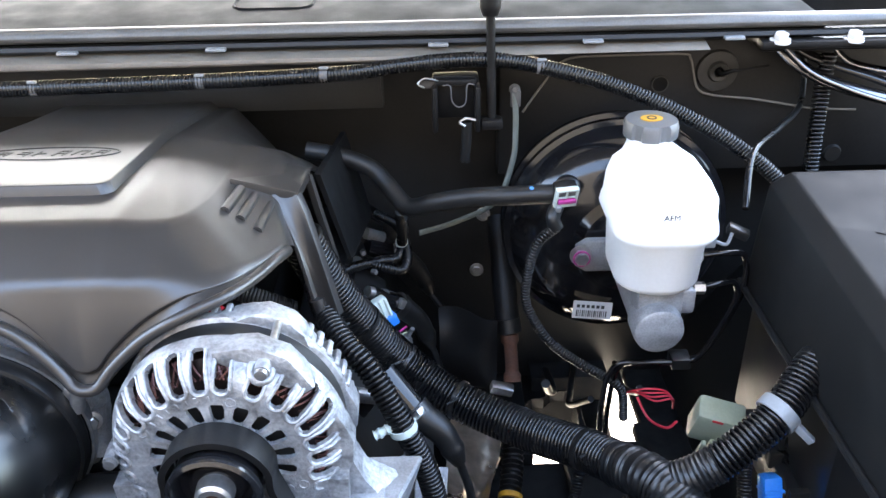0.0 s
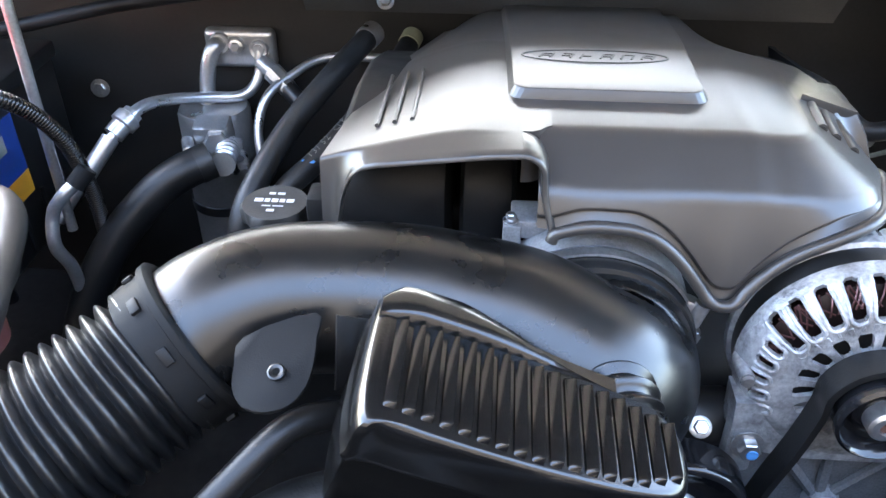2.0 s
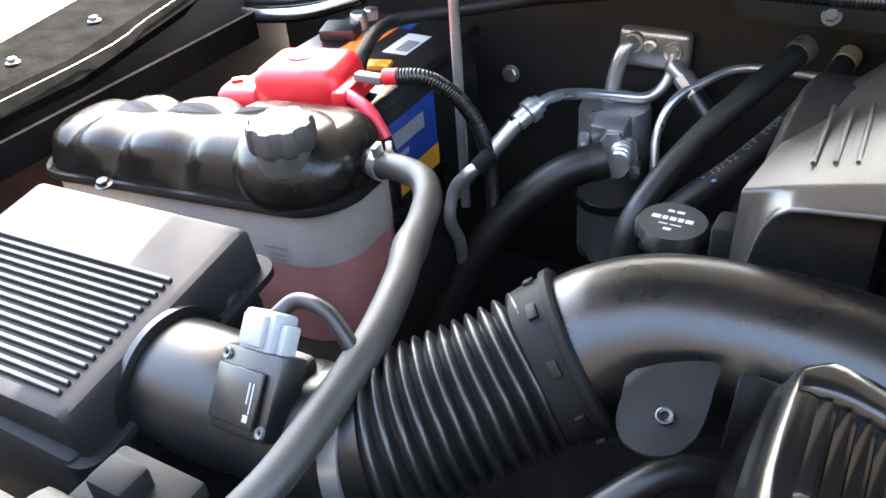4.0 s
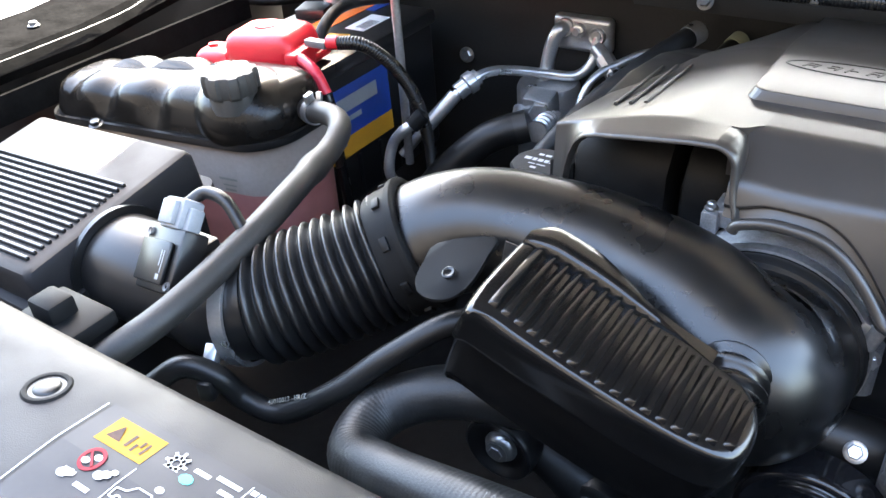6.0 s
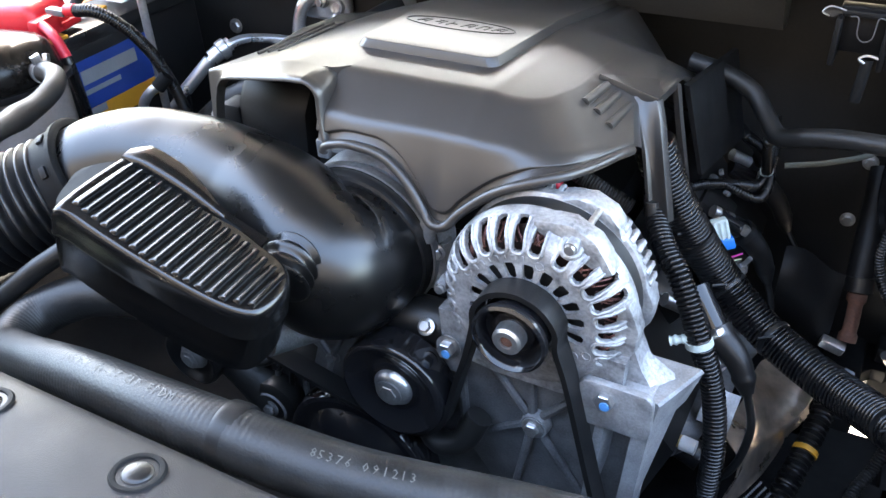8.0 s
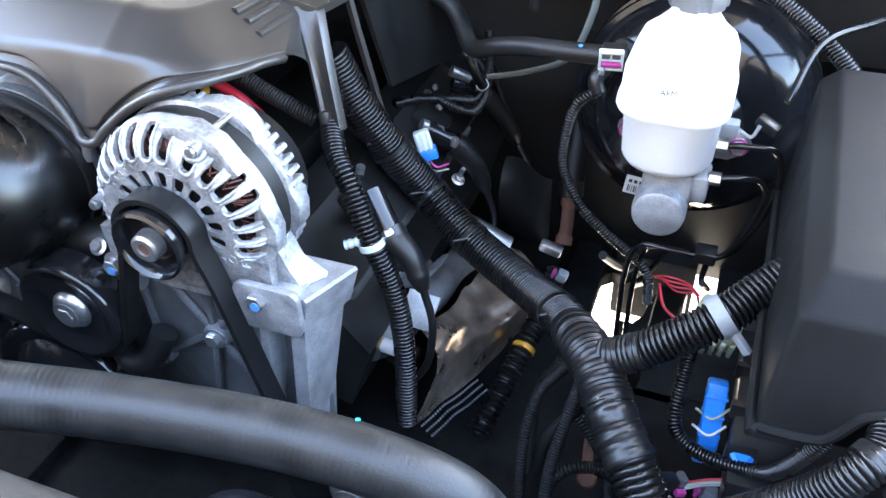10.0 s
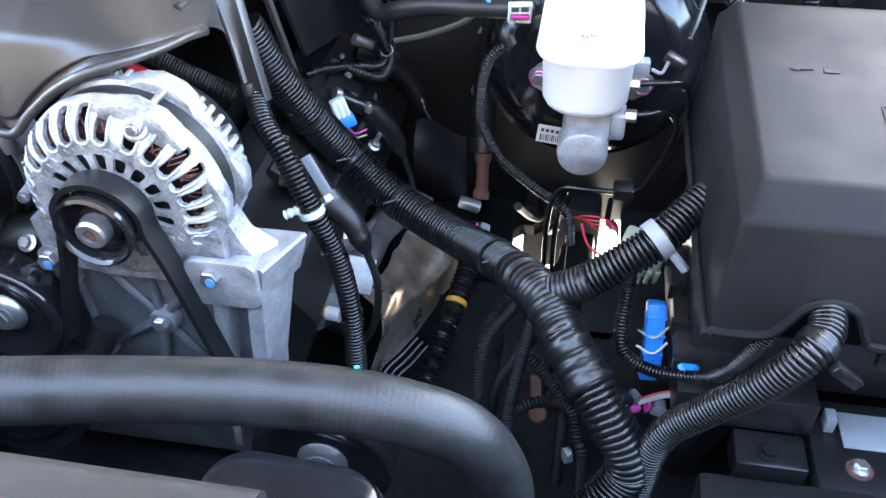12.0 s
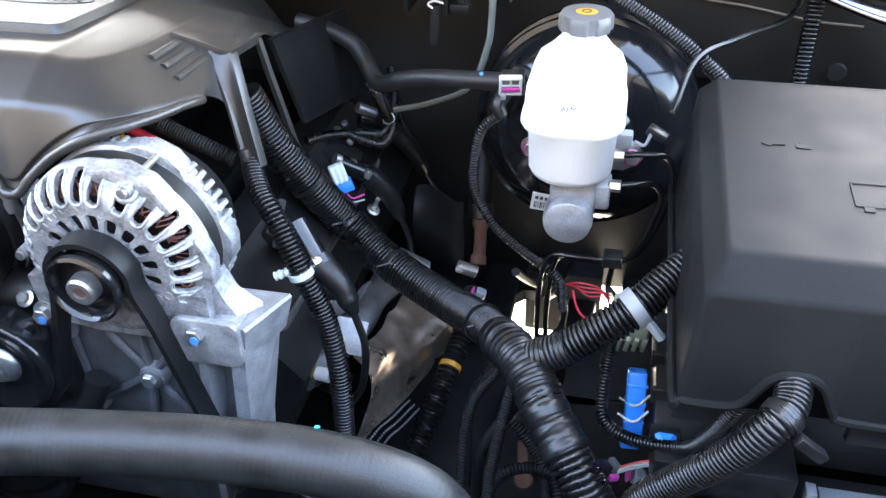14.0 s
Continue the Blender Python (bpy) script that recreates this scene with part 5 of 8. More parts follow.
part("valve_cover", loft([[(-0.38, y, 0.93), (-0.42, y, 0.925), (-0.47, y, 0.86), (-0.46, y, 0.84), (-0.37, y, 0.88)] for y in (0.13, 0.15, 0.58, 0.6)]), DARK, block)


# ---- right-hand side: radiator hose, harness, brake servo, fuse box ----
rad = thing("radiator_hose", "thick grey-black rubber upper radiator hose with printed lettering", "hose", (0.0, -0.17, 0.95))
RADP = [(-0.27, -0.035, 0.955), (-0.33, -0.066, 0.975), (-0.388, -0.090, 0.978), (-0.426, -0.122, 0.966), (-0.420, -0.164, 0.962), (-0.375, -0.180, 0.978), (-0.26, -0.195, 1.012), (-0.13, -0.208, 1.036), (-0.02, -0.195, 1.026), (0.09, -0.158, 1.006), (0.185, -0.140, 1.000), (0.26, -0.132, 0.992), (0.315, -0.124, 0.966), (0.340, -0.118, 0.915), (0.345, -0.115, 0.85), (0.345, -0.115, 0.78)]
part("hose", sweep(RADP, lambda s, u: 0.0215 + 0.00013 * math.sin(s * 1450) * (0.6 + 0.4 * math.sin(s * 37)), seg=28, step=0.0011), HOSE, rad)
part("joint_band", sweep([(-0.114, -0.2065, 1.0355), (-0.106, -0.2058, 1.0350), (-0.098, -0.2048, 1.0343)], lambda s, u: 0.0238 - 0.0010 * abs(2 * u - 1) ** 3, seg=28, n=6), RUBBER, rad)
# turquoise paint dabs
for x, y, z, r in ((0.230, -0.137, 1.0165, 0.005), (0.320, -0.126, 0.984, 0.003), (0.246, -0.119, 1.013, 0.0015)):
    part("paint_dab", lathe([(r, 0.0), (r * 0.9, 0.0008), (0, 0.001)], axis((x, y - 0.001, z), (0.1, -0.3, 1)) @ Matrix.Diagonal((1.3, 0.7, 1, 1)), 7), CYAN, rad, "turquoise paint dab")
letters_along("1852-J 16-27 CIP EPDM", RADP, 0.0215, 0.383, 0.0095, (0, -0.25, 0.95), HOSEINK, rad)
letters_along("85376 091213", RADP, 0.0215, 0.620, 0.0085, (0, -0.35, 0.95), HOSEINK, rad)

def loom(label, pts, r, pitch=0.0045, group="wiring looms", name="wiring_loom", deep=0.0011, seg=14, material=LOOM):
    t = thing(name, label, "wiring", pts[0], group)
    part("conduit", loom_tube(pts, r, pitch, deep, seg), material, t)
    return t
MAIN = [(0.03, 0.272, 1.052), (0.049, 0.282, 0.998), (0.078, 0.299, 0.936), (0.119, 0.314, 0.872), (0.176, 0.292, 0.836), (0.246, 0.252, 0.826), (0.300, 0.198, 0.845), (0.350, 0.122, 0.874)]
main = loom("thick black corrugated main wiring harness wrapped with tape", MAIN, 0.0202, 0.0047, deep=0.0014, seg=22)
for k in (2, 3, 4, 6):
    a, b = Vector(MAIN[k]), Vector(MAIN[k + 1])
    part("tie", sweep([a, a.lerp(b, 0.06)], 0.0222, seg=18, n=3), BLACK, main)
    part("tie_tail", sweep([a + Vector((0.004, -0.014, 0.014)), a + Vector((-0.012, -0.028, 0.016))], 0.0014, seg=6, n=2), BLACK, main)
part("tape_joint", sweep([(0.322, 0.165, 0.858), (0.346, 0.122, 0.876), (0.364, 0.096, 0.872), (0.378, 0.072, 0.863), (0.394, 0.050, 0.852), (0.404, 0.038, 0.845)], lambda s, u: 0.0218 + 0.0007 * math.sin(s * 330) + 0.0007 * math.sin(s * 1350 + 2 * math.sin(s * 200)), seg=20, step=0.002), TAPE, main, "glossy tape-wrapped joint")
part("tape_branch", sweep([(0.345, 0.116, 0.876), (0.372, 0.112, 0.890), (0.396, 0.112, 0.905)], lambda s, u: 0.0168 + 0.0007 * math.sin(s * 1300), seg=18, step=0.0015), TAPE, main)
branch = loom("corrugated harness branch running into the fuse box", [(0.385, 0.111, 0.897), (0.416, 0.117, 0.920), (0.449, 0.131, 0.942), (0.489, 0.165, 0.968), (0.54, 0.20, 0.98)], 0.0154, 0.0047, deep=0.0015, seg=20)
part("clip_strap", lathe([(0.0172, 0.0), (0.0190, 0.0), (0.0190, 0.012), (0.0172, 0.012)], axis((0.444, 0.129, 0.939), (0.66, 0.36, 0.45)), 24), GREYPLUG, branch, "light grey plastic harness clip")
part("clip_tail", rbox((0.020, 0.006, 0.007), pose(0.468, 0.118, 0.930, 0, 40, -25), 0.001), GREYPLUG, branch)
lower = loom("corrugated harness running down beside the battery tray", [(0.372, 0.080, 0.868), (0.394, 0.050, 0.852), (0.418, 0.022, 0.832), (0.438, 0.006, 0.805), (0.444, 0.004, 0.784), (0.438, 0.000, 0.766), (0.424, -0.010, 0.748), (0.402, -0.026, 0.730), (0.372, -0.045, 0.710)], 0.0192, 0.0060, deep=0.0015, seg=22)
grom = loom("corrugated loom dropping out of the fuse box", [(0.562, 0.04, 0.985), (0.559, 0.000, 0.978), (0.545, -0.018, 0.968), (0.522, -0.020, 0.934), (0.493, -0.010, 0.889), (0.468, 0.000, 0.845), (0.458, 0.002, 0.80), (0.455, 0.0, 0.70)], 0.0127, 0.0038, deep=0.0010, seg=18)
part("zip_tie", lathe([(0.0135, 0.0), (0.0155, 0.0), (0.0155, 0.009), (0.0135, 0.009)], axis((0.555, -0.008, 0.974), (-0.5, -0.6, -0.3)), 24), BLACK, grom, "black cable tie")
part("tie_head", rbox((0.030, 0.010, 0.009), pose(0.574, -0.020, 0.955, 0, 40, 10), 0.0015), BLACK, grom)
small = loom("thin corrugated loom looping under the fuse box", [(0.54, 0.03, 0.955), (0.529, 0.03, 0.930), (0.515, 0.045, 0.880), (0.499, 0.06, 0.850), (0.456, 0.08, 0.831), (0.431, 0.10, 0.835), (0.430, 0.13, 0.87), (0.432, 0.14, 0.915)], 0.0056, 0.0034, deep=0.0009, seg=12)
thin = loom("thin black corrugated loom beside the alternator", [(0.040, 0.255, 1.020), (0.054, 0.222, 0.999), (0.074, 0.190, 0.986), (0.096, 0.170, 0.970), (0.124, 0.152, 0.921), (0.144, 0.150, 0.866), (0.156, 0.14, 0.798), (0.157, 0.13, 0.70)], 0.0103, 0.0044, deep=0.0013, seg=18)
part("cable_tie", lathe([(0.0120, 0.0), (0.0132, 0.0), (0.0132, 0.007), (0.0120, 0.007)], axis((0.122, 0.152, 0.924), (0.3, -0.05, -0.95)), 20), TIEM, thin, "pale nylon cable tie")
part("tie_anchor", sweep([(0.113, 0.150, 0.923), (0.098, 0.146, 0.917)], lambda s, u: 0.004 + 0.0012 * (int(s / 0.003) % 2), seg=10, step=0.0015), TIEM, thin)

# brake servo and master cylinder
booster = thing("brake_booster", "glossy black round brake booster on the firewall", "brake booster", (0.375, 0.5, 0.80))
BM_ = axis((0.378, 0.445, 0.945), (0, 1, -0.08))
part("shell", lathe([(0.0, -0.03), (0.045, -0.03), (0.052, -0.028), (0.06, -0.016), (0.085, -0.010), (0.105, 0.0), (0.122, 0.018), (0.130, 0.034), (0.136, 0.036), (0.1375, 0.040), (0.136, 0.046), (0.131, 0.048), (0.131, 0.060), (0.137, 0.062), (0.138, 0.068), (0.132, 0.07), (0.125, 0.09), (0.10, 0.12), (0.05, 0.135), (0.0, 0.135)], BM_, 72), GLOSS, booster)
part("sticker", prism([(-0.024, -0.011), (0.024, -0.011), (0.024, 0.011), (-0.024, 0.011)], 0.0006, plane_pose((0.345, 0.4200, 0.862), (1, 0.02, -0.12), (0.1, 0.25, 1)), 0.0002, 1), PAPER, booster, "white barcode sticker")
LM = plane_pose((0.345, 0.4194, 0.862), (1, 0.02, -0.12), (0.1, 0.25, 1))
bars([(-0.020 + 0.0024 * k, -0.008, 0.0009 + 0.0007 * (k % 3 == 0), 0.008) for k in range(16)] + [(-0.020 + 0.006 * k, 0.003, 0.004, 0.004) for k in range(6)], LM, INK, booster, "barcode", 0.0012)
valve = part("check_valve", lathe([(0.0, 0.0), (0.014, 0.0), (0.014, 0.008), (0.010, 0.012), (0.0, 0.012)], axis((0.305, 0.415, 1.03), (-0.2, -1, 0.1)), 24), BLACK, booster, "black check valve")
sensor = thing("vacuum_sensor", "grey vacuum sensor plug with a magenta clip", "sensor plug", (0.297, 0.38, 1.02))
part("housing", rbox((0.026, 0.022, 0.022), pose(0.298, 0.388, 1.034, 20, 0, 10), 0.003), BLACK, sensor)
SP = pose(0.297, 0.376, 1.036, 20, 0, 10)
frame_bm = join(*[rbox(size, SP @ Matrix.Translation(at), 0.0012) for size, at in (((0.025, 0.007, 0.003), (0, 0, 0.011)), ((0.025, 0.007, 0.003), (0, 0, -0.011)), ((0.003, 0.007, 0.022), (-0.011, 0, 0)), ((0.003, 0.007, 0.022), (0.011, 0, 0)), ((0.002, 0.006, 0.012), (0, 0, 0.005)), ((0.022, 0.006, 0.002), (0, 0, 0.001)))])
part("grey_frame", frame_bm, TIEM, sensor, "pale grey plug frame")
for sx in (-0.0055, 0.0055):
    part("socket", rbox((0.008, 0.004, 0.007), SP @ Matrix.Translation((sx, -0.0005, 0.006)), 0.001), CAPGREY, sensor)
part("magenta_clip", rbox((0.020, 0.006, 0.005), SP @ Matrix.Translation((0.001, -0.002, -0.004)), 0.001), MAGENTA, sensor)
part("latch_tail", rbox((0.006, 0.008, 0.008), SP @ Matrix.Translation((-0.008, -0.004, -0.012)), 0.0015), GREYPLUG, sensor)
part("lead", sweep([(0.290, 0.385, 1.022), (0.284, 0.375, 1.012), (0.288, 0.372, 1.0)], 0.008, seg=10, n=5), BLACK, sensor)

master = thing("master_cylinder", "grey cast master cylinder with a white fluid reservoir", "master cylinder", (0.378, 0.33, 0.91))
part("cylinder", lathe([(0.0, 0.0), (0.022, 0.0), (0.0245, 0.002), (0.0255, 0.008), (0.0255, 0.03), (0.023, 0.034), (0.023, 0.15), (0.028, 0.155)], axis((0.376, 0.252, 0.944), (0, 1, 0.03)), 36), ALU_DULL, master)
part("neck_block", box_at(0.355, 0.402, 0.268, 0.330, 0.945, 0.985, 0.006), ALU_DULL, master)
part("port_block", box_at(0.395, 0.416, 0.275, 0.310, 0.950, 0.978, 0.004), ALU_DULL, master)
part("mount_flange", prism([(-0.062, -0.012), (-0.05, -0.020), (0.05, -0.02), (0.062, -0.012), (0.062, 0.012), (0.05, 0.02), (-0.05, 0.020), (-0.062, 0.012)], 0.012, axis((0.378, 0.408, 0.950), (0, -1, 0)), 0.003), ALU_DULL, master)
for px in (0.321, 0.436):
    b = bolt((px, 0.396, 0.953), (0, -1, 0), 0.0085, master, dab=None, h=0.012)
    part("magenta_mark", lathe([(0.0085, 0), (0.0098, 0), (0.0098, 0.002), (0.0085, 0.002)], axis((px, 0.388, 0.953), (0, -1, 0)), 18), MAGENTA, master, "magenta paint ring")
for py, pz in ((0.29, 0.975), (0.31, 1.0)):
    part("pipe_nut", hexagon(0.0065, 0.012, axis((0.414, py - 0.005, pz), (1, 0, 0))), STEEL, master)
def res_loop(w, d, r, z, cx=0.373, cy=0.300):
    return [(x, y, z) for x, y in rounded(w, d, r, 6, cx, cy)]
res = part("reservoir", loft([res_loop(0.060, 0.075, 0.028, 0.984), res_loop(0.078, 0.095, 0.036, 0.988), res_loop(0.084, 0.105, 0.036, 0.996), res_loop(0.088, 0.110, 0.036, 1.042), res_loop(0.096, 0.120, 0.030, 1.047), res_loop(0.100, 0.124, 0.030, 1.052), res_loop(0.098, 0.122, 0.030, 1.060), res_loop(0.094, 0.118, 0.028, 1.066), res_loop(0.092, 0.114, 0.028, 1.085), res_loop(0.082, 0.104, 0.026, 1.096, cy=0.306), res_loop(0.062, 0.070, 0.024, 1.102, cy=0.325), res_loop(0.044, 0.044, 0.0215, 1.105, cy=0.355), res_loop(0.042, 0.042, 0.0205, 1.118, cy=0.357), res_loop(0.02, 0.02, 0.009, 1.119, cy=0.357)]), WHITE, master, "milky white fluid reservoir", angle=60)
res.name = "reservoir"
CAP = Vector((0.374, 0.357, 1.112))
n = 72
lp = []
for r0, h in ((0.0265, 0.0), (0.0275, 0.002), (0.0275, 0.013), (0.025, 0.0165), (0.0, 0.017)):
    lp.append([CAP + Vector(((r0 - (0.0030 if (k // 4) % 3 == 2 and h < 0.015 and r0 > 0 else 0)) * math.cos(2 * math.pi * k / n), (r0 - (0.0030 if (k // 4) % 3 == 2 and h < 0.015 and r0 > 0 else 0)) * math.sin(2 * math.pi * k / n), h)) for k in range(n)] if r0 else [CAP + Vector((0.001 * math.cos(2 * math.pi * k / n), 0.001 * math.sin(2 * math.pi * k / n), h)) for k in range(n)])
cap = part("cap", loft(lp), CAPGREY, master, "ribbed grey-black filler cap")
part("cap_symbol", lathe([(0.011, 0), (0.011, 0.0006), (0, 0.0006)], Matrix.Translation(CAP + Vector((0, 0, 0.017))) @ Matrix.Diagonal((1, 0.8, 1, 1)), 28), YELLOW, cap, "yellow oval symbol")
part("cap_symbol_mark", lathe([(0.0035, 0), (0.005, 0), (0.005, 0.0005), (0.0035, 0.0005)], Matrix.Translation(CAP + Vector((0, 0, 0.0176))), 20), INK, cap)
letters("AFM", 0.0080, plane_pose((0.3625, 0.2408, 1.0745), (1, 0, 0), (0, 0.1, 1)), INK, master, thick=0.0003)
part("level_plug", box_at(0.414, 0.432, 0.288, 0.302, 1.018, 1.032, 0.002), GREYPLUG, master)

def pipe(name, label, pts, r, material, category="pipe", group="", n=8, seg=12):
    t = thing(name, label, category, pts[0], group)
    part("tube", sweep(pts, r, seg=seg, n=n), material, t)
    return t
pipe("brake_line", "thin black steel brake line", [(0.42, 0.285, 0.975), (0.445, 0.288, 0.978), (0.462, 0.30, 0.970), (0.468, 0.305, 0.945), (0.455, 0.315, 0.89), (0.443, 0.32, 0.862), (0.425, 0.322, 0.855), (0.385, 0.325, 0.853), (0.355, 0.33, 0.845), (0.345, 0.33, 0.80), (0.345, 0.33, 0.70)], 0.0032, GLOSS, group="brake lines")
pipe("brake_line", "thin black steel brake line", [(0.42, 0.305, 1.0), (0.452, 0.305, 1.003), (0.472, 0.31, 0.995), (0.478, 0.315, 0.95), (0.462, 0.325, 0.885), (0.448, 0.332, 0.856), (0.425, 0.332, 0.848), (0.385, 0.335, 0.846), (0.362, 0.34, 0.835), (0.355, 0.34, 0.78), (0.355, 0.34, 0.70)], 0.0032, GLOSS, group="brake lines")
part_clip = tagged(part("pipe_clip", box_at(0.416, 0.438, 0.318, 0.340, 0.846, 0.860, 0.002), BLACK), "black plastic clip on the brake lines", "clip")
vac = pipe("vacuum_hose", "black rubber vacuum hose to the brake booster with a blue dot", [(0.010, 0.49, 1.050), (0.050, 0.487, 1.042), (0.085, 0.478, 1.030), (0.105, 0.462, 1.014), (0.128, 0.435, 1.000), (0.160, 0.420, 1.012), (0.195, 0.410, 1.022), (0.24, 0.397, 1.029), (0.288, 0.395, 1.031)], 0.0105, HOSE, "hose", seg=18)
part("blue_dot", lathe([(0.0026, 0), (0.0024, 0.0006), (0, 0.0008)], axis((0.262, 0.390, 1.0405), (0, -0.4, 1)), 10), BLUEDAB, vac, "blue paint dot")
sl = loom("thin corrugated lead hanging from the vacuum sensor", [(0.289, 0.372, 1.003), (0.268, 0.368, 0.985), (0.258, 0.368, 0.945), (0.259, 0.366, 0.905), (0.285, 0.358, 0.862), (0.325, 0.35, 0.832), (0.366, 0.34, 0.807), (0.375, 0.34, 0.76)], 0.0050, 0.0036, deep=0.0008, seg=12)
cl = loom("corrugated loom clipped along the cowl", [(-0.75, 0.475, 1.128), (-0.5, 0.465, 1.138), (-0.307, 0.46, 1.141), (-0.092, 0.462, 1.144), (0.057, 0.468, 1.147), (0.12, 0.472, 1.153), (0.181, 0.475, 1.157), (0.230, 0.476, 1.156), (0.277, 0.472, 1.149), (0.363, 0.45, 1.130), (0.452, 0.42, 1.094), (0.52, 0.39, 1.05), (0.56, 0.36, 1.0)], 0.0080, 0.0036, deep=0.0006, seg=12)
for p in ((-0.092, 0.462, 1.144), (0.041, 0.467, 1.147), (0.277, 0.472, 1.149), (-0.27, 0.46, 1.141)):
    part("loom_clip", sweep([Vector(p) - Vector((0.004, 0, 0)), Vector(p) + Vector((0.004, 0, 0))], 0.0085, seg=12, n=3), CAPGREY, cl)
    part("clip_tail", rbox((0.010, 0.004, 0.003), Matrix.Translation(Vector(p) + Vector((0.001, -0.006, 0.009))), 0.001), GREYPLUG, cl)
pw = pipe("sensor_lead", "thin black lead to the level sensor", [(0.600, 0.55, 1.14), (0.606, 0.545, 1.102), (0.590, 0.51, 1.080), (0.534, 0.43, 1.085), (0.487, 0.37, 1.082), (0.468, 0.32, 1.045)], 0.0034, LOOM, "wiring")
part("plug", rbox((0.022, 0.012, 0.010), pose(0.456, 0.30, 1.030, 0, 20, -20), 0.002), BLACK, pw)
part("plug_wire", sweep([(0.449, 0.296, 1.031), (0.444, 0.293, 1.020), (0.434, 0.295, 1.022)], 0.0018, seg=6), GREYPLUG, pw)

# fuse box
fuse = thing("fuse_box", "large black plastic fuse box with a sloping lid", "fuse box", (0.64, 0.15, 0.90))
def lid_loop(x0, x1, y0, y1, r, z):
    """A round-cornered outline with many points along the front; z is a function of the place."""
    pts = [(x1 - r + r * math.cos(radians(q)), y1 - r + r * math.sin(radians(q))) for q in (0, 30, 60, 90)]
    pts += [(x0 + r - r * math.sin(radians(q)), y1 - r + r * math.cos(radians(q))) for q in (0, 30, 60, 90)]
    pts += [(x0 + r - r * math.cos(radians(q)), y0 + r - r * math.sin(radians(q))) for q in (0, 22, 45, 68, 90)]
    pts += [(x0 + r + (x1 - x0 - 2 * r) * k / 60, y0) for k in range(1, 60)]
    pts += [(x1 - r + r * math.sin(radians(q)), y0 + r - r * math.cos(radians(q))) for q in (0, 45, 90)]
    return [(x, y, z(x, y)) for x, y in pts]
def lid_arch(x, y):
    d = abs(x - 0.565)
    return 0.953 + (0.036 * math.sqrt(max(0.0, 1 - (d / 0.030) ** 2)) if y < 0.05 else 0.0)
rise = lambda z0, y0: (lambda x, y: z0 + 0.092 * (y - y0))
part("lid", loft([lid_loop(0.482, 0.86, 0.0135, 0.330, 0.008, lid_arch), lid_loop(0.483, 0.86, 0.0150, 0.330, 0.008, lambda x, y: max(0.970, lid_arch(x, y) + 0.003)), lid_loop(0.4890, 0.855, 0.0290, 0.328, 0.007, rise(1.0410, 0.029)), lid_loop(0.4900, 0.855, 0.0305, 0.327, 0.007, rise(1.0438, 0.0305)), lid_loop(0.4920, 0.853, 0.0335, 0.326, 0.0065, rise(1.0460, 0.0335)), lid_loop(0.5015, 0.845, 0.0560, 0.316, 0.006, rise(1.0618, 0.056)), lid_loop(0.5035, 0.843, 0.0590, 0.313, 0.006, rise(1.0634, 0.059)), lid_loop(0.507, 0.840, 0.064, 0.309, 0.006, rise(1.0642, 0.064))]), LID, fuse, angle=40)
part("lid_rim", sweep([(0.479, 0.33, 0.955), (0.479, 0.17, 0.953), (0.479, 0.02, 0.952), (0.485, 0.0135, 0.952), (0.52, 0.013, 0.953), (0.532, 0.013, 0.962), (0.545, 0.013, 0.985), (0.562, 0.013, 0.992), (0.580, 0.013, 0.985), (0.592, 0.013, 0.962), (0.605, 0.013, 0.953), (0.70, 0.013, 0.952), (0.86, 0.013, 0.952)], 0.0038, seg=8, n=6), LID, fuse)
part("base", box_at(0.492, 0.85, 0.105, 0.32, 0.80, 0.953, 0.006), BLACK, fuse)
part("label_plate", box_at(0.610, 0.675, 0.018, 0.027, 0.925, 0.944, 0.002), BLACK, fuse)
FM = plane_pose((0.552, 0.205, 1.0775), (1, 0, 0), (0, 1, 0.092))
part("emboss_arrow", prism([(-0.016, 0.0), (-0.008, 0.0045), (-0.0075, 0.001), (0.004, 0.001), (0.004, -0.001), (-0.0075, -0.001), (-0.008, -0.0045)], 0.0006, FM, 0.0003, 1), LID, fuse, "embossed arrow")
part("emboss_lock", join(box_at(0.012, 0.024, -0.004, 0.003, 0, 0.0006, 0.0002, 1), box_at(0.015, 0.021, 0.003, 0.006, 0, 0.0006, 0.0002, 1)), LID, fuse).data.transform(FM)
FM2 = plane_pose((0.622, 0.142, 1.0718), (1, 0, 0), (0, 1, 0.092))
o = [box_at(-0.022, 0.030, -0.016, -0.0145, 0, 0.0006, 0.0002, 1), box_at(-0.022, 0.030, 0.0145, 0.016, 0, 0.0006, 0.0002, 1), box_at(-0.022, -0.0205, -0.016, 0.016, 0, 0.0006, 0.0002, 1), box_at(0.0285, 0.030, -0.016, 0.016, 0, 0.0006, 0.0002, 1), box_at(-0.016, -0.008, -0.022, -0.016, 0, 0.0006, 0.0002, 1), box_at(0.014, 0.022, -0.022, -0.016, 0, 0.0006, 0.0002, 1)]
part("emboss_battery", join(*o), LID, fuse, "embossed battery symbol").data.transform(FM2)
for fx, fy in ((0.70, 0.06), (0.70, 0.25)):
    part("latch", box_at(fx, fx + 0.03, fy, fy + 0.02, 1.058 + 0.092 * fy, 1.072 + 0.092 * fy, 0.003), LID, fuse)

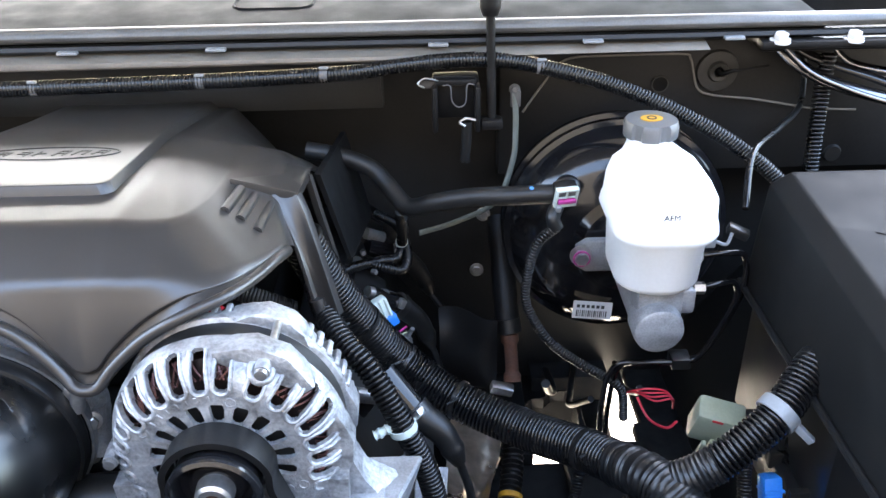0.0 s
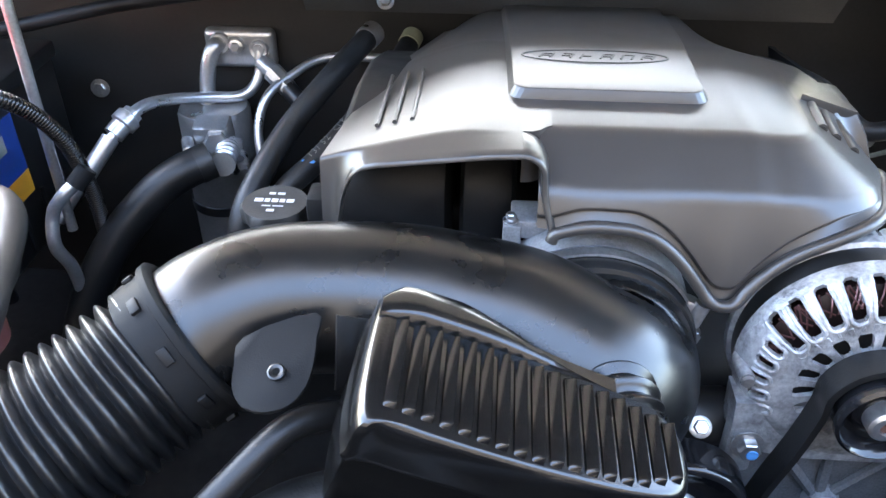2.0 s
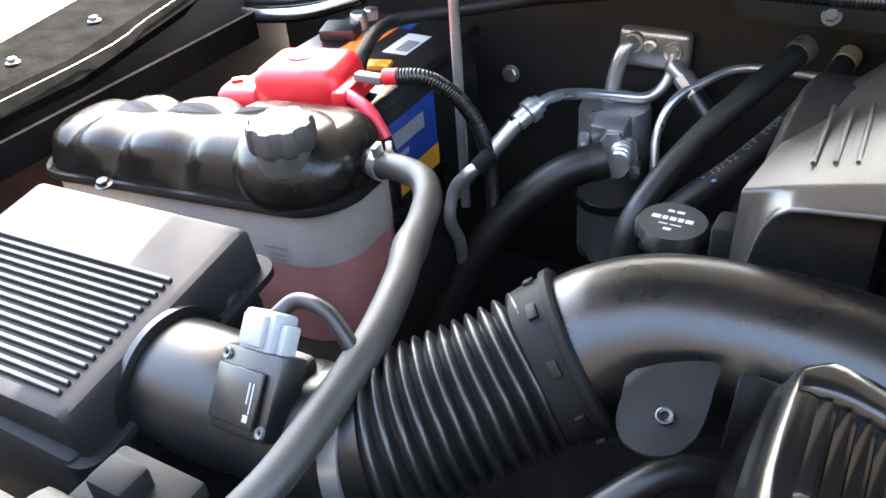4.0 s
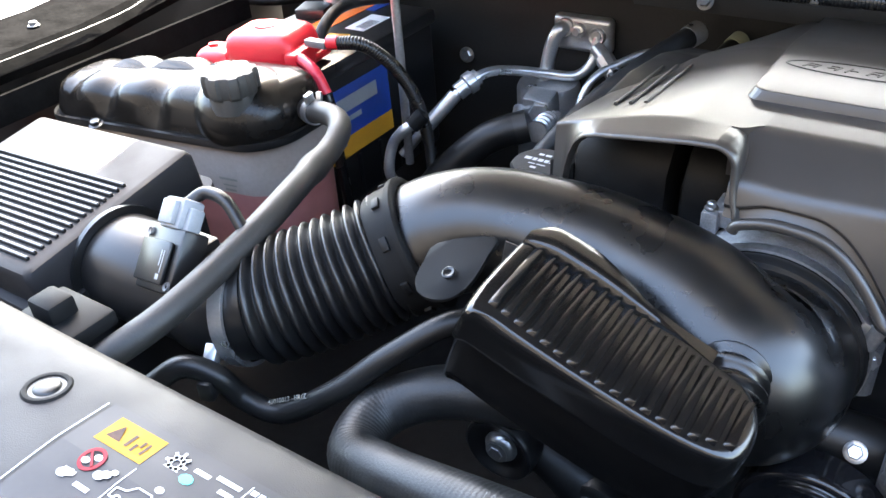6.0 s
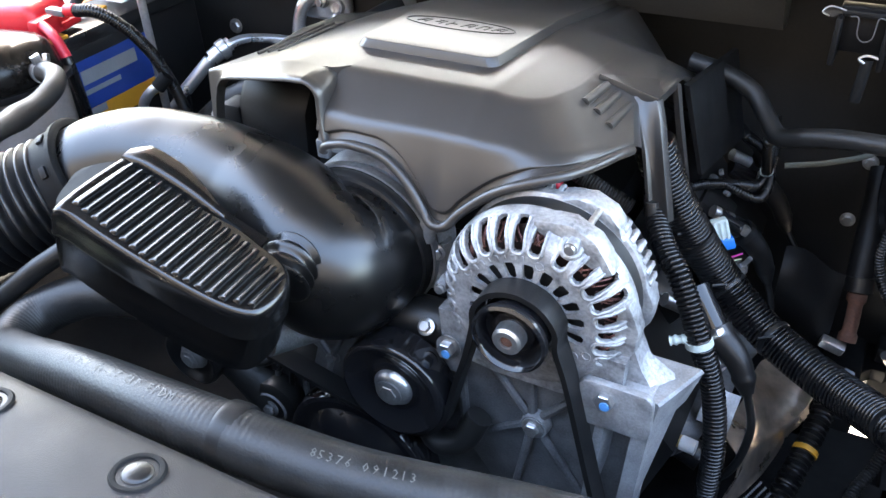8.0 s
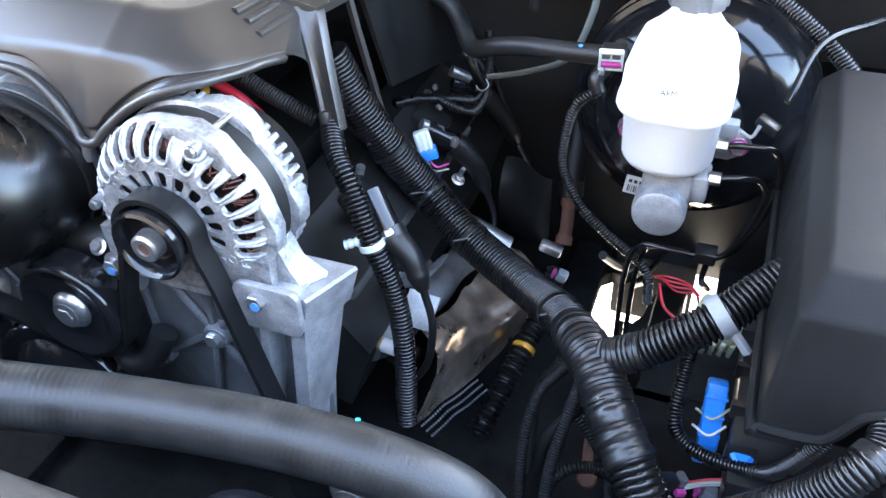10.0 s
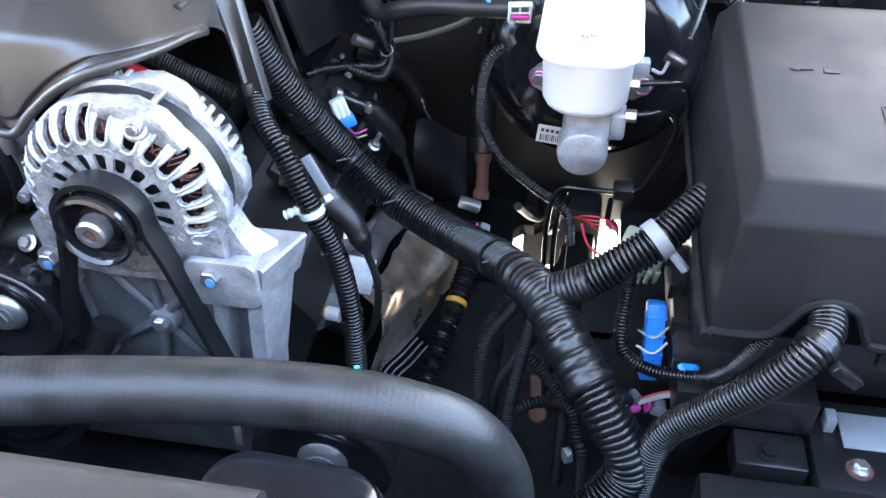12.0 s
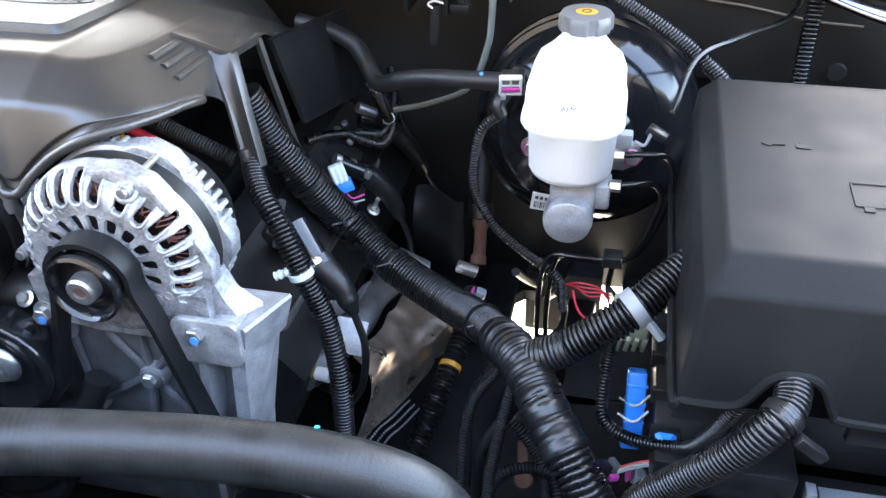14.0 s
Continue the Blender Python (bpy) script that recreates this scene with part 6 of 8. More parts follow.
# bulkhead connectors under the box
plug = thing("bulkhead_plug", "pale green connector block with a red locking tab", "connector", (0.447, 0.26, 0.80))
part("shell", rbox((0.050, 0.030, 0.050), pose(0.452, 0.262, 0.820, 20, 10, -15), 0.005), CREAM, plug)
part("red_tab", rbox((0.012, 0.004, 0.012), pose(0.446, 0.245, 0.832, 20, 10, -15), 0.001), RED, plug, "red locking tab")
for k in range(5):
    part("rib", rbox((0.005, 0.006, 0.026), pose(0.434 + 0.009 * k, 0.246 + 0.001 * k, 0.798, 20, 10, -15), 0.001), CREAM, plug)
bluep = thing("blue_connector", "bright blue plastic connector wrapped by wires", "connector", (0.46, 0.135, 0.78))
part("bar", rbox((0.018, 0.018, 0.066), pose(0.461, 0.130, 0.828, -24, 0, 4), 0.003), BLUECLIP, bluep)
part("foot", rbox((0.018, 0.014, 0.014), pose(0.460, 0.112, 0.794, -24, 0, 4), 0.003), BLUECLIP, bluep)
for k in range(3):
    part("groove", rbox((0.0195, 0.0195, 0.003), pose(0.461, 0.1225 + 0.0075 * k, 0.812 + 0.017 * k, -24, 0, 4), 0.001), BLUECLIP, bluep)
part("wire", sweep([(0.446, 0.13, 0.831), (0.461, 0.119, 0.834), (0.474, 0.13, 0.84)], 0.0012, seg=6), CREAM, bluep)
part("wire", sweep([(0.446, 0.122, 0.818), (0.461, 0.112, 0.820), (0.474, 0.122, 0.826)], 0.0012, seg=6), PAPER, bluep)
tagged(part("blue_nut", hexagon(0.010, 0.012, axis((0.488, 0.078, 0.838), (0, -0.3, 1)), 0.003), BLUECLIP), "bright blue plastic nut", "nut")
tray = thing("connector_tray", "black ribbed plastic tray below the fuse box", "tray", (0.51, 0.15, 0.78))
part("tray", box_at(0.478, 0.60, 0.05, 0.26, 0.80, 0.84, 0.004), BLACK, tray)
for k in range(4):
    part("rib", box_at(0.474, 0.50, 0.075 + 0.05 * k, 0.082 + 0.05 * k, 0.835, 0.852, 0.001), BLACK, tray)

tagged(part("battery_tray", box_at(0.50, 0.85, -0.24, 0.0, 0.66, 0.80, 0.006), BLACK), "black plastic tray in front of the fuse box", "tray")

# a white-labelled box low in front of the fuse box
lowbox = thing("labelled_box", "black box with a silver-white label low before the fuse box", "box", (0.66, 0.05, 0.78))
part("body", box_at(0.60, 0.80, -0.02, 0.10, 0.76, 0.798, 0.004), BLACK, lowbox)
part("label", box_at(0.628, 0.70, 0.045, 0.085, 0.798, 0.7995, 0.0005), GREYPLUG, lowbox, "silver-white label")
part("clip", box_at(0.612, 0.622, 0.06, 0.075, 0.797, 0.815, 0.002), GREYPLUG, lowbox)
# leads in the dark below the harness, their shade put into matte black
for pts, r in (([(0.350, 0.10, 0.88), (0.335, 0.08, 0.80), (0.33, 0.06, 0.74), (0.34, 0.03, 0.66), (0.35, 0.0, 0.59)], 0.0055), ([(0.33, 0.13, 0.85), (0.30, 0.13, 0.79), (0.295, 0.10, 0.72), (0.31, 0.06, 0.59)], 0.005), ([(0.38, 0.14, 0.86), (0.385, 0.17, 0.81), (0.37, 0.19, 0.74), (0.35, 0.20, 0.59)], 0.0055)):
    loom("thin corrugated loom in the dark below the main harness", pts, r, 0.0034, deep=0.0008, seg=10, material=MATTE)
pipe("drain_hose", "dull dark rubber drain hose below the main harness", [(0.352, 0.128, 0.825), (0.345, 0.133, 0.80), (0.332, 0.129, 0.775), (0.318, 0.123, 0.75), (0.310, 0.119, 0.72), (0.307, 0.115, 0.60)], 0.0062, HOSE, "hose")
# these low looms are coloured darker for the shade they hang in
for pts in ([(0.330, 0.136, 0.785), (0.352, 0.126, 0.77), (0.366, 0.12, 0.755), (0.378, 0.112, 0.738), (0.384, 0.11, 0.70), (0.384, 0.11, 0.60)], [(0.328, 0.06, 0.60), (0.326, 0.072, 0.68), (0.324, 0.09, 0.70), (0.331, 0.097, 0.72), (0.345, 0.101, 0.735), (0.367, 0.109, 0.735), (0.390, 0.102, 0.735), (0.400, 0.082, 0.715), (0.406, 0.073, 0.70), (0.412, 0.07, 0.60)], [(0.310, 0.26, 0.76), (0.302, 0.241, 0.74), (0.291, 0.217, 0.73), (0.286, 0.198, 0.72), (0.284, 0.189, 0.70), (0.284, 0.185, 0.60)]):
    loom("thin corrugated loom looping low below the harness", pts, 0.0056, 0.0036, deep=0.0009, seg=12, material=MATTE)
stain = thing("rusty_tab", "small rusty brown steel tab low beside the frame", "tab", (0.353, 0.15, 0.66))
part("tab", rbox((0.012, 0.006, 0.052), pose(0.354, 0.150, 0.690, -50, 0, 10), 0.002), RUST, stain)
part("washer", lathe([(0.0, 0.003), (0.009, 0.003), (0.011, 0.0)], axis((0.357, 0.137, 0.680), (0, -0.6, 0.8)), 18), RUST, stain)
lowclip = thing("hose_clip", "pale grey plastic clip low beside the harness", "clip", (0.391, 0.057, 0.71))
part("body", rbox((0.010, 0.010, 0.014), pose(0.391, 0.057, 0.720, -20, 0, 25), 0.002), CAPGREY, lowclip)
part("tongue", rbox((0.004, 0.012, 0.004), pose(0.391, 0.054, 0.729, -20, 0, 25), 0.001), GREYPLUG, lowclip)
pgrey = thing("sensor_connector", "black connector with grey end and purple lock below the harness", "connector", (0.43, 0.06, 0.80))
part("body", rbox((0.030, 0.013, 0.012), pose(0.430, 0.060, 0.806, 0, 20, 35), 0.002), BLACK, pgrey)
part("grey_end", rbox((0.007, 0.012, 0.010), pose(0.446, 0.071, 0.802, 0, 20, 35), 0.0015), CAPGREY, pgrey)
part("lock", rbox((0.010, 0.005, 0.006), pose(0.447, 0.058, 0.800, 0, 20, 35), 0.001), MAGENTA, pgrey)
for k, c in enumerate((REDWIRE, CREAM, GREYPLUG)):
    part("wire", sweep([(0.450, 0.070 - 0.003 * k, 0.800), (0.465, 0.078 - 0.003 * k, 0.801), (0.480, 0.080 - 0.003 * k, 0.806)], 0.0012, seg=6), c, pgrey)

clampb = thing("hold_down_block", "black plastic hold-down block with a bolt before the fuse box", "bracket", (0.562, 0.027, 0.78))
part("block", box_at(0.533, 0.595, 0.012, 0.052, 0.77, 0.80, 0.004), BLACK, clampb)
bolt((0.562, 0.027, 0.80), (0, 0, 1), 0.007, clampb, LID)
stud = thing("terminal_stud", "rusty steel stud nut on a black tray", "stud", (0.637, 0.023, 0.78))
part("washer", lathe([(0.0, 0.002), (0.011, 0.002), (0.0115, 0.0)], Matrix.Translation((0.637, 0.023, 0.798)), 20), RUST, stud)
bolt((0.637, 0.023, 0.80), (0, 0, 1), 0.006, stud)


# ---- left-hand side: tank, battery, air box, air-conditioning ----
tank = thing("coolant_tank", "smoked plastic coolant expansion tank with pink coolant below the seam", "coolant tank", (-0.93, 0.18, 0.84))
def dense(lp, n=3):
    out = []
    for a, b in zip(lp, lp[1:] + lp[:1]):
        for j in range(n):
            out.append(tuple(Vector(a).lerp(Vector(b), j / n)))
    return out
def tank_ring(w, d, r, z, wave=0.0, cx=-0.965, cy=0.166):
    base = dense(rounded_line(w, d, r), 1)
    out = []
    for x, y in base:
        g = max(math.exp(-((x - c) / 0.017) ** 2) for c in (-0.150, -0.072, 0.022))
        k = 1 - wave * g
        up = max(0.0, (z - 1.008) / 0.05)
        out.append((cx + x, cy + y * k + 0.06 * x, z + 0.06 * x - up * (0.045 * wave * g + 0.05 * max(0.0, 0.02 - x))))
    return out
def rounded_line(w, d, r):
    """A rounded rectangle with many points on its long sides."""
    p = rounded(w, d, r, 8)
    out = []
    for k, (a, b) in enumerate(zip(p, p[1:] + p[:1])):
        n = 30 if k % 9 == 8 else 1
        for j in range(n):
            out.append((a[0] + (b[0] - a[0]) * j / n, a[1] + (b[1] - a[1]) * j / n))
    return out
W, D = 0.41, 0.140
part("upper_half", loft([tank_ring(W, D, 0.06, 1.004), tank_ring(W + 0.001, D + 0.002, 0.06, 1.009, 0.05), tank_ring(W - 0.001, D - 0.001, 0.06, 1.018, 0.11), tank_ring(W - 0.005, D - 0.005, 0.06, 1.027, 0.14), tank_ring(W - 0.010, D - 0.010, 0.055, 1.036, 0.16), tank_ring(W - 0.018, D - 0.020, 0.05, 1.046, 0.18), tank_ring(W - 0.034, D - 0.036, 0.045, 1.054, 0.20), tank_ring(W - 0.060, D - 0.062, 0.035, 1.059, 0.22), tank_ring(W - 0.10, D - 0.10, 0.018, 1.062, 0.22)]), TANKTOP, tank, "dark smoked upper half with moulded waves", angle=60)
part("seam", loft([tank_ring(W + 0.010, D + 0.010, 0.055, 0.995), tank_ring(W + 0.012, D + 0.012, 0.056, 0.999), tank_ring(W + 0.010, D + 0.010, 0.055, 1.004)]), BLACK, tank)
part("lower_half", loft([tank_ring(W - 0.006, D - 0.006, 0.05, 0.995), tank_ring(W - 0.007, D - 0.007, 0.05, 0.930)]), CLOUDY, tank, "cloudy lower half")
part("coolant", loft([tank_ring(W - 0.007, D - 0.007, 0.05, 0.930), tank_ring(W - 0.010, D - 0.010, 0.05, 0.83)]), COOLANT, tank, "pink coolant showing through the plastic")
n = 64
TC = Vector((-0.815, 0.124, 1.050))
lp = []
for r0, h in ((0.028, 0.0), (0.028, 0.018), (0.031, 0.020), (0.033, 0.024), (0.033, 0.040), (0.031, 0.0455), (0.016, 0.0475), (0.001, 0.0475)):
    lp.append([TC + Vector(((r0 - (0.0035 if (k // 4) % 2 and r0 > 0.03 else 0)) * math.cos(2 * math.pi * k / n), (r0 - (0.0035 if (k // 4) % 2 and r0 > 0.03 else 0)) * math.sin(2 * math.pi * k / n), h)) for k in range(n)])
part("cap", loft(lp), FLAP, tank, "ribbed grey pressure cap")
part("filler_lobe", lathe([(0.066, -0.052), (0.074, -0.040), (0.075, -0.022), (0.069, -0.006), (0.056, 0.007), (0.040, 0.014), (0.030, 0.017), (0.0, 0.017)], Matrix.Translation((-0.830, 0.156, 1.059)) @ Matrix.Diagonal((0.92, 0.86, 1, 1)), 56), TANKTOP, tank, "rounded smoked lobe under the cap")
part("outlet", sweep([(-0.775, 0.186, 1.033), (-0.74, 0.172, 1.036)], 0.013, seg=16), BLACK, tank)
bars([(0, 0, 0.03, 0.003), (0.004, -0.008, 0.022, 0.002), (0.006, -0.015, 0.018, 0.003)], plane_pose((-0.85, 0.1030, 0.957), (1, 0.06, 0.06), (0, 0, 1)), GREYINK, tank, "level_marks")
bolt((-1.045, 0.082, 0.998), (0, -0.2, 1), 0.007, tank, BLACK)

th = thing("tank_hose", "grey-black rubber bypass hose bending down from the coolant tank", "hose", (-0.65, 0.0, 1.0))
part("hose", sweep([(-0.752, 0.178, 1.035), (-0.715, 0.163, 1.046), (-0.680, 0.146, 1.052), (-0.660, 0.124, 1.050), (-0.648, 0.092, 1.046), (-0.632, 0.045, 1.049), (-0.612, 0.000, 1.056), (-0.596, -0.06, 1.055), (-0.594, -0.12, 1.045), (-0.596, -0.18, 1.035), (-0.615, -0.235, 1.020), (-0.65, -0.29, 0.99)], lambda s, u: 0.0128 + 0.0022 * math.exp(-((s - 0.185) / 0.02) ** 2), seg=20, n=10), HOSE2, th)
part("spring_clamp", lathe([(0.0128, 0.0), (0.0148, 0.0), (0.0148, 0.012), (0.0128, 0.012)], axis((-0.748, 0.176, 1.036), (1, -0.4, 0.2)), 24), STEEL, th, "steel spring clamp")
part("clamp_ear", rbox((0.006, 0.012, 0.012), pose(-0.742, 0.170, 1.056, 10, 0, 0), 0.001), STEEL, th)
part("clamp_ear", rbox((0.006, 0.010, 0.010), pose(-0.735, 0.18, 1.056, -20, 0, 30), 0.001), STEEL, th)

battery = thing("car_battery", "black car battery with blue and yellow side label", "battery", (-0.93, 0.42, 0.80))
part("case", box_at(-1.035, -0.845, 0.275, 0.565, 0.80, 1.005, 0.008), BLACK, battery)
part("lid", box_at(-1.040, -0.840, 0.270, 0.570, 1.003, 1.026, 0.006), BLACK, battery)
part("side_label", box_at(-0.8445, -0.8437, 0.285, 0.44, 0.88, 0.985, 0), BLUE, battery, "blue side label")
part("yellow_band", box_at(-0.8436, -0.8430, 0.285, 0.44, 0.88, 0.910, 0), YELLOW, battery, "yellow label band")
bars([(0.0, 0.0, 0.11, 0.022), (0.0, -0.016, 0.07, 0.008), (0.0, -0.05, 0.03, 0.012)], plane_pose((-0.8428, 0.30, 0.948), (0, 1, 0), (0, 0, 1)), GREYPLUG, battery, "label_print", 0.0004)
part("orange_label", box_at(-0.975, -0.940, 0.39, 0.565, 1.0262, 1.0270, 0), ORANGE, battery, "orange top label")
part("blue_strip", box_at(-0.939, -0.921, 0.52, 0.565, 1.0262, 1.0270, 0), BLUE, battery)
part("white_sticker", box_at(-0.915, -0.880, 0.440, 0.505, 1.0262, 1.0272, 0), PAPER, battery)
bars([(0.004 * k, 0, 0.002, 0.02) for k in range(9)], plane_pose((-0.882, 0.448, 1.0274), (0, 1, 0), (-1, 0, 0)), INK, battery, "barcode", 0.0003)
part("clamp", rbox((0.05, 0.045, 0.016), pose(-1.0, 0.47, 1.034, 0, 0, 20), 0.004), DARK, battery, "dusty terminal clamp")
part("clamp_nut", hexagon(0.011, 0.016, axis((-0.989, 0.528, 1.03), (0, 0, 1)), 0.002), STEEL, battery)
part("yellow_tab", rbox((0.034, 0.022, 0.008), pose(-0.892, 0.395, 1.030, 0, 0, 15), 0.003), YELLOW, battery, "yellow tab")
part("terminal", lathe([(0.012, 0), (0.012, 0.02), (0.010, 0.024), (0, 0.024)], Matrix.Translation((-0.99, 0.50, 1.026)), 16), STEEL, battery)
for k in range(5):
    part("case_rib", box_at(-0.8445, -0.8405, 0.30 + 0.05 * k, 0.306 + 0.05 * k, 0.81, 0.875, 0.001), BLACK, battery)
red = thing("terminal_cover", "red plastic battery terminal cover", "terminal cover", (-0.93, 0.28, 1.02))
part("main_cap", rbox((0.118, 0.088, 0.052), pose(-0.908, 0.284, 1.056, 0, -3, 10), 0.017, 4, 0.88), RED, red)
part("main_skirt", rbox((0.124, 0.094, 0.012), pose(-0.908, 0.284, 1.036, 0, -3, 10), 0.004, 2), RED, red)
part("end_cap", rbox((0.062, 0.058, 0.054), pose(-0.978, 0.252, 1.029, 0, -3, 10), 0.014, 3, 0.88), RED, red)
part("end_mark", rbox((0.014, 0.010, 0.003), pose(-0.985, 0.250, 1.058, 0, -3, 35), 0.001), RED, red)
part("side_lip", rbox((0.020, 0.05, 0.030), pose(-0.848, 0.272, 1.050, 0, 0, 10), 0.006), RED, red)
part("raised_disc", lathe([(0.018, 0), (0.017, 0.002), (0.012, 0.001), (0, 0.001)], Matrix.Translation((-0.915, 0.288, 1.0818)), 24), RED, red)
part("yellow_ring", box_at(-0.93, -0.842, 0.232, 0.30, 1.024, 1.030, 0.002), YELLOW, red, "yellow washer plate")
rc = thing("red_battery_cable", "red battery cable with a taped end", "cable", (-0.80, 0.25, 1.03))
part("cable", sweep([(-0.845, 0.262, 1.057), (-0.822, 0.256, 1.054), (-0.803, 0.250, 1.046), (-0.786, 0.246, 1.022)], 0.0075, seg=14, n=6), REDWIRE, rc)
part("boot", sweep([(-0.787, 0.246, 1.024), (-0.782, 0.245, 1.0), (-0.785, 0.25, 0.93), (-0.79, 0.26, 0.85)], 0.0075, seg=12), LOOM, rc)
bcab = loom("black corrugated battery cable sleeve", [(-0.786, 0.280, 1.078), (-0.762, 0.290, 1.077), (-0.745, 0.305, 1.062), (-0.732, 0.325, 1.033), (-0.727, 0.350, 0.985), (-0.736, 0.385, 0.90), (-0.745, 0.40, 0.82)], 0.0085, 0.0036, deep=0.0005, name="battery_cable")
part("red_band", sweep([(-0.800, 0.278, 1.077), (-0.784, 0.280, 1.079)], 0.0088, seg=14), RED, bcab, "red band")
part("lug", rbox((0.035, 0.014, 0.010), pose(-0.818, 0.276, 1.074, 0, 0, 0), 0.003), CAPGREY, bcab)
pipe("battery_cable", "black cable arching over the battery", [(-0.895, 0.355, 1.028), (-0.895, 0.372, 1.052), (-0.902, 0.415, 1.064), (-0.898, 0.457, 1.064), (-0.866, 0.481, 1.066), (-0.82, 0.498, 1.072), (-0.72, 0.525, 1.088), (-0.58, 0.54, 1.105), (-0.42, 0.55, 1.12)], 0.0085, MATTE, "cable")
pipe("prop_rod", "bright steel hood prop rod standing beside the battery", [(-0.775, 0.385, 0.86), (-0.775, 0.388, 1.05), (-0.775, 0.392, 1.3), (-0.775, 0.40, 1.58)], 0.0062, STEEL, "rod", n=3)

# air box and mass-air-flow tube
abox = thing("air_box", "black plastic air filter box with a ribbed lid and white label", "air box", (-0.92, -0.1, 0.85))
AM = plane_pose((-0.905, -0.090, 1.034), (0.268, 0.003, 0.012), (-0.02, 0.215, 0.030))
lid = loft([[AM @ Vector((x, y, h)) for x, y in rounded(w, d, 0.007, 5)] for w, d, h in ((0.268, 0.212, -0.045), (0.270, 0.214, -0.008), (0.264, 0.208, -0.002), (0.254, 0.198, 0.0))])
part("lid", lid, ABOX, abox)
part("lid_flange", loft([[AM @ Vector((x, y, h)) for x, y in rounded(0.290, 0.234, 0.02, 5)] for h in (-0.052, -0.045)]), ABOX, abox)
part("lower_box", box_at(-1.03, -0.775, -0.20, 0.02, 0.80, 0.985, 0.01), ABOX, abox)
for k in range(15):
    rb = box_at(-0.115, 0.115, -0.090 + 0.0085 * k, -0.0857 + 0.0085 * k, -0.002, 0.0036, 0.001, 1)
    rb.transform(AM)
    part("rib", rb, BLACK, abox)
lb = box_at(-0.065, 0.055, 0.040, 0.080, 0.0, 0.0006, 0)
lb.transform(AM)
part("label", lb, PAPER, abox, "white barcode label")
bars([(0.003 * k, 0, 0.0016, 0.026) for k in range(9)] + [(0.034, 0.02, 0.02, 0.004), (0.06, 0.02, 0.012, 0.004)], AM @ Matrix.Translation((-0.058, 0.047, 0.0009)), GREYINK, abox, "barcode")
part("side_knob", lathe([(0, 0.004), (0.010, 0.003), (0.012, 0)], axis((-0.769, -0.02, 1.0), (1, 0, 0)), 20), ABOX, abox)
maf = thing("air_flow_tube", "black air flow meter tube", "tube", (-0.70, -0.1, 0.93))
part("tube", lathe([(0.048, 0.0), (0.052, 0.002), (0.052, 0.07), (0.049, 0.074), (0.049, 0.13), (0.045, 0.13)], axis((-0.765, -0.098, 0.982), (1, 0, 0.03)), 44), BLACK, maf)
part("flange", lathe([(0.045, 0.0), (0.060, 0.0), (0.060, 0.006), (0.045, 0.006)], axis((-0.770, -0.098, 0.982), (1, 0, 0.03)), 44), BLACK, maf)
sens = thing("air_flow_sensor", "black air flow sensor with a light grey plug", "sensor", (-0.685, -0.1, 1.03))
SM = plane_pose((-0.6545, -0.125, 1.040), (0.95, -0.10, 0.20), (0.12, 0.62, 0.75))
part("body", rbox((0.058, 0.058, 0.026), SM @ Matrix.Translation((0, 0, -0.008)), 0.003), BLACK, sens)
part("foot", rbox((0.050, 0.040, 0.050), pose(-0.655, -0.100, 1.020), 0.004), BLACK, sens)
part("plate", rbox((0.046, 0.038, 0.004), SM @ Matrix.Translation((-0.002, -0.003, 0.0085)), 0.0015), BLACK, sens)
for u, v in ((-0.024, 0.022), (0.025, -0.022)):
    part("screw", lathe([(0.0015, 0.001), (0.002, 0.0015), (0.0038, 0.002), (0.0045, 0.0)], SM @ Matrix.Translation((u, v, 0.005)), 16), CAPGREY, sens)
bars([(0.011, -0.006, 0.0016, 0.014), (0.015, -0.012, 0.0014, 0.020), (0.011, -0.018, 0.005, 0.005)], SM, GREYPLUG, sens, "print", 0.0108)
pl = part("plug", rbox((0.032, 0.028, 0.022), SM @ Matrix.Translation((0.002, 0.042, -0.004)), 0.003), GREYPLUG, sens, "light grey plug")
part("plug_ridge", rbox((0.022, 0.022, 0.008), SM @ Matrix.Translation((0.002, 0.042, 0.008)), 0.002), GREYPLUG, pl)
part("plug_side", rbox((0.008, 0.022, 0.014), SM @ Matrix.Translation((0.020, 0.038, -0.006)), 0.002), GREYPLUG, pl)
part("lead", sweep([SM @ Vector((0.002, 0.052, -0.006)), SM @ Vector((0.012, 0.066, -0.014)), SM @ Vector((0.035, 0.062, -0.022)), SM @ Vector((0.055, 0.04, -0.035)), SM @ Vector((0.07, 0.02, -0.05))], 0.006, seg=10, n=6), TAPE, sens)
oh = pipe("coolant_hose", "thin black coolant hose with printed lettering", [(-0.64, -0.24, 0.955), (-0.609, -0.205, 0.973), (-0.585, -0.182, 0.990), (-0.558, -0.170, 0.982), (-0.545, -0.16, 0.955), (-0.51, -0.15, 0.947), (-0.461, -0.13, 0.980), (-0.425, -0.10, 1.010), (-0.385, -0.06, 1.03), (-0.34, -0.03, 1.01)], 0.0098, RUBBER, "hose", seg=18)
letters("41010013 -10UZ", 0.006, plane_pose((-0.520, -0.1565, 0.9565), (0.08, 0.022, 0.036), (0, 0.7, 0.7)), GREYINK, oh, thick=0.0003)
tagged(part("hose_clip", rbox((0.014, 0.020, 0.02), pose(-0.563, -0.176, 0.974, 0, 0, 20), 0.003), BLACK), "black plastic clip holding the coolant hose", "clip")
sbk = thing("shroud_bracket", "pale plastic bracket behind the radiator shroud", "bracket", (-0.58, -0.21, 0.93))
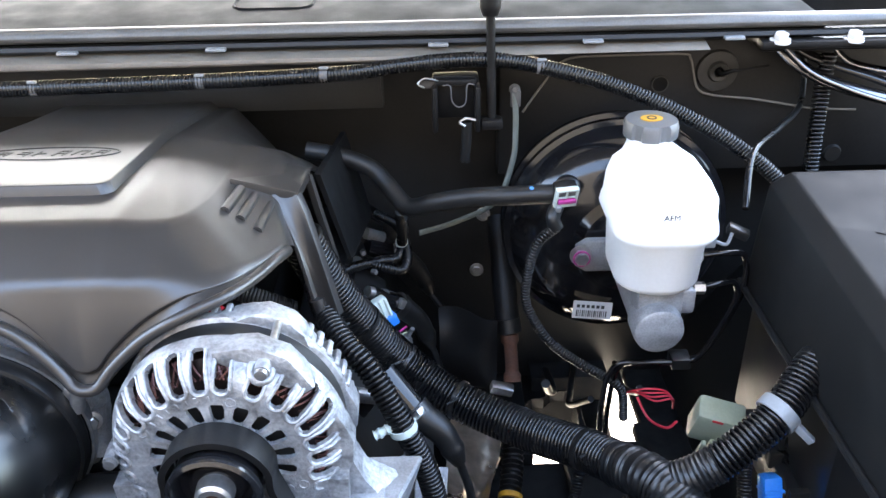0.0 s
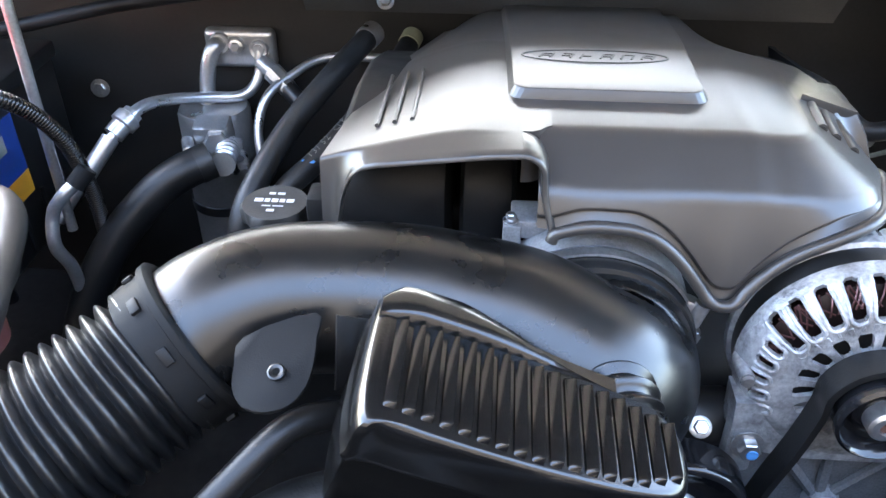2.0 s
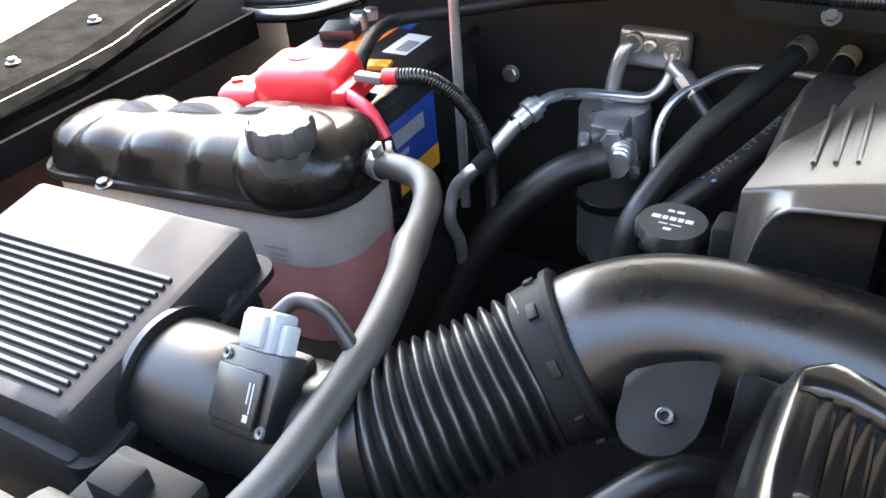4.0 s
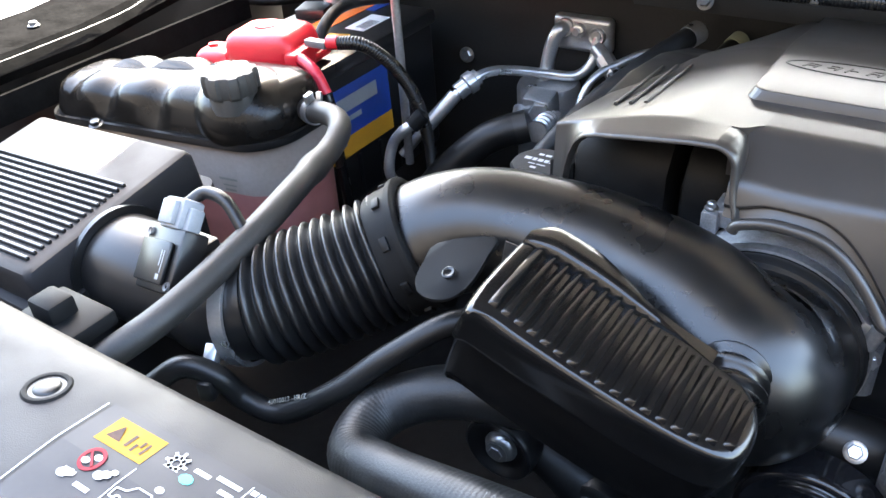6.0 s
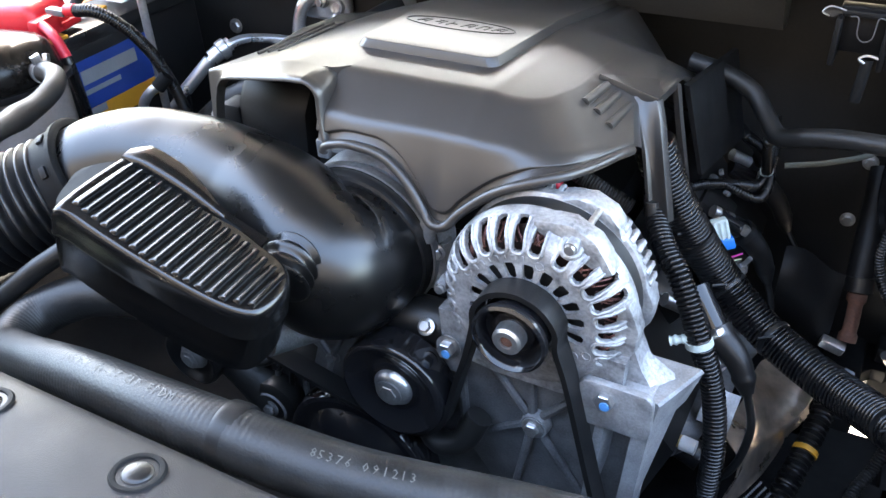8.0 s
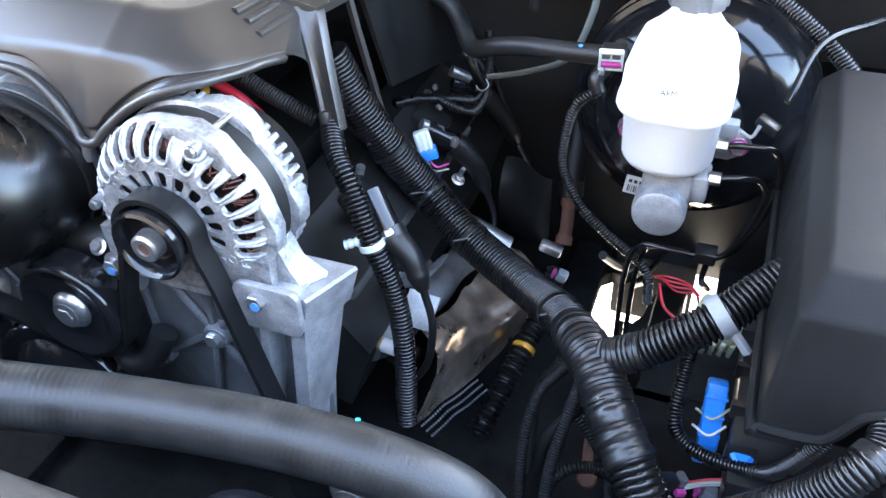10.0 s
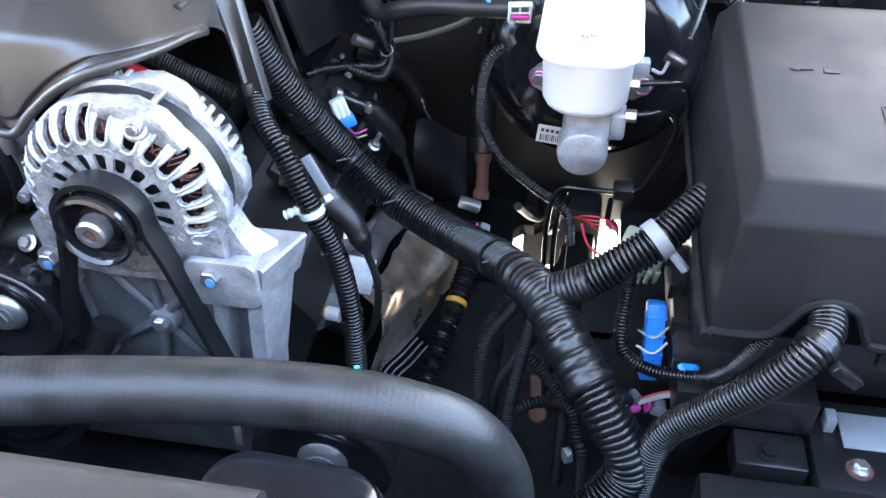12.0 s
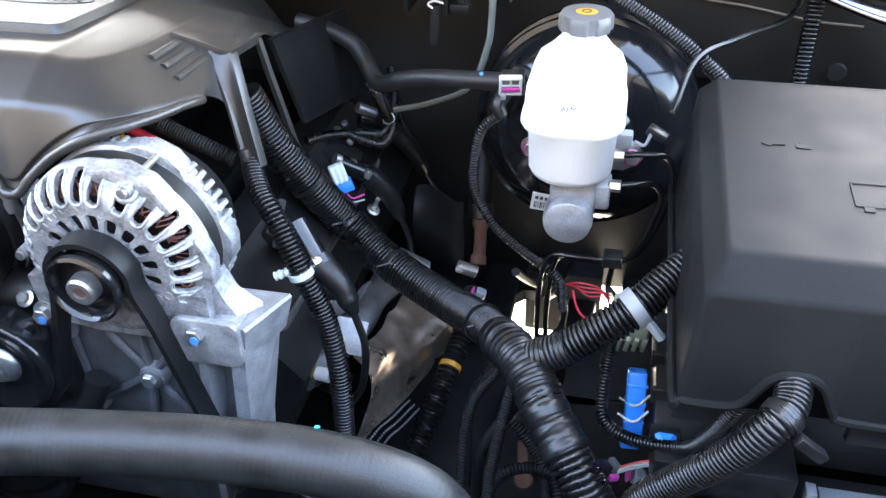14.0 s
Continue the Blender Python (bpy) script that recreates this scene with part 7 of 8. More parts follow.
part("plate", loft([[(-0.60, -0.225, 0.93), (-0.50, -0.215, 0.93), (-0.50, -0.20, 0.93), (-0.60, -0.20, 0.93)], [(-0.585, -0.215, 0.965), (-0.55, -0.21, 0.96), (-0.55, -0.20, 0.96), (-0.585, -0.20, 0.965)]]), CREAM, sbk)
part("plate", box_at(-0.47, -0.43, -0.245, -0.225, 0.93, 0.985, 0.003), CREAM, sbk)
latchm = tagged(part("latch_mount", join(box_at(-0.69, -0.62, -0.262, -0.20, 1.035, 1.050, 0.004), box_at(-0.675, -0.645, -0.24, -0.215, 1.045, 1.066, 0.004)), LID), "grey plastic mount beside the shroud", "mount")

# accumulator and air-conditioning lines
acc = thing("accumulator", "bright aluminium air-conditioning accumulator canister", "accumulator", (-0.652, 0.575, 0.70))
part("canister", lathe([(0.0, 0.0), (0.046, 0.0), (0.048, 0.01), (0.048, 0.16), (0.0495, 0.162), (0.0495, 0.165), (0.048, 0.167), (0.048, 0.225), (0.045, 0.232), (0, 0.234)], Matrix.Translation((-0.652, 0.585, 0.70)), 40), PIPE, acc)
part("black_band", lathe([(0.049, 0), (0.0505, 0.001), (0.0505, 0.014), (0.049, 0.015)], Matrix.Translation((-0.652, 0.585, 0.785)), 40), BLACK, acc)
part("block", rbox((0.046, 0.034, 0.040), pose(-0.640, 0.540, 0.915, 15, 0, 0), 0.005), PIPE, acc, "bright fitting block")
part("hex", hexagon(0.017, 0.014, axis((-0.632, 0.524, 0.912), (0.25, -1, 0.1)), 0.002), PIPE, acc)
part("stub", sweep([(-0.625, 0.545, 0.895), (-0.612, 0.50, 0.908), (-0.603, 0.455, 0.916)], lambda s, u: 0.012 + 0.003 * (math.sin(s * 420) > 0.3), seg=16, step=0.002), PIPE, acc)
for vx, vz in ((-0.676, 0.905), (-0.610, 0.905), (-0.606, 0.885)):
    part("service_valve", lathe([(0.0, 0.03), (0.006, 0.03), (0.006, 0.022), (0.008, 0.02), (0.008, 0.0)], axis((vx, 0.535, vz), (0.3, -0.8, -0.3)), 14), PIPE, acc)
aclines = thing("air_conditioning_lines", "bare aluminium air-conditioning pipes with fittings", "pipe", (-0.65, 0.55, 0.9))
part("pipe", sweep([(-0.590, 0.620, 0.998), (-0.592, 0.610, 0.965), (-0.612, 0.595, 0.944), (-0.654, 0.58, 0.946), (-0.690, 0.55, 0.956), (-0.713, 0.515, 0.963), (-0.730, 0.484, 0.954), (-0.750, 0.455, 0.930), (-0.772, 0.43, 0.90), (-0.80, 0.40, 0.86)], 0.0075, seg=14, n=8), PIPE, aclines)
part("union", sweep([(-0.722, 0.498, 0.960), (-0.731, 0.483, 0.953), (-0.740, 0.469, 0.944)], lambda s, u: 0.0130 + 0.0035 * (0.2 < u < 0.55), seg=14, step=0.002), PIPE, aclines, "hex union")
part("sleeve", sweep([(-0.742, 0.466, 0.942), (-0.772, 0.43, 0.90)], 0.0108, seg=14), PIPE, aclines)
part("riser", sweep([(-0.641, 0.622, 1.006), (-0.647, 0.610, 1.004), (-0.655, 0.603, 0.985), (-0.660, 0.597, 0.955), (-0.660, 0.59, 0.925)], 0.0105, seg=14, n=8), PIPE, aclines)
part("manifold_plate", box_at(-0.664, -0.569, 0.620, 0.640, 0.970, 1.024, 0.009, 4), PIPE, aclines, "cast manifold plate")
for vx, vz, vr in ((-0.641, 1.006, 0.014), (-0.619, 1.004, 0.011), (-0.590, 0.999, 0.013)):
    part("port_ring", lathe([(0.0, 0.008), (vr * 0.55, 0.008), (vr * 0.6, 0.006), (vr * 0.9, 0.007), (vr, 0.004), (vr, 0.0)], axis((vx, 0.621, vz), (0, -1, 0.15)), 24), PIPE, aclines)
bolt((-0.619, 0.613, 1.004), (0, -1, 0.15), 0.0065, aclines)
part("service_port", sweep([(-0.588, 0.612, 0.985), (-0.566, 0.600, 0.972), (-0.548, 0.590, 0.958)], lambda s, u: 0.007 + 0.003 * (u < 0.4), seg=12, step=0.003), PIPE, aclines)
part("port_collar", sweep([(-0.572, 0.603, 0.976), (-0.560, 0.597, 0.966), (-0.548, 0.590, 0.956)], lambda s, u: 0.0125 + 0.001 * (u < 0.5), seg=8, n=4), PIPE, aclines, "pale hexagonal cap collar")
part("port_cap", sweep([(-0.550, 0.591, 0.958), (-0.522, 0.572, 0.936)], 0.0120, seg=16), BLACK, aclines, "black port cap")
part("liquid_line", sweep([(-0.40, 0.632, 0.985), (-0.50, 0.632, 0.985), (-0.545, 0.60, 0.972), (-0.572, 0.57, 0.955), (-0.582, 0.545, 0.92), (-0.575, 0.52, 0.87), (-0.57, 0.50, 0.80)], 0.006, seg=12, n=8), PIPE, aclines)
part("liquid_line", sweep([(-0.728, 0.34, 0.952), (-0.740, 0.33, 0.942), (-0.755, 0.325, 0.920), (-0.757, 0.315, 0.885), (-0.758, 0.335, 0.84), (-0.765, 0.352, 0.775)], 0.0075, seg=12, n=8), PIPE, aclines)
part("line_collar", sweep([(-0.715, 0.35, 0.966), (-0.728, 0.338, 0.950)], 0.011, seg=12), LID, aclines)
ac = pipe("suction_hose", "thick black rubber air-conditioning suction hose", [(-0.619, 0.46, 0.92), (-0.649, 0.44, 0.912), (-0.679, 0.42, 0.894), (-0.724, 0.385, 0.847), (-0.756, 0.355, 0.789), (-0.778, 0.335, 0.724), (-0.791, 0.325, 0.668), (-0.791, 0.325, 0.62)], 0.0225, RUBBER, "hose", seg=26)
part("crimp", sweep([(-0.619, 0.46, 0.92), (-0.634, 0.45, 0.916)], 0.0232, seg=22, n=3), DARK, ac, "crimped metal ferrule")
h1 = pipe("heater_hose", "black rubber heater hose with a metal end", [(-0.432, 0.575, 1.040), (-0.447, 0.53, 1.034), (-0.467, 0.48, 1.022), (-0.499, 0.42, 0.995), (-0.526, 0.36, 0.961), (-0.541, 0.32, 0.925), (-0.545, 0.30, 0.86)], 0.0138, HOSE, "hose", "heater hoses", seg=18)
part("end_band", sweep([(-0.430, 0.582, 1.041), (-0.437, 0.562, 1.038)], 0.0150, seg=18), PIPE, h1)
h2 = pipe("heater_hose", "black rubber heater hose with blue paint mark", [(-0.385, 0.615, 1.022), (-0.400, 0.56, 1.008), (-0.425, 0.48, 0.99), (-0.462, 0.41, 0.965), (-0.502, 0.36, 0.94), (-0.53, 0.33, 0.90)], 0.0130, HOSE, "hose", "heater hoses", seg=18)
part("end_band", sweep([(-0.385, 0.618, 1.023), (-0.389, 0.60, 1.019)], 0.0138, seg=18), CREAM, h2)
part("blue_mark", lathe([(0.006, 0), (0.005, 0.001), (0, 0.0012)], axis((-0.478, 0.383, 0.966), (0, -0.4, 1)) @ Matrix.Diagonal((1.4, 0.6, 1, 1)), 10), BLUEDAB, h2, "blue paint mark")
oil = thing("oil_filler_cap", "dark ribbed oil filler cap with white printing", "cap", (-0.472, 0.23, 0.95))
part("neck", lathe([(0.022, 0), (0.022, 0.055), (0.0, 0.055)], Matrix.Translation((-0.472, 0.232, 0.94)), 28), BLACK, oil)
n = 60
letters_along("13/52 CIP EPDM", [(-0.502, 0.36, 0.94), (-0.462, 0.41, 0.965), (-0.425, 0.48, 0.99), (-0.400, 0.56, 1.008)], 0.0132, 0.045, 0.011, (-0.1, -0.5, 0.8), GREYINK, h2)
OC = Vector((-0.472, 0.230, 0.992))
lp = []
for r0, h in ((0.032, 0.0), (0.033, 0.003), (0.033, 0.014), (0.030, 0.018), (0.001, 0.019)):
    lp.append([OC + Vector(((r0 - (0.003 if (k // 5) % 2 and h < 0.016 else 0)) * math.cos(2 * math.pi * k / n), (r0 - (0.003 if (k // 5) % 2 and h < 0.016 else 0)) * math.sin(2 * math.pi * k / n) - 0.15 * h, h)) for k in range(n)])
part("cap", loft(lp), FLAP, oil)
bars([(-0.019, -0.002, 0.008, 0.006), (-0.0095, -0.002, 0.005, 0.006), (-0.003, -0.002, 0.006, 0.006), (0.0045, -0.002, 0.005, 0.006), (0.011, -0.002, 0.007, 0.006), (-0.008, 0.011, 0.006, 0.004), (0.0, 0.011, 0.007, 0.004), (-0.010, -0.0095, 0.008, 0.002), (0.0, -0.0095, 0.010, 0.002), (-0.004, -0.018, 0.007, 0.004)], plane_pose(OC + Vector((0, -0.003, 0.0185)), (1, 0, 0), (0, 1, 0.0)), PAPER, oil, "print", 0.0012)
bolt((-0.827, 0.63, 0.931), (0.1, -1, 0.1), 0.009, thing("firewall_stud", "bright steel stud on the firewall", "stud", (-0.827, 0.64, 0.925)))


# ---- right bank of the engine: leads, shields, shaft ----
shield = thing("heat_shield", "crumpled bronze-toned metal exhaust heat shield", "heat shield", (0.2, 0.25, 0.6))
def sheet(rows, name, material, parent, label="", thick=0.0015):
    bm = bmesh.new()
    grid = [[bm.verts.new(p) for p in row] for row in rows]
    for a, b in zip(grid, grid[1:]):
        for j in range(len(a) - 1):
            bm.faces.new((a[j], a[j + 1], b[j + 1], b[j]))
    bmesh.ops.recalc_face_normals(bm, faces=bm.faces[:])
    bmesh.ops.solidify(bm, geom=bm.faces[:], thickness=thick)
    return part(name, bm, material, parent, label, angle=60)
def shield_at(u, v):
    top = Vector((0.150, 0.20, 0.770)).lerp(Vector((0.180, 0.425, 0.728)), u)
    low = Vector((0.168, 0.14, 0.690)).lerp(Vector((0.238, 0.400, 0.648)), u)
    p = top.lerp(low, v)
    bulge = 0.026 * math.sin(math.pi * min(1, v * 1.05)) + 0.006 * math.sin(7 * u + 5 * v) + 0.010 * math.exp(-((v - 0.45 - 0.25 * u) / 0.06) ** 2) * u
    return p + Vector((0.75, -0.15, 0.6)) * bulge + Vector((0, 0, 0.008 * noise.noise((u * 5, v * 4, 0.3)) + 0.0028 * noise.noise((u * 12, v * 10, 2.3))))
sheet([[shield_at(i / 22, j / 16) for j in range(17)] for i in range(23)], "shield", SHIELD, shield)
bm = bmesh.new()
for i in range(26):
    for j in range(3):
        p = shield_at(0.02 + 0.36 * i / 25, 1.0) + Vector((0.004 + 0.006 * j, -0.004, -0.006 * j))
        bm = join(bm, rbox((0.0028, 0.0036, 0.003), Matrix.Translation(p) @ pose(0, 0, 0, 0, 30, 20), 0.0012, 1))
part("knurled_edge", bm, CASTING, shield, "knurled bright edge strip")
collector = thing("exhaust_dark_sheet", "matte black sheet for the dark behind the leads, with a bright pipe", "heat shield", (0.16, 0.45, 0.72))
# added sheet, matte black to stand for the shade behind the leads
sheet([[Vector((0.160 + 0.072 * u, 0.455 + 0.02 * math.cos(3 * u), 0.835 - 0.115 * v + 0.010 * u + 0.004 * math.sin(5 * u + 4 * v))) + Vector((0, -0.030, 0.01)) * math.sin(math.pi * v) * (1 - u) for v in (j / 12 for j in range(13))] for u in (i / 12 for i in range(13))], "sheet", MATTE, collector)
part("pipe", sweep([(0.118, 0.40, 0.775), (0.150, 0.40, 0.765), (0.185, 0.405, 0.745)], 0.015, seg=18, n=6), STEEL, collector, "bright metal pipe")
part("stub", sweep([(0.105, 0.20, 0.735), (0.14, 0.195, 0.725)], 0.016, seg=16, n=3), BLACK, collector)

exman = thing("exhaust_manifold", "weathered cast exhaust manifold beside the engine", "manifold", (0.12, 0.26, 0.74))
part("log", sweep([(0.100, 0.165, 0.765), (0.116, 0.21, 0.755), (0.124, 0.27, 0.748), (0.132, 0.34, 0.742), (0.140, 0.40, 0.735)], lambda s, u: 0.020 + 0.002 * math.sin(s * 60), seg=18, n=8), CASTING, exman)
for y in (0.19, 0.29, 0.38):
    part("port", sweep([(0.075, y, 0.800), (0.095, y + 0.004, 0.792), (0.115, y + 0.010, 0.765)], 0.015, seg=14, n=5), CASTING, exman)
    part("port_flange", rbox((0.010, 0.044, 0.036), pose(0.082, y, 0.800, 0, 25, 0), 0.004), CASTING, exman)
    bolt((0.089, y - 0.017, 0.808), (0.9, 0, 0.4), 0.005, exman, RUST)
part("heat_tab", rbox((0.036, 0.003, 0.040), pose(0.146, 0.205, 0.795, -40, 20, 15), 0.001), ALU_DULL, exman, "bright bent metal tab")
rocker = thing("valve_cover", "dull grey cast valve cover under the coils", "valve cover", (0.05, 0.33, 0.82))
part("cover", rbox((0.075, 0.37, 0.045), pose(0.055, 0.345, 0.842, 0, 32, 0), 0.010, 3), CASTING, rocker)
part("flange", rbox((0.090, 0.385, 0.008), pose(0.046, 0.345, 0.820, 0, 32, 0), 0.003), CASTING, rocker)
for y in (0.19, 0.27, 0.36, 0.46):
    bolt((0.083, y, 0.802), (0.5, 0, 0.85), 0.0055, rocker)

def coil_lead(pts, clip=True):
    t = thing("spark_plug_lead", "black rubber spark plug boot and lead", "ignition lead", pts[0], "spark plug leads")
    a, b, c = Vector(pts[0]), Vector(pts[1]), Vector(pts[2])
    part("tower", sweep([a, a.lerp(b, 0.5), b], lambda s, u: 0.0145 - 0.002 * u, seg=16, n=5), GLOSS, t)
    part("collar", sweep([b - (b - a).normalized() * 0.006, b + (c - b).normalized() * 0.004], 0.0158, seg=16, n=3), BLACK, t)
    part("boot", sweep([b, b.lerp(c, 0.5) + Vector((0.004, 0, 0.006)), c], lambda s, u: float(np.interp(u, [0, 0.2, 0.7, 0.75, 1], [0.0145, 0.0135, 0.0110, 0.0120, 0.006])), seg=16, step=0.003), RUBBER, t)
    if clip:
        part("silver_clip", rbox((0.010, 0.012, 0.008), axis(b + Vector((0.002, -0.012, 0.010)), b - a), 0.002), STEEL, t, "small bright clip")
    part("wire", sweep([c, *pts[3:]], 0.0042, seg=10, n=8), RUBBER, t)
    return t
coil_lead([(0.080, 0.395, 0.905), (0.114, 0.415, 0.880), (0.150, 0.425, 0.812), (0.160, 0.425, 0.775), (0.162, 0.41, 0.745), (0.145, 0.40, 0.735)])
coil_lead([(0.068, 0.52, 0.905), (0.107, 0.54, 0.883), (0.150, 0.56, 0.805), (0.175, 0.545, 0.77), (0.183, 0.51, 0.735), (0.170, 0.48, 0.715)])
coil_lead([(0.105, 0.192, 0.95), (0.135, 0.172, 0.92), (0.174, 0.155, 0.873), (0.184, 0.15, 0.833), (0.176, 0.15, 0.776), (0.151, 0.155, 0.73)])
coil_lead([(0.030, 0.60, 0.93), (0.062, 0.61, 0.905), (0.10, 0.62, 0.86), (0.12, 0.61, 0.82)], False)
coil = thing("ignition_coil", "black ignition coil pack with a silver bracket", "ignition coil", (0.08, 0.40, 0.88), "ignition coils")
part("body", rbox((0.045, 0.05, 0.03), pose(0.072, 0.425, 0.895, 0, 35, 0), 0.005), BLACK, coil)
part("silver_tip", sweep([(0.078, 0.392, 0.914), (0.098, 0.405, 0.900)], 0.0075, seg=12), STEEL, coil)
part("bolt_post", sweep([(0.060, 0.45, 0.912), (0.064, 0.45, 0.926)], 0.005, seg=10), STEEL, coil)
copy_thing(coil, Matrix.Translation((0.072, 0.525, 0.89)))
copy_thing(coil, Matrix.Translation((0.078, 0.21, 0.885)))
bc = thing("pale_blue_connector", "pale wiring connector with a bright blue lock", "connector", (0.088, 0.378, 0.895))
CD = Vector((-0.015, 0.005, 0.042)).normalized()
CS = CD.cross(Vector((-0.30, 0.82, -0.48))).normalized() * -1
CMX = Matrix.Translation((0.0955, 0.356, 0.912)) @ Matrix([(CS.x, CD.cross(CS).x, CD.x, 0), (CS.y, CD.cross(CS).y, CD.y, 0), (CS.z, CD.cross(CS).z, CD.z, 0), (0, 0, 0, 1)]) @ Matrix.Diagonal((1.25, 1.25, 1.25, 1))
part("shell", rbox((0.015, 0.012, 0.024), CMX, 0.002), TIEM, bc)
for k in range(3):
    part("rib", rbox((0.0025, 0.002, 0.020), CMX @ Matrix.Translation((-0.005 + 0.005 * k, -0.0065, 0.001)), 0.0006, 1), TIEM, bc)
part("blue_lock", rbox((0.019, 0.016, 0.011), CMX @ Matrix.Translation((0, 0, -0.011)), 0.0015), BLUECLIP, bc)
part("wire", sweep([CMX @ Vector((0, 0, -0.016)), CMX @ Vector((0.004, 0, -0.026)), CMX @ Vector((0.016, 0.004, -0.028))], 0.0012, seg=6), MAGENTA, bc)
part("wire", sweep([CMX @ Vector((-0.003, 0, -0.016)), CMX @ Vector((0.001, 0, -0.029)), CMX @ Vector((0.014, 0.004, -0.033))], 0.0012, seg=6), CREAM, bc)
sb = thing("shield_bolt", "small zinc stud bolt on a bracket", "bolt", (0.119, 0.404, 0.838))
bolt((0.119, 0.404, 0.836), (0.5, -0.2, 0.8), 0.006, sb)
part("stud", sweep([(0.119, 0.404, 0.838), (0.128, 0.400, 0.856)], 0.003, seg=8, n=3), STEEL, sb)
for p, w in (((0.070, 0.46, 0.928), (1, 0.2, 0.5)), ((0.084, 0.435, 0.915), (0.4, 0.6, 0.5)), ((0.054, 0.56, 0.92), (0.6, 0.6, 0.4)), ((0.108, 0.516, 0.905), (0.8, 0.1, 0.5))):
    tagged(part("harness_clip", rbox((0.008, 0.006, 0.006), axis(p, w), 0.0015), CAPGREY), "small pale plastic harness clip", "clip", "harness clips")
bracket_r = thing("coil_bracket", "dull metal coil bracket on the valve cover", "bracket", (0.13, 0.24, 0.78))
part("plate", sweep([(0.118, 0.20, 0.835), (0.13, 0.25, 0.80), (0.135, 0.30, 0.79)], 0.014, seg=10, n=5, flat=0.3), ALU_DULL, bracket_r)
bolt((0.128, 0.245, 0.815), (0.5, -0.3, 0.8), 0.006, bracket_r)
loopk = loom("corrugated loop of injector wiring", [(0.070, 0.455, 0.918), (0.095, 0.445, 0.915), (0.118, 0.465, 0.900), (0.122, 0.505, 0.905), (0.108, 0.535, 0.925), (0.080, 0.55, 0.935)], 0.0055, 0.003, deep=0.0006, seg=10)
dropk = loom("corrugated lead dropping from the vacuum hose", [(0.118, 0.445, 0.99), (0.118, 0.47, 0.955), (0.116, 0.505, 0.918), (0.114, 0.53, 0.895)], 0.0065, 0.003, deep=0.0006, seg=10)
part("pale_tie", sweep([(0.1155, 0.508, 0.916), (0.1150, 0.516, 0.908)], 0.0082, seg=14, n=3), TIEM, dropk, "pale nylon tie")
inj = loom("corrugated injector loom along the engine", [(0.04, 0.40, 0.93), (0.06, 0.43, 0.925), (0.09, 0.46, 0.915), (0.112, 0.50, 0.90), (0.118, 0.53, 0.93), (0.11, 0.55, 0.97)], 0.006, 0.003, deep=0.0006, seg=10)
br = thing("oil_sensor", "brass sensor with a white plug", "sensor", (0.11, 0.16, 0.76))
part("brass", lathe([(0, 0), (0.007, 0), (0.007, 0.02), (0.005, 0.022), (0, 0.022)], axis((0.100, 0.162, 0.777), (1, -0.1, -0.02)), 14), BRASS, br)
part("plug", lathe([(0, 0), (0.008, 0), (0.008, 0.016), (0.0, 0.016)], axis((0.121, 0.160, 0.776), (1, -0.1, -0.02)), 14), PAPER, br, "white plug")
shaft = thing("steering_shaft", "steering shaft with a rusty joint and a yellow band", "steering shaft", (0.25, 0.42, 0.6))
part("upper", sweep([(0.243, 0.56, 0.92), (0.246, 0.50, 0.85), (0.248, 0.47, 0.81)], 0.016, seg=16), MATTE, shaft)
part("rust_joint", sweep([(0.250, 0.462, 0.800), (0.252, 0.445, 0.770), (0.252, 0.432, 0.748)], lambda s, u: 0.0085 + 0.003 * (u < 0.2) + 0.0025 * (u > 0.8), seg=14, n=8), RUST, shaft, "rusty steel joint")
part("dark_collar", sweep([(0.248, 0.472, 0.818), (0.250, 0.464, 0.802)], 0.0165, seg=16, n=3), DARK, shaft)
part("clamp", rbox((0.030, 0.014, 0.014), pose(0.238, 0.425, 0.742, 10, 15, 0), 0.003), STEEL, shaft, "bright pinch clamp")
part("bellows", sweep([(0.252, 0.41, 0.72), (0.246, 0.35, 0.69), (0.238, 0.303, 0.672), (0.226, 0.25, 0.645), (0.215, 0.20, 0.62)], lambda s, u: 0.0125 + 0.002 * math.sin(s * 900), seg=14, step=0.0016), RUBBER, shaft)
part("yellow_band", sweep([(0.2395, 0.308, 0.6745), (0.2385, 0.302, 0.672)], 0.0148, seg=16), YELLOW, shaft, "yellow band")
pc = thing("purple_connector", "grey sensor connector with purple lock", "connector", (0.255, 0.39, 0.72), "purple connectors")
part("body", rbox((0.014, 0.014, 0.014), pose(0.262, 0.392, 0.728, 0, 20, 0), 0.003), GREYPLUG, pc)
part("lock", rbox((0.004, 0.011, 0.012), pose(0.252, 0.388, 0.733, 0, 20, 0), 0.002), MAGENTA, pc)
copy_thing(pc, Matrix.Translation((0.465, 0.085, 0.765)))
rw = thing("red_wires", "bundle of thin red wires", "wiring", (0.40, 0.33, 0.79))
for k in range(4):
    part("wire", sweep([(0.375 + 0.004 * k, 0.34, 0.800), (0.392 + 0.004 * k, 0.325, 0.816 - 0.006 * k), (0.415 + 0.003 * k, 0.325, 0.812 - 0.004 * k), (0.43, 0.335, 0.79 - 0.004 * k)], 0.0011, seg=6, n=6), REDWIRE, rw)
part("wire", sweep([(0.385, 0.33, 0.80), (0.395, 0.31, 0.785), (0.415, 0.305, 0.775), (0.43, 0.315, 0.775)], 0.0016, seg=6, n=6), REDWIRE, rw)
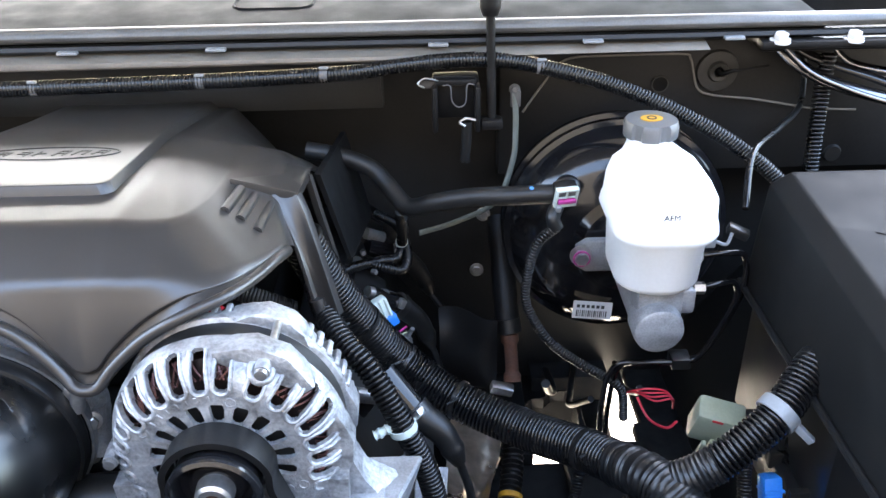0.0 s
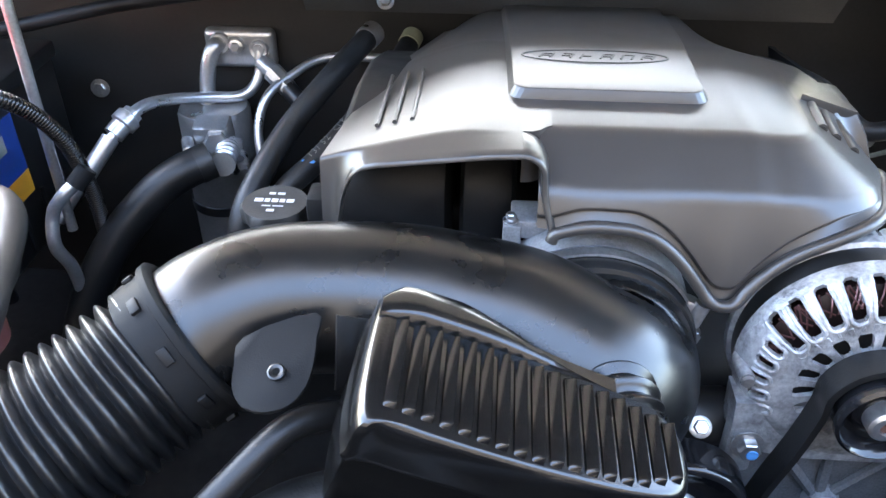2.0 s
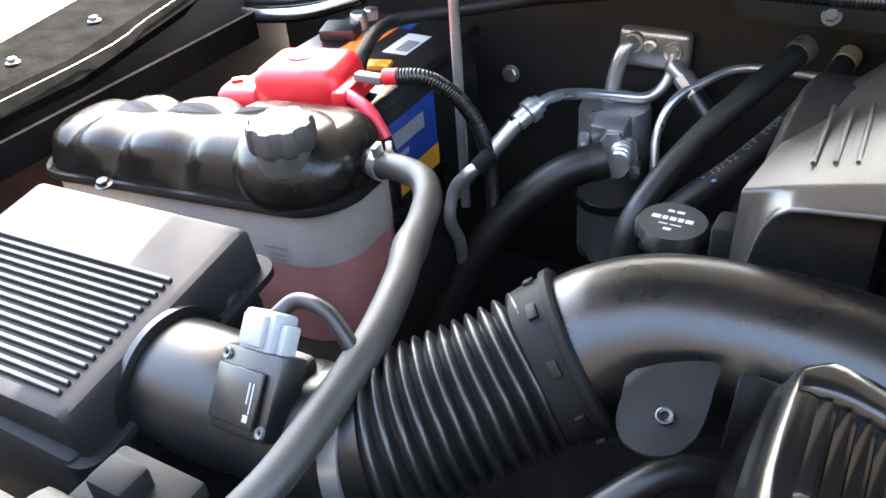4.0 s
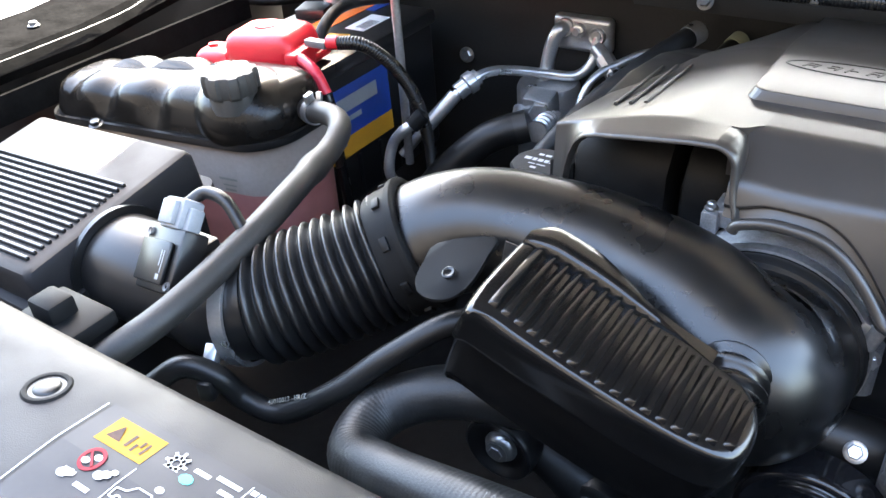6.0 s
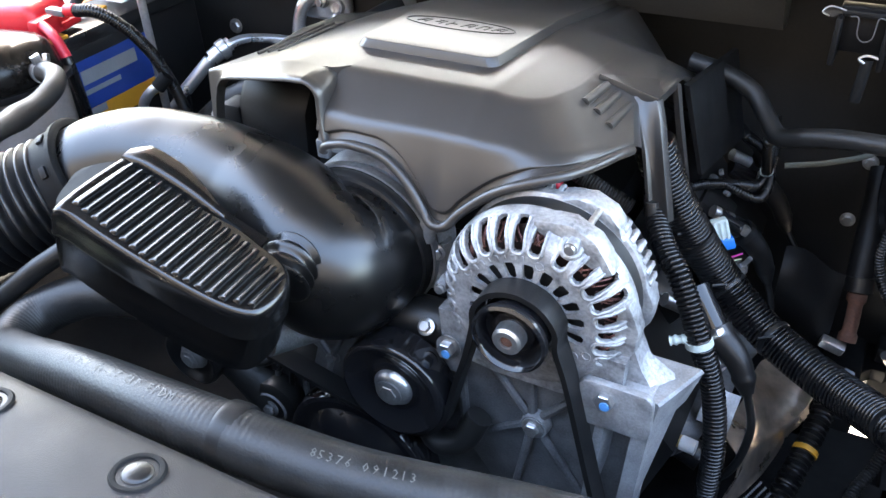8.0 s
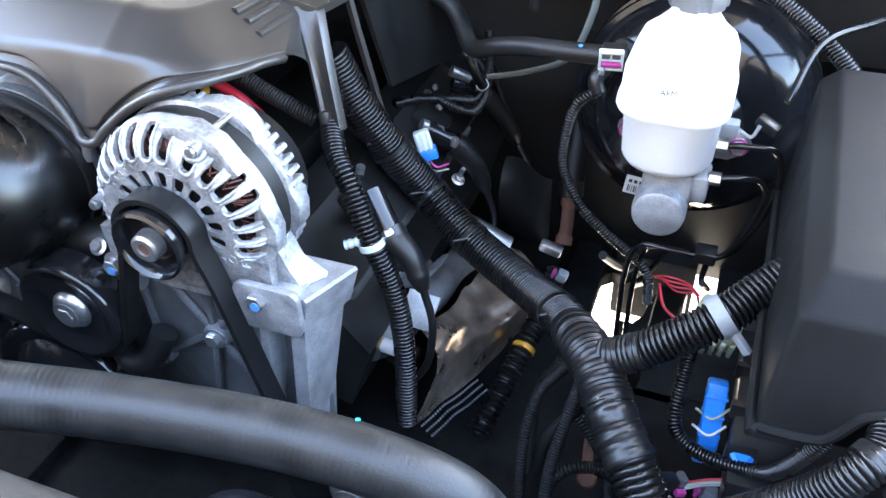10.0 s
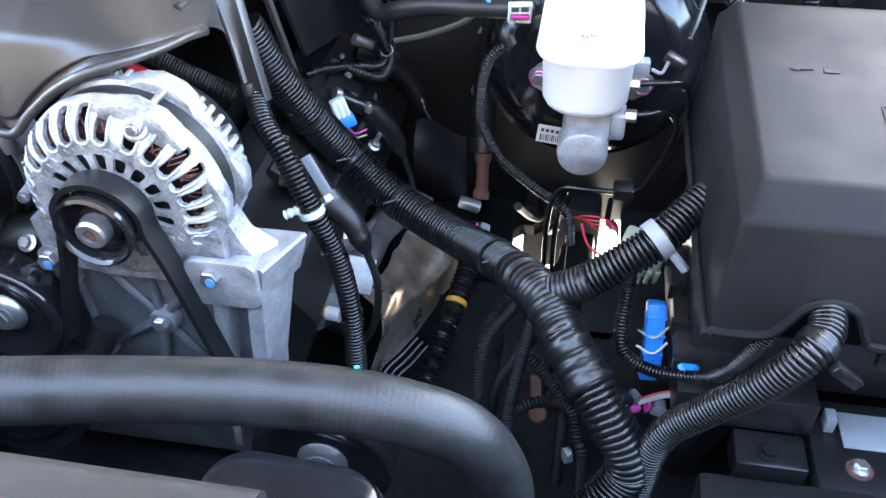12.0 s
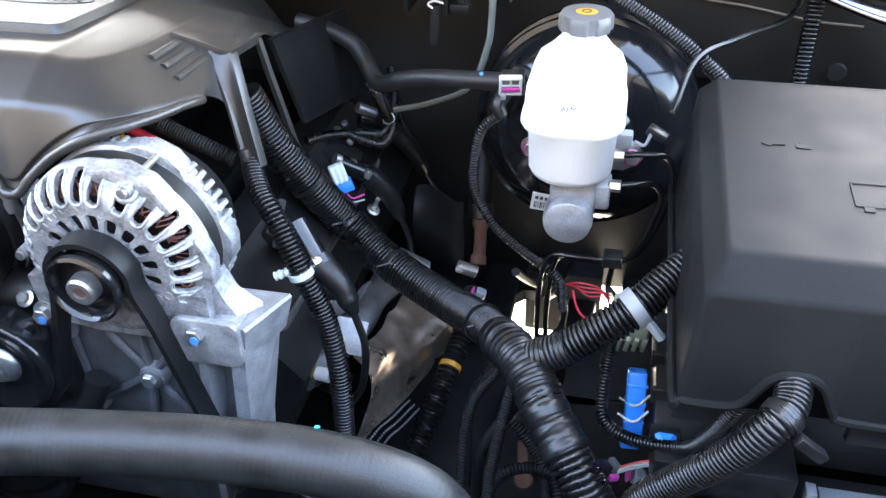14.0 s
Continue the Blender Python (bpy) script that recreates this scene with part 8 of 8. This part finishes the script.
# black strut and brackets at the firewall
strut = thing("hood_strut", "slim black rod with a ball end on a firewall bracket", "strut", (0.224, 0.466, 1.08))
part("rod", sweep([(0.224, 0.466, 1.092), (0.223, 0.470, 1.16), (0.222, 0.474, 1.215)], 0.0050, seg=12, n=3), MATTE, strut)
part("knob", sweep([(0.222, 0.473, 1.205), (0.222, 0.476, 1.24)], lambda s, u: 0.0085 + 0.003 * min(1, 4 * u), seg=14, n=8), MATTE, strut)
part("foot", box_at(0.212, 0.236, 0.455, 0.475, 1.082, 1.094, 0.003), MATTE, strut)
fb = thing("firewall_bracket", "black stamped bracket with a bright clip", "bracket", (0.185, 0.48, 1.05))
part("plate", box_at(0.159, 0.210, 0.475, 0.492, 1.090, 1.140, 0.003), MATTE, fb)
part("top_lip", box_at(0.162, 0.207, 0.466, 0.480, 1.131, 1.138, 0.002), MATTE, fb)
part("side", box_at(0.158, 0.164, 0.455, 0.50, 1.08, 1.132, 0.002), MATTE, fb)
part("side", box_at(0.205, 0.211, 0.455, 0.50, 1.08, 1.132, 0.002), MATTE, fb)
part("torn_ear", loft([[(0.165, 0.47, 1.136), (0.150, 0.468, 1.1395), (0.143, 0.467, 1.134), (0.152, 0.467, 1.128), (0.167, 0.47, 1.131)], [(0.165, 0.473, 1.135), (0.150, 0.471, 1.1385), (0.144, 0.470, 1.133), (0.152, 0.470, 1.127), (0.167, 0.473, 1.130)]]), DARK, fb, "bent metal ear", smooth=False)
part("ear_edge", sweep([(0.165, 0.467, 1.137), (0.150, 0.466, 1.140), (0.143, 0.465, 1.134), (0.150, 0.465, 1.130)], 0.0009, seg=6, n=4), STEEL, fb, "thin bright edge line")
part("slot_edge", sweep([(0.170, 0.465, 1.132), (0.178, 0.465, 1.131), (0.180, 0.465, 1.114), (0.187, 0.465, 1.107), (0.195, 0.465, 1.112), (0.197, 0.465, 1.132), (0.205, 0.465, 1.132)], 0.0007, seg=6, n=5), CAPGREY, fb)
part("spring_clip", sweep([(0.207, 0.457, 1.094), (0.195, 0.455, 1.097), (0.188, 0.454, 1.093), (0.194, 0.453, 1.089)], 0.0016, seg=8, n=5), PIPE, fb, "bright wire clip")
part("hook", sweep([(0.196, 0.458, 1.092), (0.195, 0.456, 1.07), (0.193, 0.455, 1.046)], 0.006, seg=10), MATTE, fb)
st = thing("braided_strap", "pale braided ground strap bolted to the firewall", "ground strap", (0.256, 0.52, 1.08))
part("strap", sweep([(0.254, 0.51, 1.109), (0.255, 0.505, 1.089), (0.255, 0.50, 1.066), (0.252, 0.49, 1.032), (0.232, 0.48, 0.983), (0.185, 0.468, 0.963), (0.139, 0.455, 0.955)], 0.0052, seg=10, n=8, flat=0.35), STRAP, st)
bolt((0.254, 0.512, 1.110), (0, -1, 0.3), 0.0045, st, CAPGREY)
part("lug", rbox((0.012, 0.004, 0.020), pose(0.255, 0.508, 1.100), 0.0015), CAPGREY, st)
for p in ((0.227, 0.635, 0.887), (0.218, 0.635, 0.796)):
    bolt(p, (0, -1, 0.1), 0.007, thing("firewall_bolt", "small bolt on the firewall", "bolt", p, "firewall bolts"))
panel = thing("upper_firewall_panel", "dark stamped upper firewall panel with a hole and a grommet disc", "panel", (0.45, 0.55, 0.95), kind="structure")
part("panel", box_at(0.24, 0.93, 0.56, 0.60, 0.98, 1.150, 0.004), FIREWALL, panel)
# thin pale line drawn along the stamped edge
part("bright_edge", sweep([(0.269, 0.553, 1.067), (0.292, 0.553, 1.101), (0.318, 0.553, 1.131), (0.371, 0.553, 1.135), (0.456, 0.553, 1.135), (0.468, 0.553, 1.129), (0.474, 0.553, 1.111), (0.482, 0.553, 1.091), (0.501, 0.553, 1.083), (0.55, 0.553, 1.077), (0.6, 0.553, 1.068), (0.629, 0.553, 1.063), (0.682, 0.553, 1.06)], 0.0014, seg=6, n=6), COWL, panel, "thin bright edge line")
part("hole_rim", lathe([(0.009, 0.0), (0.0105, 0.0), (0.0105, 0.0025), (0.009, 0.0025)], axis((0.436, 0.559, 1.097), (0, -1, 0)), 24), FLAP, panel)
# no opening here: a flat black disc stands for the hole's shade
part("hole", lathe([(0.0, 0.001), (0.010, 0.001), (0.010, 0.0)], axis((0.436, 0.559, 1.097), (0, -1, 0)), 24), FLOOR, panel)
part("disc", lathe([(0.0, 0.003), (0.005, 0.003), (0.006, 0.008), (0.011, 0.009), (0.013, 0.005), (0.020, 0.005), (0.0245, 0.004), (0.026, 0.0)], axis((0.504, 0.559, 1.112), (0, -1, 0)), 32), FLAP, panel, "grey rubber grommet disc")
part("grommet_core", sweep([(0.504, 0.556, 1.112), (0.506, 0.545, 1.112), (0.513, 0.538, 1.117), (0.53, 0.535, 1.120), (0.556, 0.535, 1.124)], lambda s, u: 0.0045 - 0.003 * min(1, 2 * u), seg=10, n=5), MATTE, panel)
part("round_plug", lathe([(0.0, 0.004), (0.010, 0.004), (0.012, 0.0)], axis((0.667, 0.559, 1.000), (0, -1, 0)), 24), DARK, panel)
flap = thing("heat_barrier", "dark grey bracket flange below the cowl", "bracket", (-0.4, 0.53, 1.1), kind="structure")
part("flange", extrude_x([(0.50, 1.150), (0.505, 1.120), (0.53, 1.085), (0.56, 1.08), (0.56, 1.15)], -0.50, 0.10, 4), FLAP, flap)
bolt((-0.403, 0.512, 1.104), (0, -0.8, 0.6), 0.007, flap, CAPGREY)
hinge = thing("hinge_bracket", "glossy black hood hinge arm with white-capped bolts", "hinge", (0.62, 0.53, 1.1))
part("arm", sweep([(0.553, 0.5, 1.158), (0.583, 0.49, 1.131), (0.621, 0.48, 1.114), (0.67, 0.47, 1.099), (0.713, 0.46, 1.092)], 0.0035, seg=12, n=8), CHROME, hinge)
part("arm", sweep([(0.560, 0.53, 1.151), (0.578, 0.52, 1.134), (0.606, 0.51, 1.117), (0.642, 0.50, 1.105), (0.69, 0.49, 1.094)], 0.0085, seg=16, n=8, flat=0.5), CHROME, hinge)
part("arm", sweep([(0.576, 0.535, 1.151), (0.598, 0.53, 1.138), (0.627, 0.52, 1.128), (0.652, 0.51, 1.121), (0.69, 0.50, 1.109)], 0.006, seg=14, n=8, flat=0.6), GLOSS, hinge)
part("arm", sweep([(0.625, 0.54, 1.152), (0.642, 0.535, 1.133), (0.660, 0.53, 1.124), (0.70, 0.52, 1.117)], 0.005, seg=14, n=8, flat=0.6), CHROME, hinge)
part("plate", box_at(0.53, 0.80, 0.50, 0.60, 1.150, 1.164, 0.004), MATTE, hinge)
part("foot", box_at(0.52, 0.74, 0.474, 0.494, 1.160, 1.169, 0.003), MATTE, hinge)
for hx in (0.542, 0.623):
    bolt((hx, 0.482, 1.168), (0, -0.2, 1), 0.008, hinge, PAPER, h=0.009)
thick_loom = loom("corrugated loom dropping behind the fuse box", [(0.620, 0.525, 1.14), (0.618, 0.52, 1.101), (0.616, 0.51, 1.063), (0.615, 0.50, 1.004), (0.615, 0.49, 0.93)], 0.0085, 0.005, deep=0.0014, seg=12)
# far left hinge
hinge_l = thing("hinge_bracket", "glossy black hood hinge arm beside the battery", "hinge", (-1.05, 0.6, 1.05))
part("arm", sweep([(-1.331, 0.56, 1.017), (-1.292, 0.56, 1.001), (-1.218, 0.56, 0.999), (-1.121, 0.56, 1.015), (-1.022, 0.56, 1.048)], 0.012, seg=16, n=8, flat=0.7), CHROME, hinge_l)
part("arm_plate", sweep([(-1.331, 0.5800000000000001, 1.039), (-1.292, 0.5800000000000001, 1.023), (-1.218, 0.5800000000000001, 1.021), (-1.121, 0.5800000000000001, 1.037), (-1.022, 0.5800000000000001, 1.07)], 0.016, seg=12, n=8, flat=0.5), CHROME, hinge_l)

# fluid cap between the hose and the shroud
psr = thing("fluid_reservoir", "glossy black fluid reservoir lid before the radiator hose", "reservoir", (0.215, -0.186, 0.90))
PM = Matrix.Translation((0.215, -0.186, 0.905)) @ pose(0, 0, 0, 12, 4, 0)
part("body", loft([[PM @ Vector((x, y, h)) for x, y in rounded(w, d, r, 7)] for w, d, r, h in ((0.10, 0.06, 0.028, 0.0), (0.112, 0.066, 0.030, 0.045), (0.118, 0.070, 0.032, 0.050), (0.118, 0.070, 0.032, 0.060), (0.112, 0.064, 0.030, 0.068), (0.096, 0.050, 0.024, 0.0715), (0.05, 0.02, 0.009, 0.072))]), GLOSS, psr)
part("seam", loft([[PM @ Vector((x, y, h)) for x, y in rounded(0.121, 0.073, 0.033, 7)] for h in (0.050, 0.0525)]), BLACK, psr)
# leads under the arch of the cover, behind the alternator
gl = thing("wiring_loom", "dusty green-grey corrugated loom under the engine cover arch", "wiring", (-0.066, 0.245, 1.029), "wiring looms")
part("conduit", loom_tube([(-0.09, 0.26, 1.03), (-0.066, 0.245, 1.029), (-0.05, 0.245, 1.021), (-0.03, 0.245, 1.011), (-0.007, 0.245, 1.001), (0.02, 0.25, 0.985)], 0.0085, 0.0032, 0.0007, 12), HOSE2, gl)
rl = thing("red_cable", "red cable under the engine cover arch", "cable", (-0.088, 0.235, 1.021))
part("cable", sweep([(-0.105, 0.25, 1.022), (-0.088, 0.235, 1.021), (-0.073, 0.235, 1.013), (-0.058, 0.235, 1.005), (-0.04, 0.24, 0.985)], 0.006, seg=12, n=6), REDWIRE, rl)
tagged(part("yellow_plug", rbox((0.008, 0.008, 0.010), Matrix.Translation((-0.096, 0.23, 1.011)), 0.002), YELLOW), "small yellow plug under the cover", "plug")

# leads and a bracket hanging in the gap beside the frame rail
for pts, r in (([(0.30, 0.46, 0.72), (0.315, 0.52, 0.66), (0.328, 0.56, 0.63), (0.325, 0.62, 0.62)], 0.006), ([(0.36, 0.45, 0.70), (0.343, 0.50, 0.65), (0.352, 0.55, 0.63), (0.37, 0.63, 0.62)], 0.0045), ([(0.43, 0.47, 0.70), (0.438, 0.51, 0.66), (0.428, 0.55, 0.64), (0.432, 0.62, 0.63)], 0.0045)):
    pipe("under_bay_cable", "thin black cable hanging in the dark beside the frame rail", pts, r, MATTE, "cable", "cables beside the frame rail")
gapb = thing("frame_bracket", "black stamped bracket on the frame rail", "bracket", (0.335, 0.60, 0.58))
part("plate", prism([(0.288, 0.565), (0.300, 0.585), (0.318, 0.580), (0.330, 0.600), (0.352, 0.596), (0.372, 0.612), (0.372, 0.65), (0.288, 0.65)], 0.02, Matrix.Translation((0, 0, 0.575)), 0.003), MATTE, gapb)
part("tab", prism([(0.345, 0.472), (0.372, 0.472), (0.372, 0.56), (0.362, 0.535), (0.364, 0.50), (0.352, 0.49)], 0.02, Matrix.Translation((0, 0, 0.575)), 0.003), MATTE, gapb)


# ---- service label on the shroud, as plain shapes ----
decal = thing("service_label", "dark service label with yellow warning box and white diagrams", "label", (-0.40, -0.33, 1.088))
def on_shroud(x, y, lift=0.0008):
    return Matrix.Translation((x, y, shroud_z(y) + lift))
def decal_sheet(x0, x1, y0, y1, material, name, label="", lift=0.0006):
    bm = bmesh.new()
    ys = [y0 + (y1 - y0) * k / 6 for k in range(7)]
    rows = [(bm.verts.new((x0, y, shroud_z(y) + lift)), bm.verts.new((x1, y, shroud_z(y) + lift))) for y in ys]
    for a, b in zip(rows, rows[1:]):
        bm.faces.new((a[0], a[1], b[1], b[0]))
    return part(name, bm, material, decal, label, smooth=False)
decal_sheet(-0.492, -0.284, -0.40, -0.288, DECAL, "backing", "dark glossy backing")
decal_sheet(-0.477, -0.435, -0.315, -0.294, WARNING, "warning_box", "yellow warning box", 0.0009)
part("warning_triangle", prism([(-0.0065, -0.005), (0.0065, -0.005), (0.0, 0.006)], 0.0003, on_shroud(-0.4665, -0.305, 0.0011), 0), RUST, decal)
for x, y, w, h in ((-0.456, -0.310, 0.0025, 0.010), (-0.450, -0.311, 0.0022, 0.006), (-0.4465, -0.306, 0.002, 0.005), (-0.4425, -0.310, 0.002, 0.009)):
    decal_sheet(x, x + w, y, y + h, RUST, "warning_mark", "", 0.0012)
for x, y0 in ((-0.434, -0.318), (-0.3680, -0.292)):
    decal_sheet(x, x + 0.0008, -0.40, y0, PAPER, "divider_line", "", 0.0009)
part("prohibition_sign", lathe([(0.0062, 0), (0.0085, 0), (0.0085, 0.0004), (0.0062, 0.0004)], on_shroud(-0.461, -0.327), 32), SIGNRED, decal, "red ring of a prohibition sign")
part("sign_bar", prism([(-0.0062, -0.0007), (0.0062, -0.0007), (0.0062, 0.0007), (-0.0062, 0.0007)], 0.0004, on_shroud(-0.461, -0.327, 0.0013) @ pose(0, 0, 0, 0, 0, -40), 0), SIGNRED, decal)
for x, y, r in ((-0.4635, -0.3295, 0.0026), (-0.4585, -0.3245, 0.0026), (-0.4470, -0.3330, 0.0034), (-0.4435, -0.3305, 0.0030), (-0.4405, -0.3270, 0.0022), (-0.4680, -0.3420, 0.0036), (-0.4640, -0.3400, 0.0030), (-0.4090, -0.3220, 0.0026)):
    part("white_figure", lathe([(r, 0), (r, 0.0003), (0, 0.0003)], on_shroud(x, y, 0.0009) @ Matrix.Diagonal((1.2, 0.85, 1, 1)), 9), PAPER, decal)
part("turquoise_mark", lathe([(0.0042, 0), (0.0042, 0.0003), (0, 0.0003)], on_shroud(-0.4035, -0.3085, 0.0009) @ Matrix.Diagonal((1.2, 0.8, 1, 1)), 9), CYAN, decal, "turquoise printed mark")
for a in range(8):
    m = on_shroud(-0.418, -0.303) @ pose(0, 0, 0, 0, 0, a * 45)
    part("gear_tooth", prism([(0.003, -0.0012), (0.0085, -0.0009), (0.0085, 0.0009), (0.003, 0.0012)], 0.0003, m, 0), PAPER, decal)
part("gear", lathe([(0.0025, 0), (0.0055, 0), (0.0055, 0.0003), (0.0025, 0.0003)], on_shroud(-0.418, -0.303), 20), PAPER, decal)
def outline_car(x, y):
    pts = [(-0.014, -0.006), (-0.014, 0.0), (-0.007, 0.001), (-0.003, 0.006), (0.008, 0.006), (0.012, 0.001), (0.015, 0.0), (0.015, -0.006), (-0.014, -0.006)]
    for (ax, ay), (bx, by) in zip(pts, pts[1:]):
        d = Vector((bx - ax, by - ay))
        n_ = Vector((-d.y, d.x)).normalized() * 0.0005
        q = [(x + ax + n_.x, y + ay + n_.y), (x + bx + n_.x, y + by + n_.y), (x + bx - n_.x, y + by - n_.y), (x + ax - n_.x, y + ay - n_.y)]
        bm = bmesh.new()
        bm.faces.new([bm.verts.new((u, v, shroud_z(v) + 0.001)) for u, v in q])
        part("diagram_line", bm, PAPER, decal, smooth=False)
    for wx in (-0.008, 0.009):
        part("diagram_wheel", lathe([(0.002, 0), (0.003, 0), (0.003, 0.0002), (0.002, 0.0002)], on_shroud(x + wx, y - 0.006, 0.001), 12), PAPER, decal)
for x, y in ((-0.417, -0.333), (-0.386, -0.334), (-0.415, -0.356), (-0.385, -0.356)):
    outline_car(x, y)
rng = random.Random(4)
for cx, n0 in ((-0.366, 11), (-0.328, 13)):
    for k in range(n0):
        y = -0.2935 - 0.0058 * k
        x, end = cx + 0.002 * k, cx + 0.026 + 0.002 * k + (0.004 if cx > -0.34 else 0)
        while x < end:
            w = min(rng.uniform(0.003, 0.009), end - x)
            decal_sheet(x, x + w, y - 0.0034, y, PAPER, "print_bar", "", 0.001)
            x += w + 0.0012
for x, y, w in ((-0.405, -0.299, 0.012), (-0.39, -0.296, 0.018), (-0.382, -0.303, 0.010), (-0.47, -0.338, 0.010), (-0.455, -0.342, 0.012)):
    decal_sheet(x, x + w, y - 0.003, y, PAPER, "print_bar", "", 0.001)
decal_sheet(-0.496, -0.495, -0.40, -0.29, PAPER, "rule", "", 0.001)
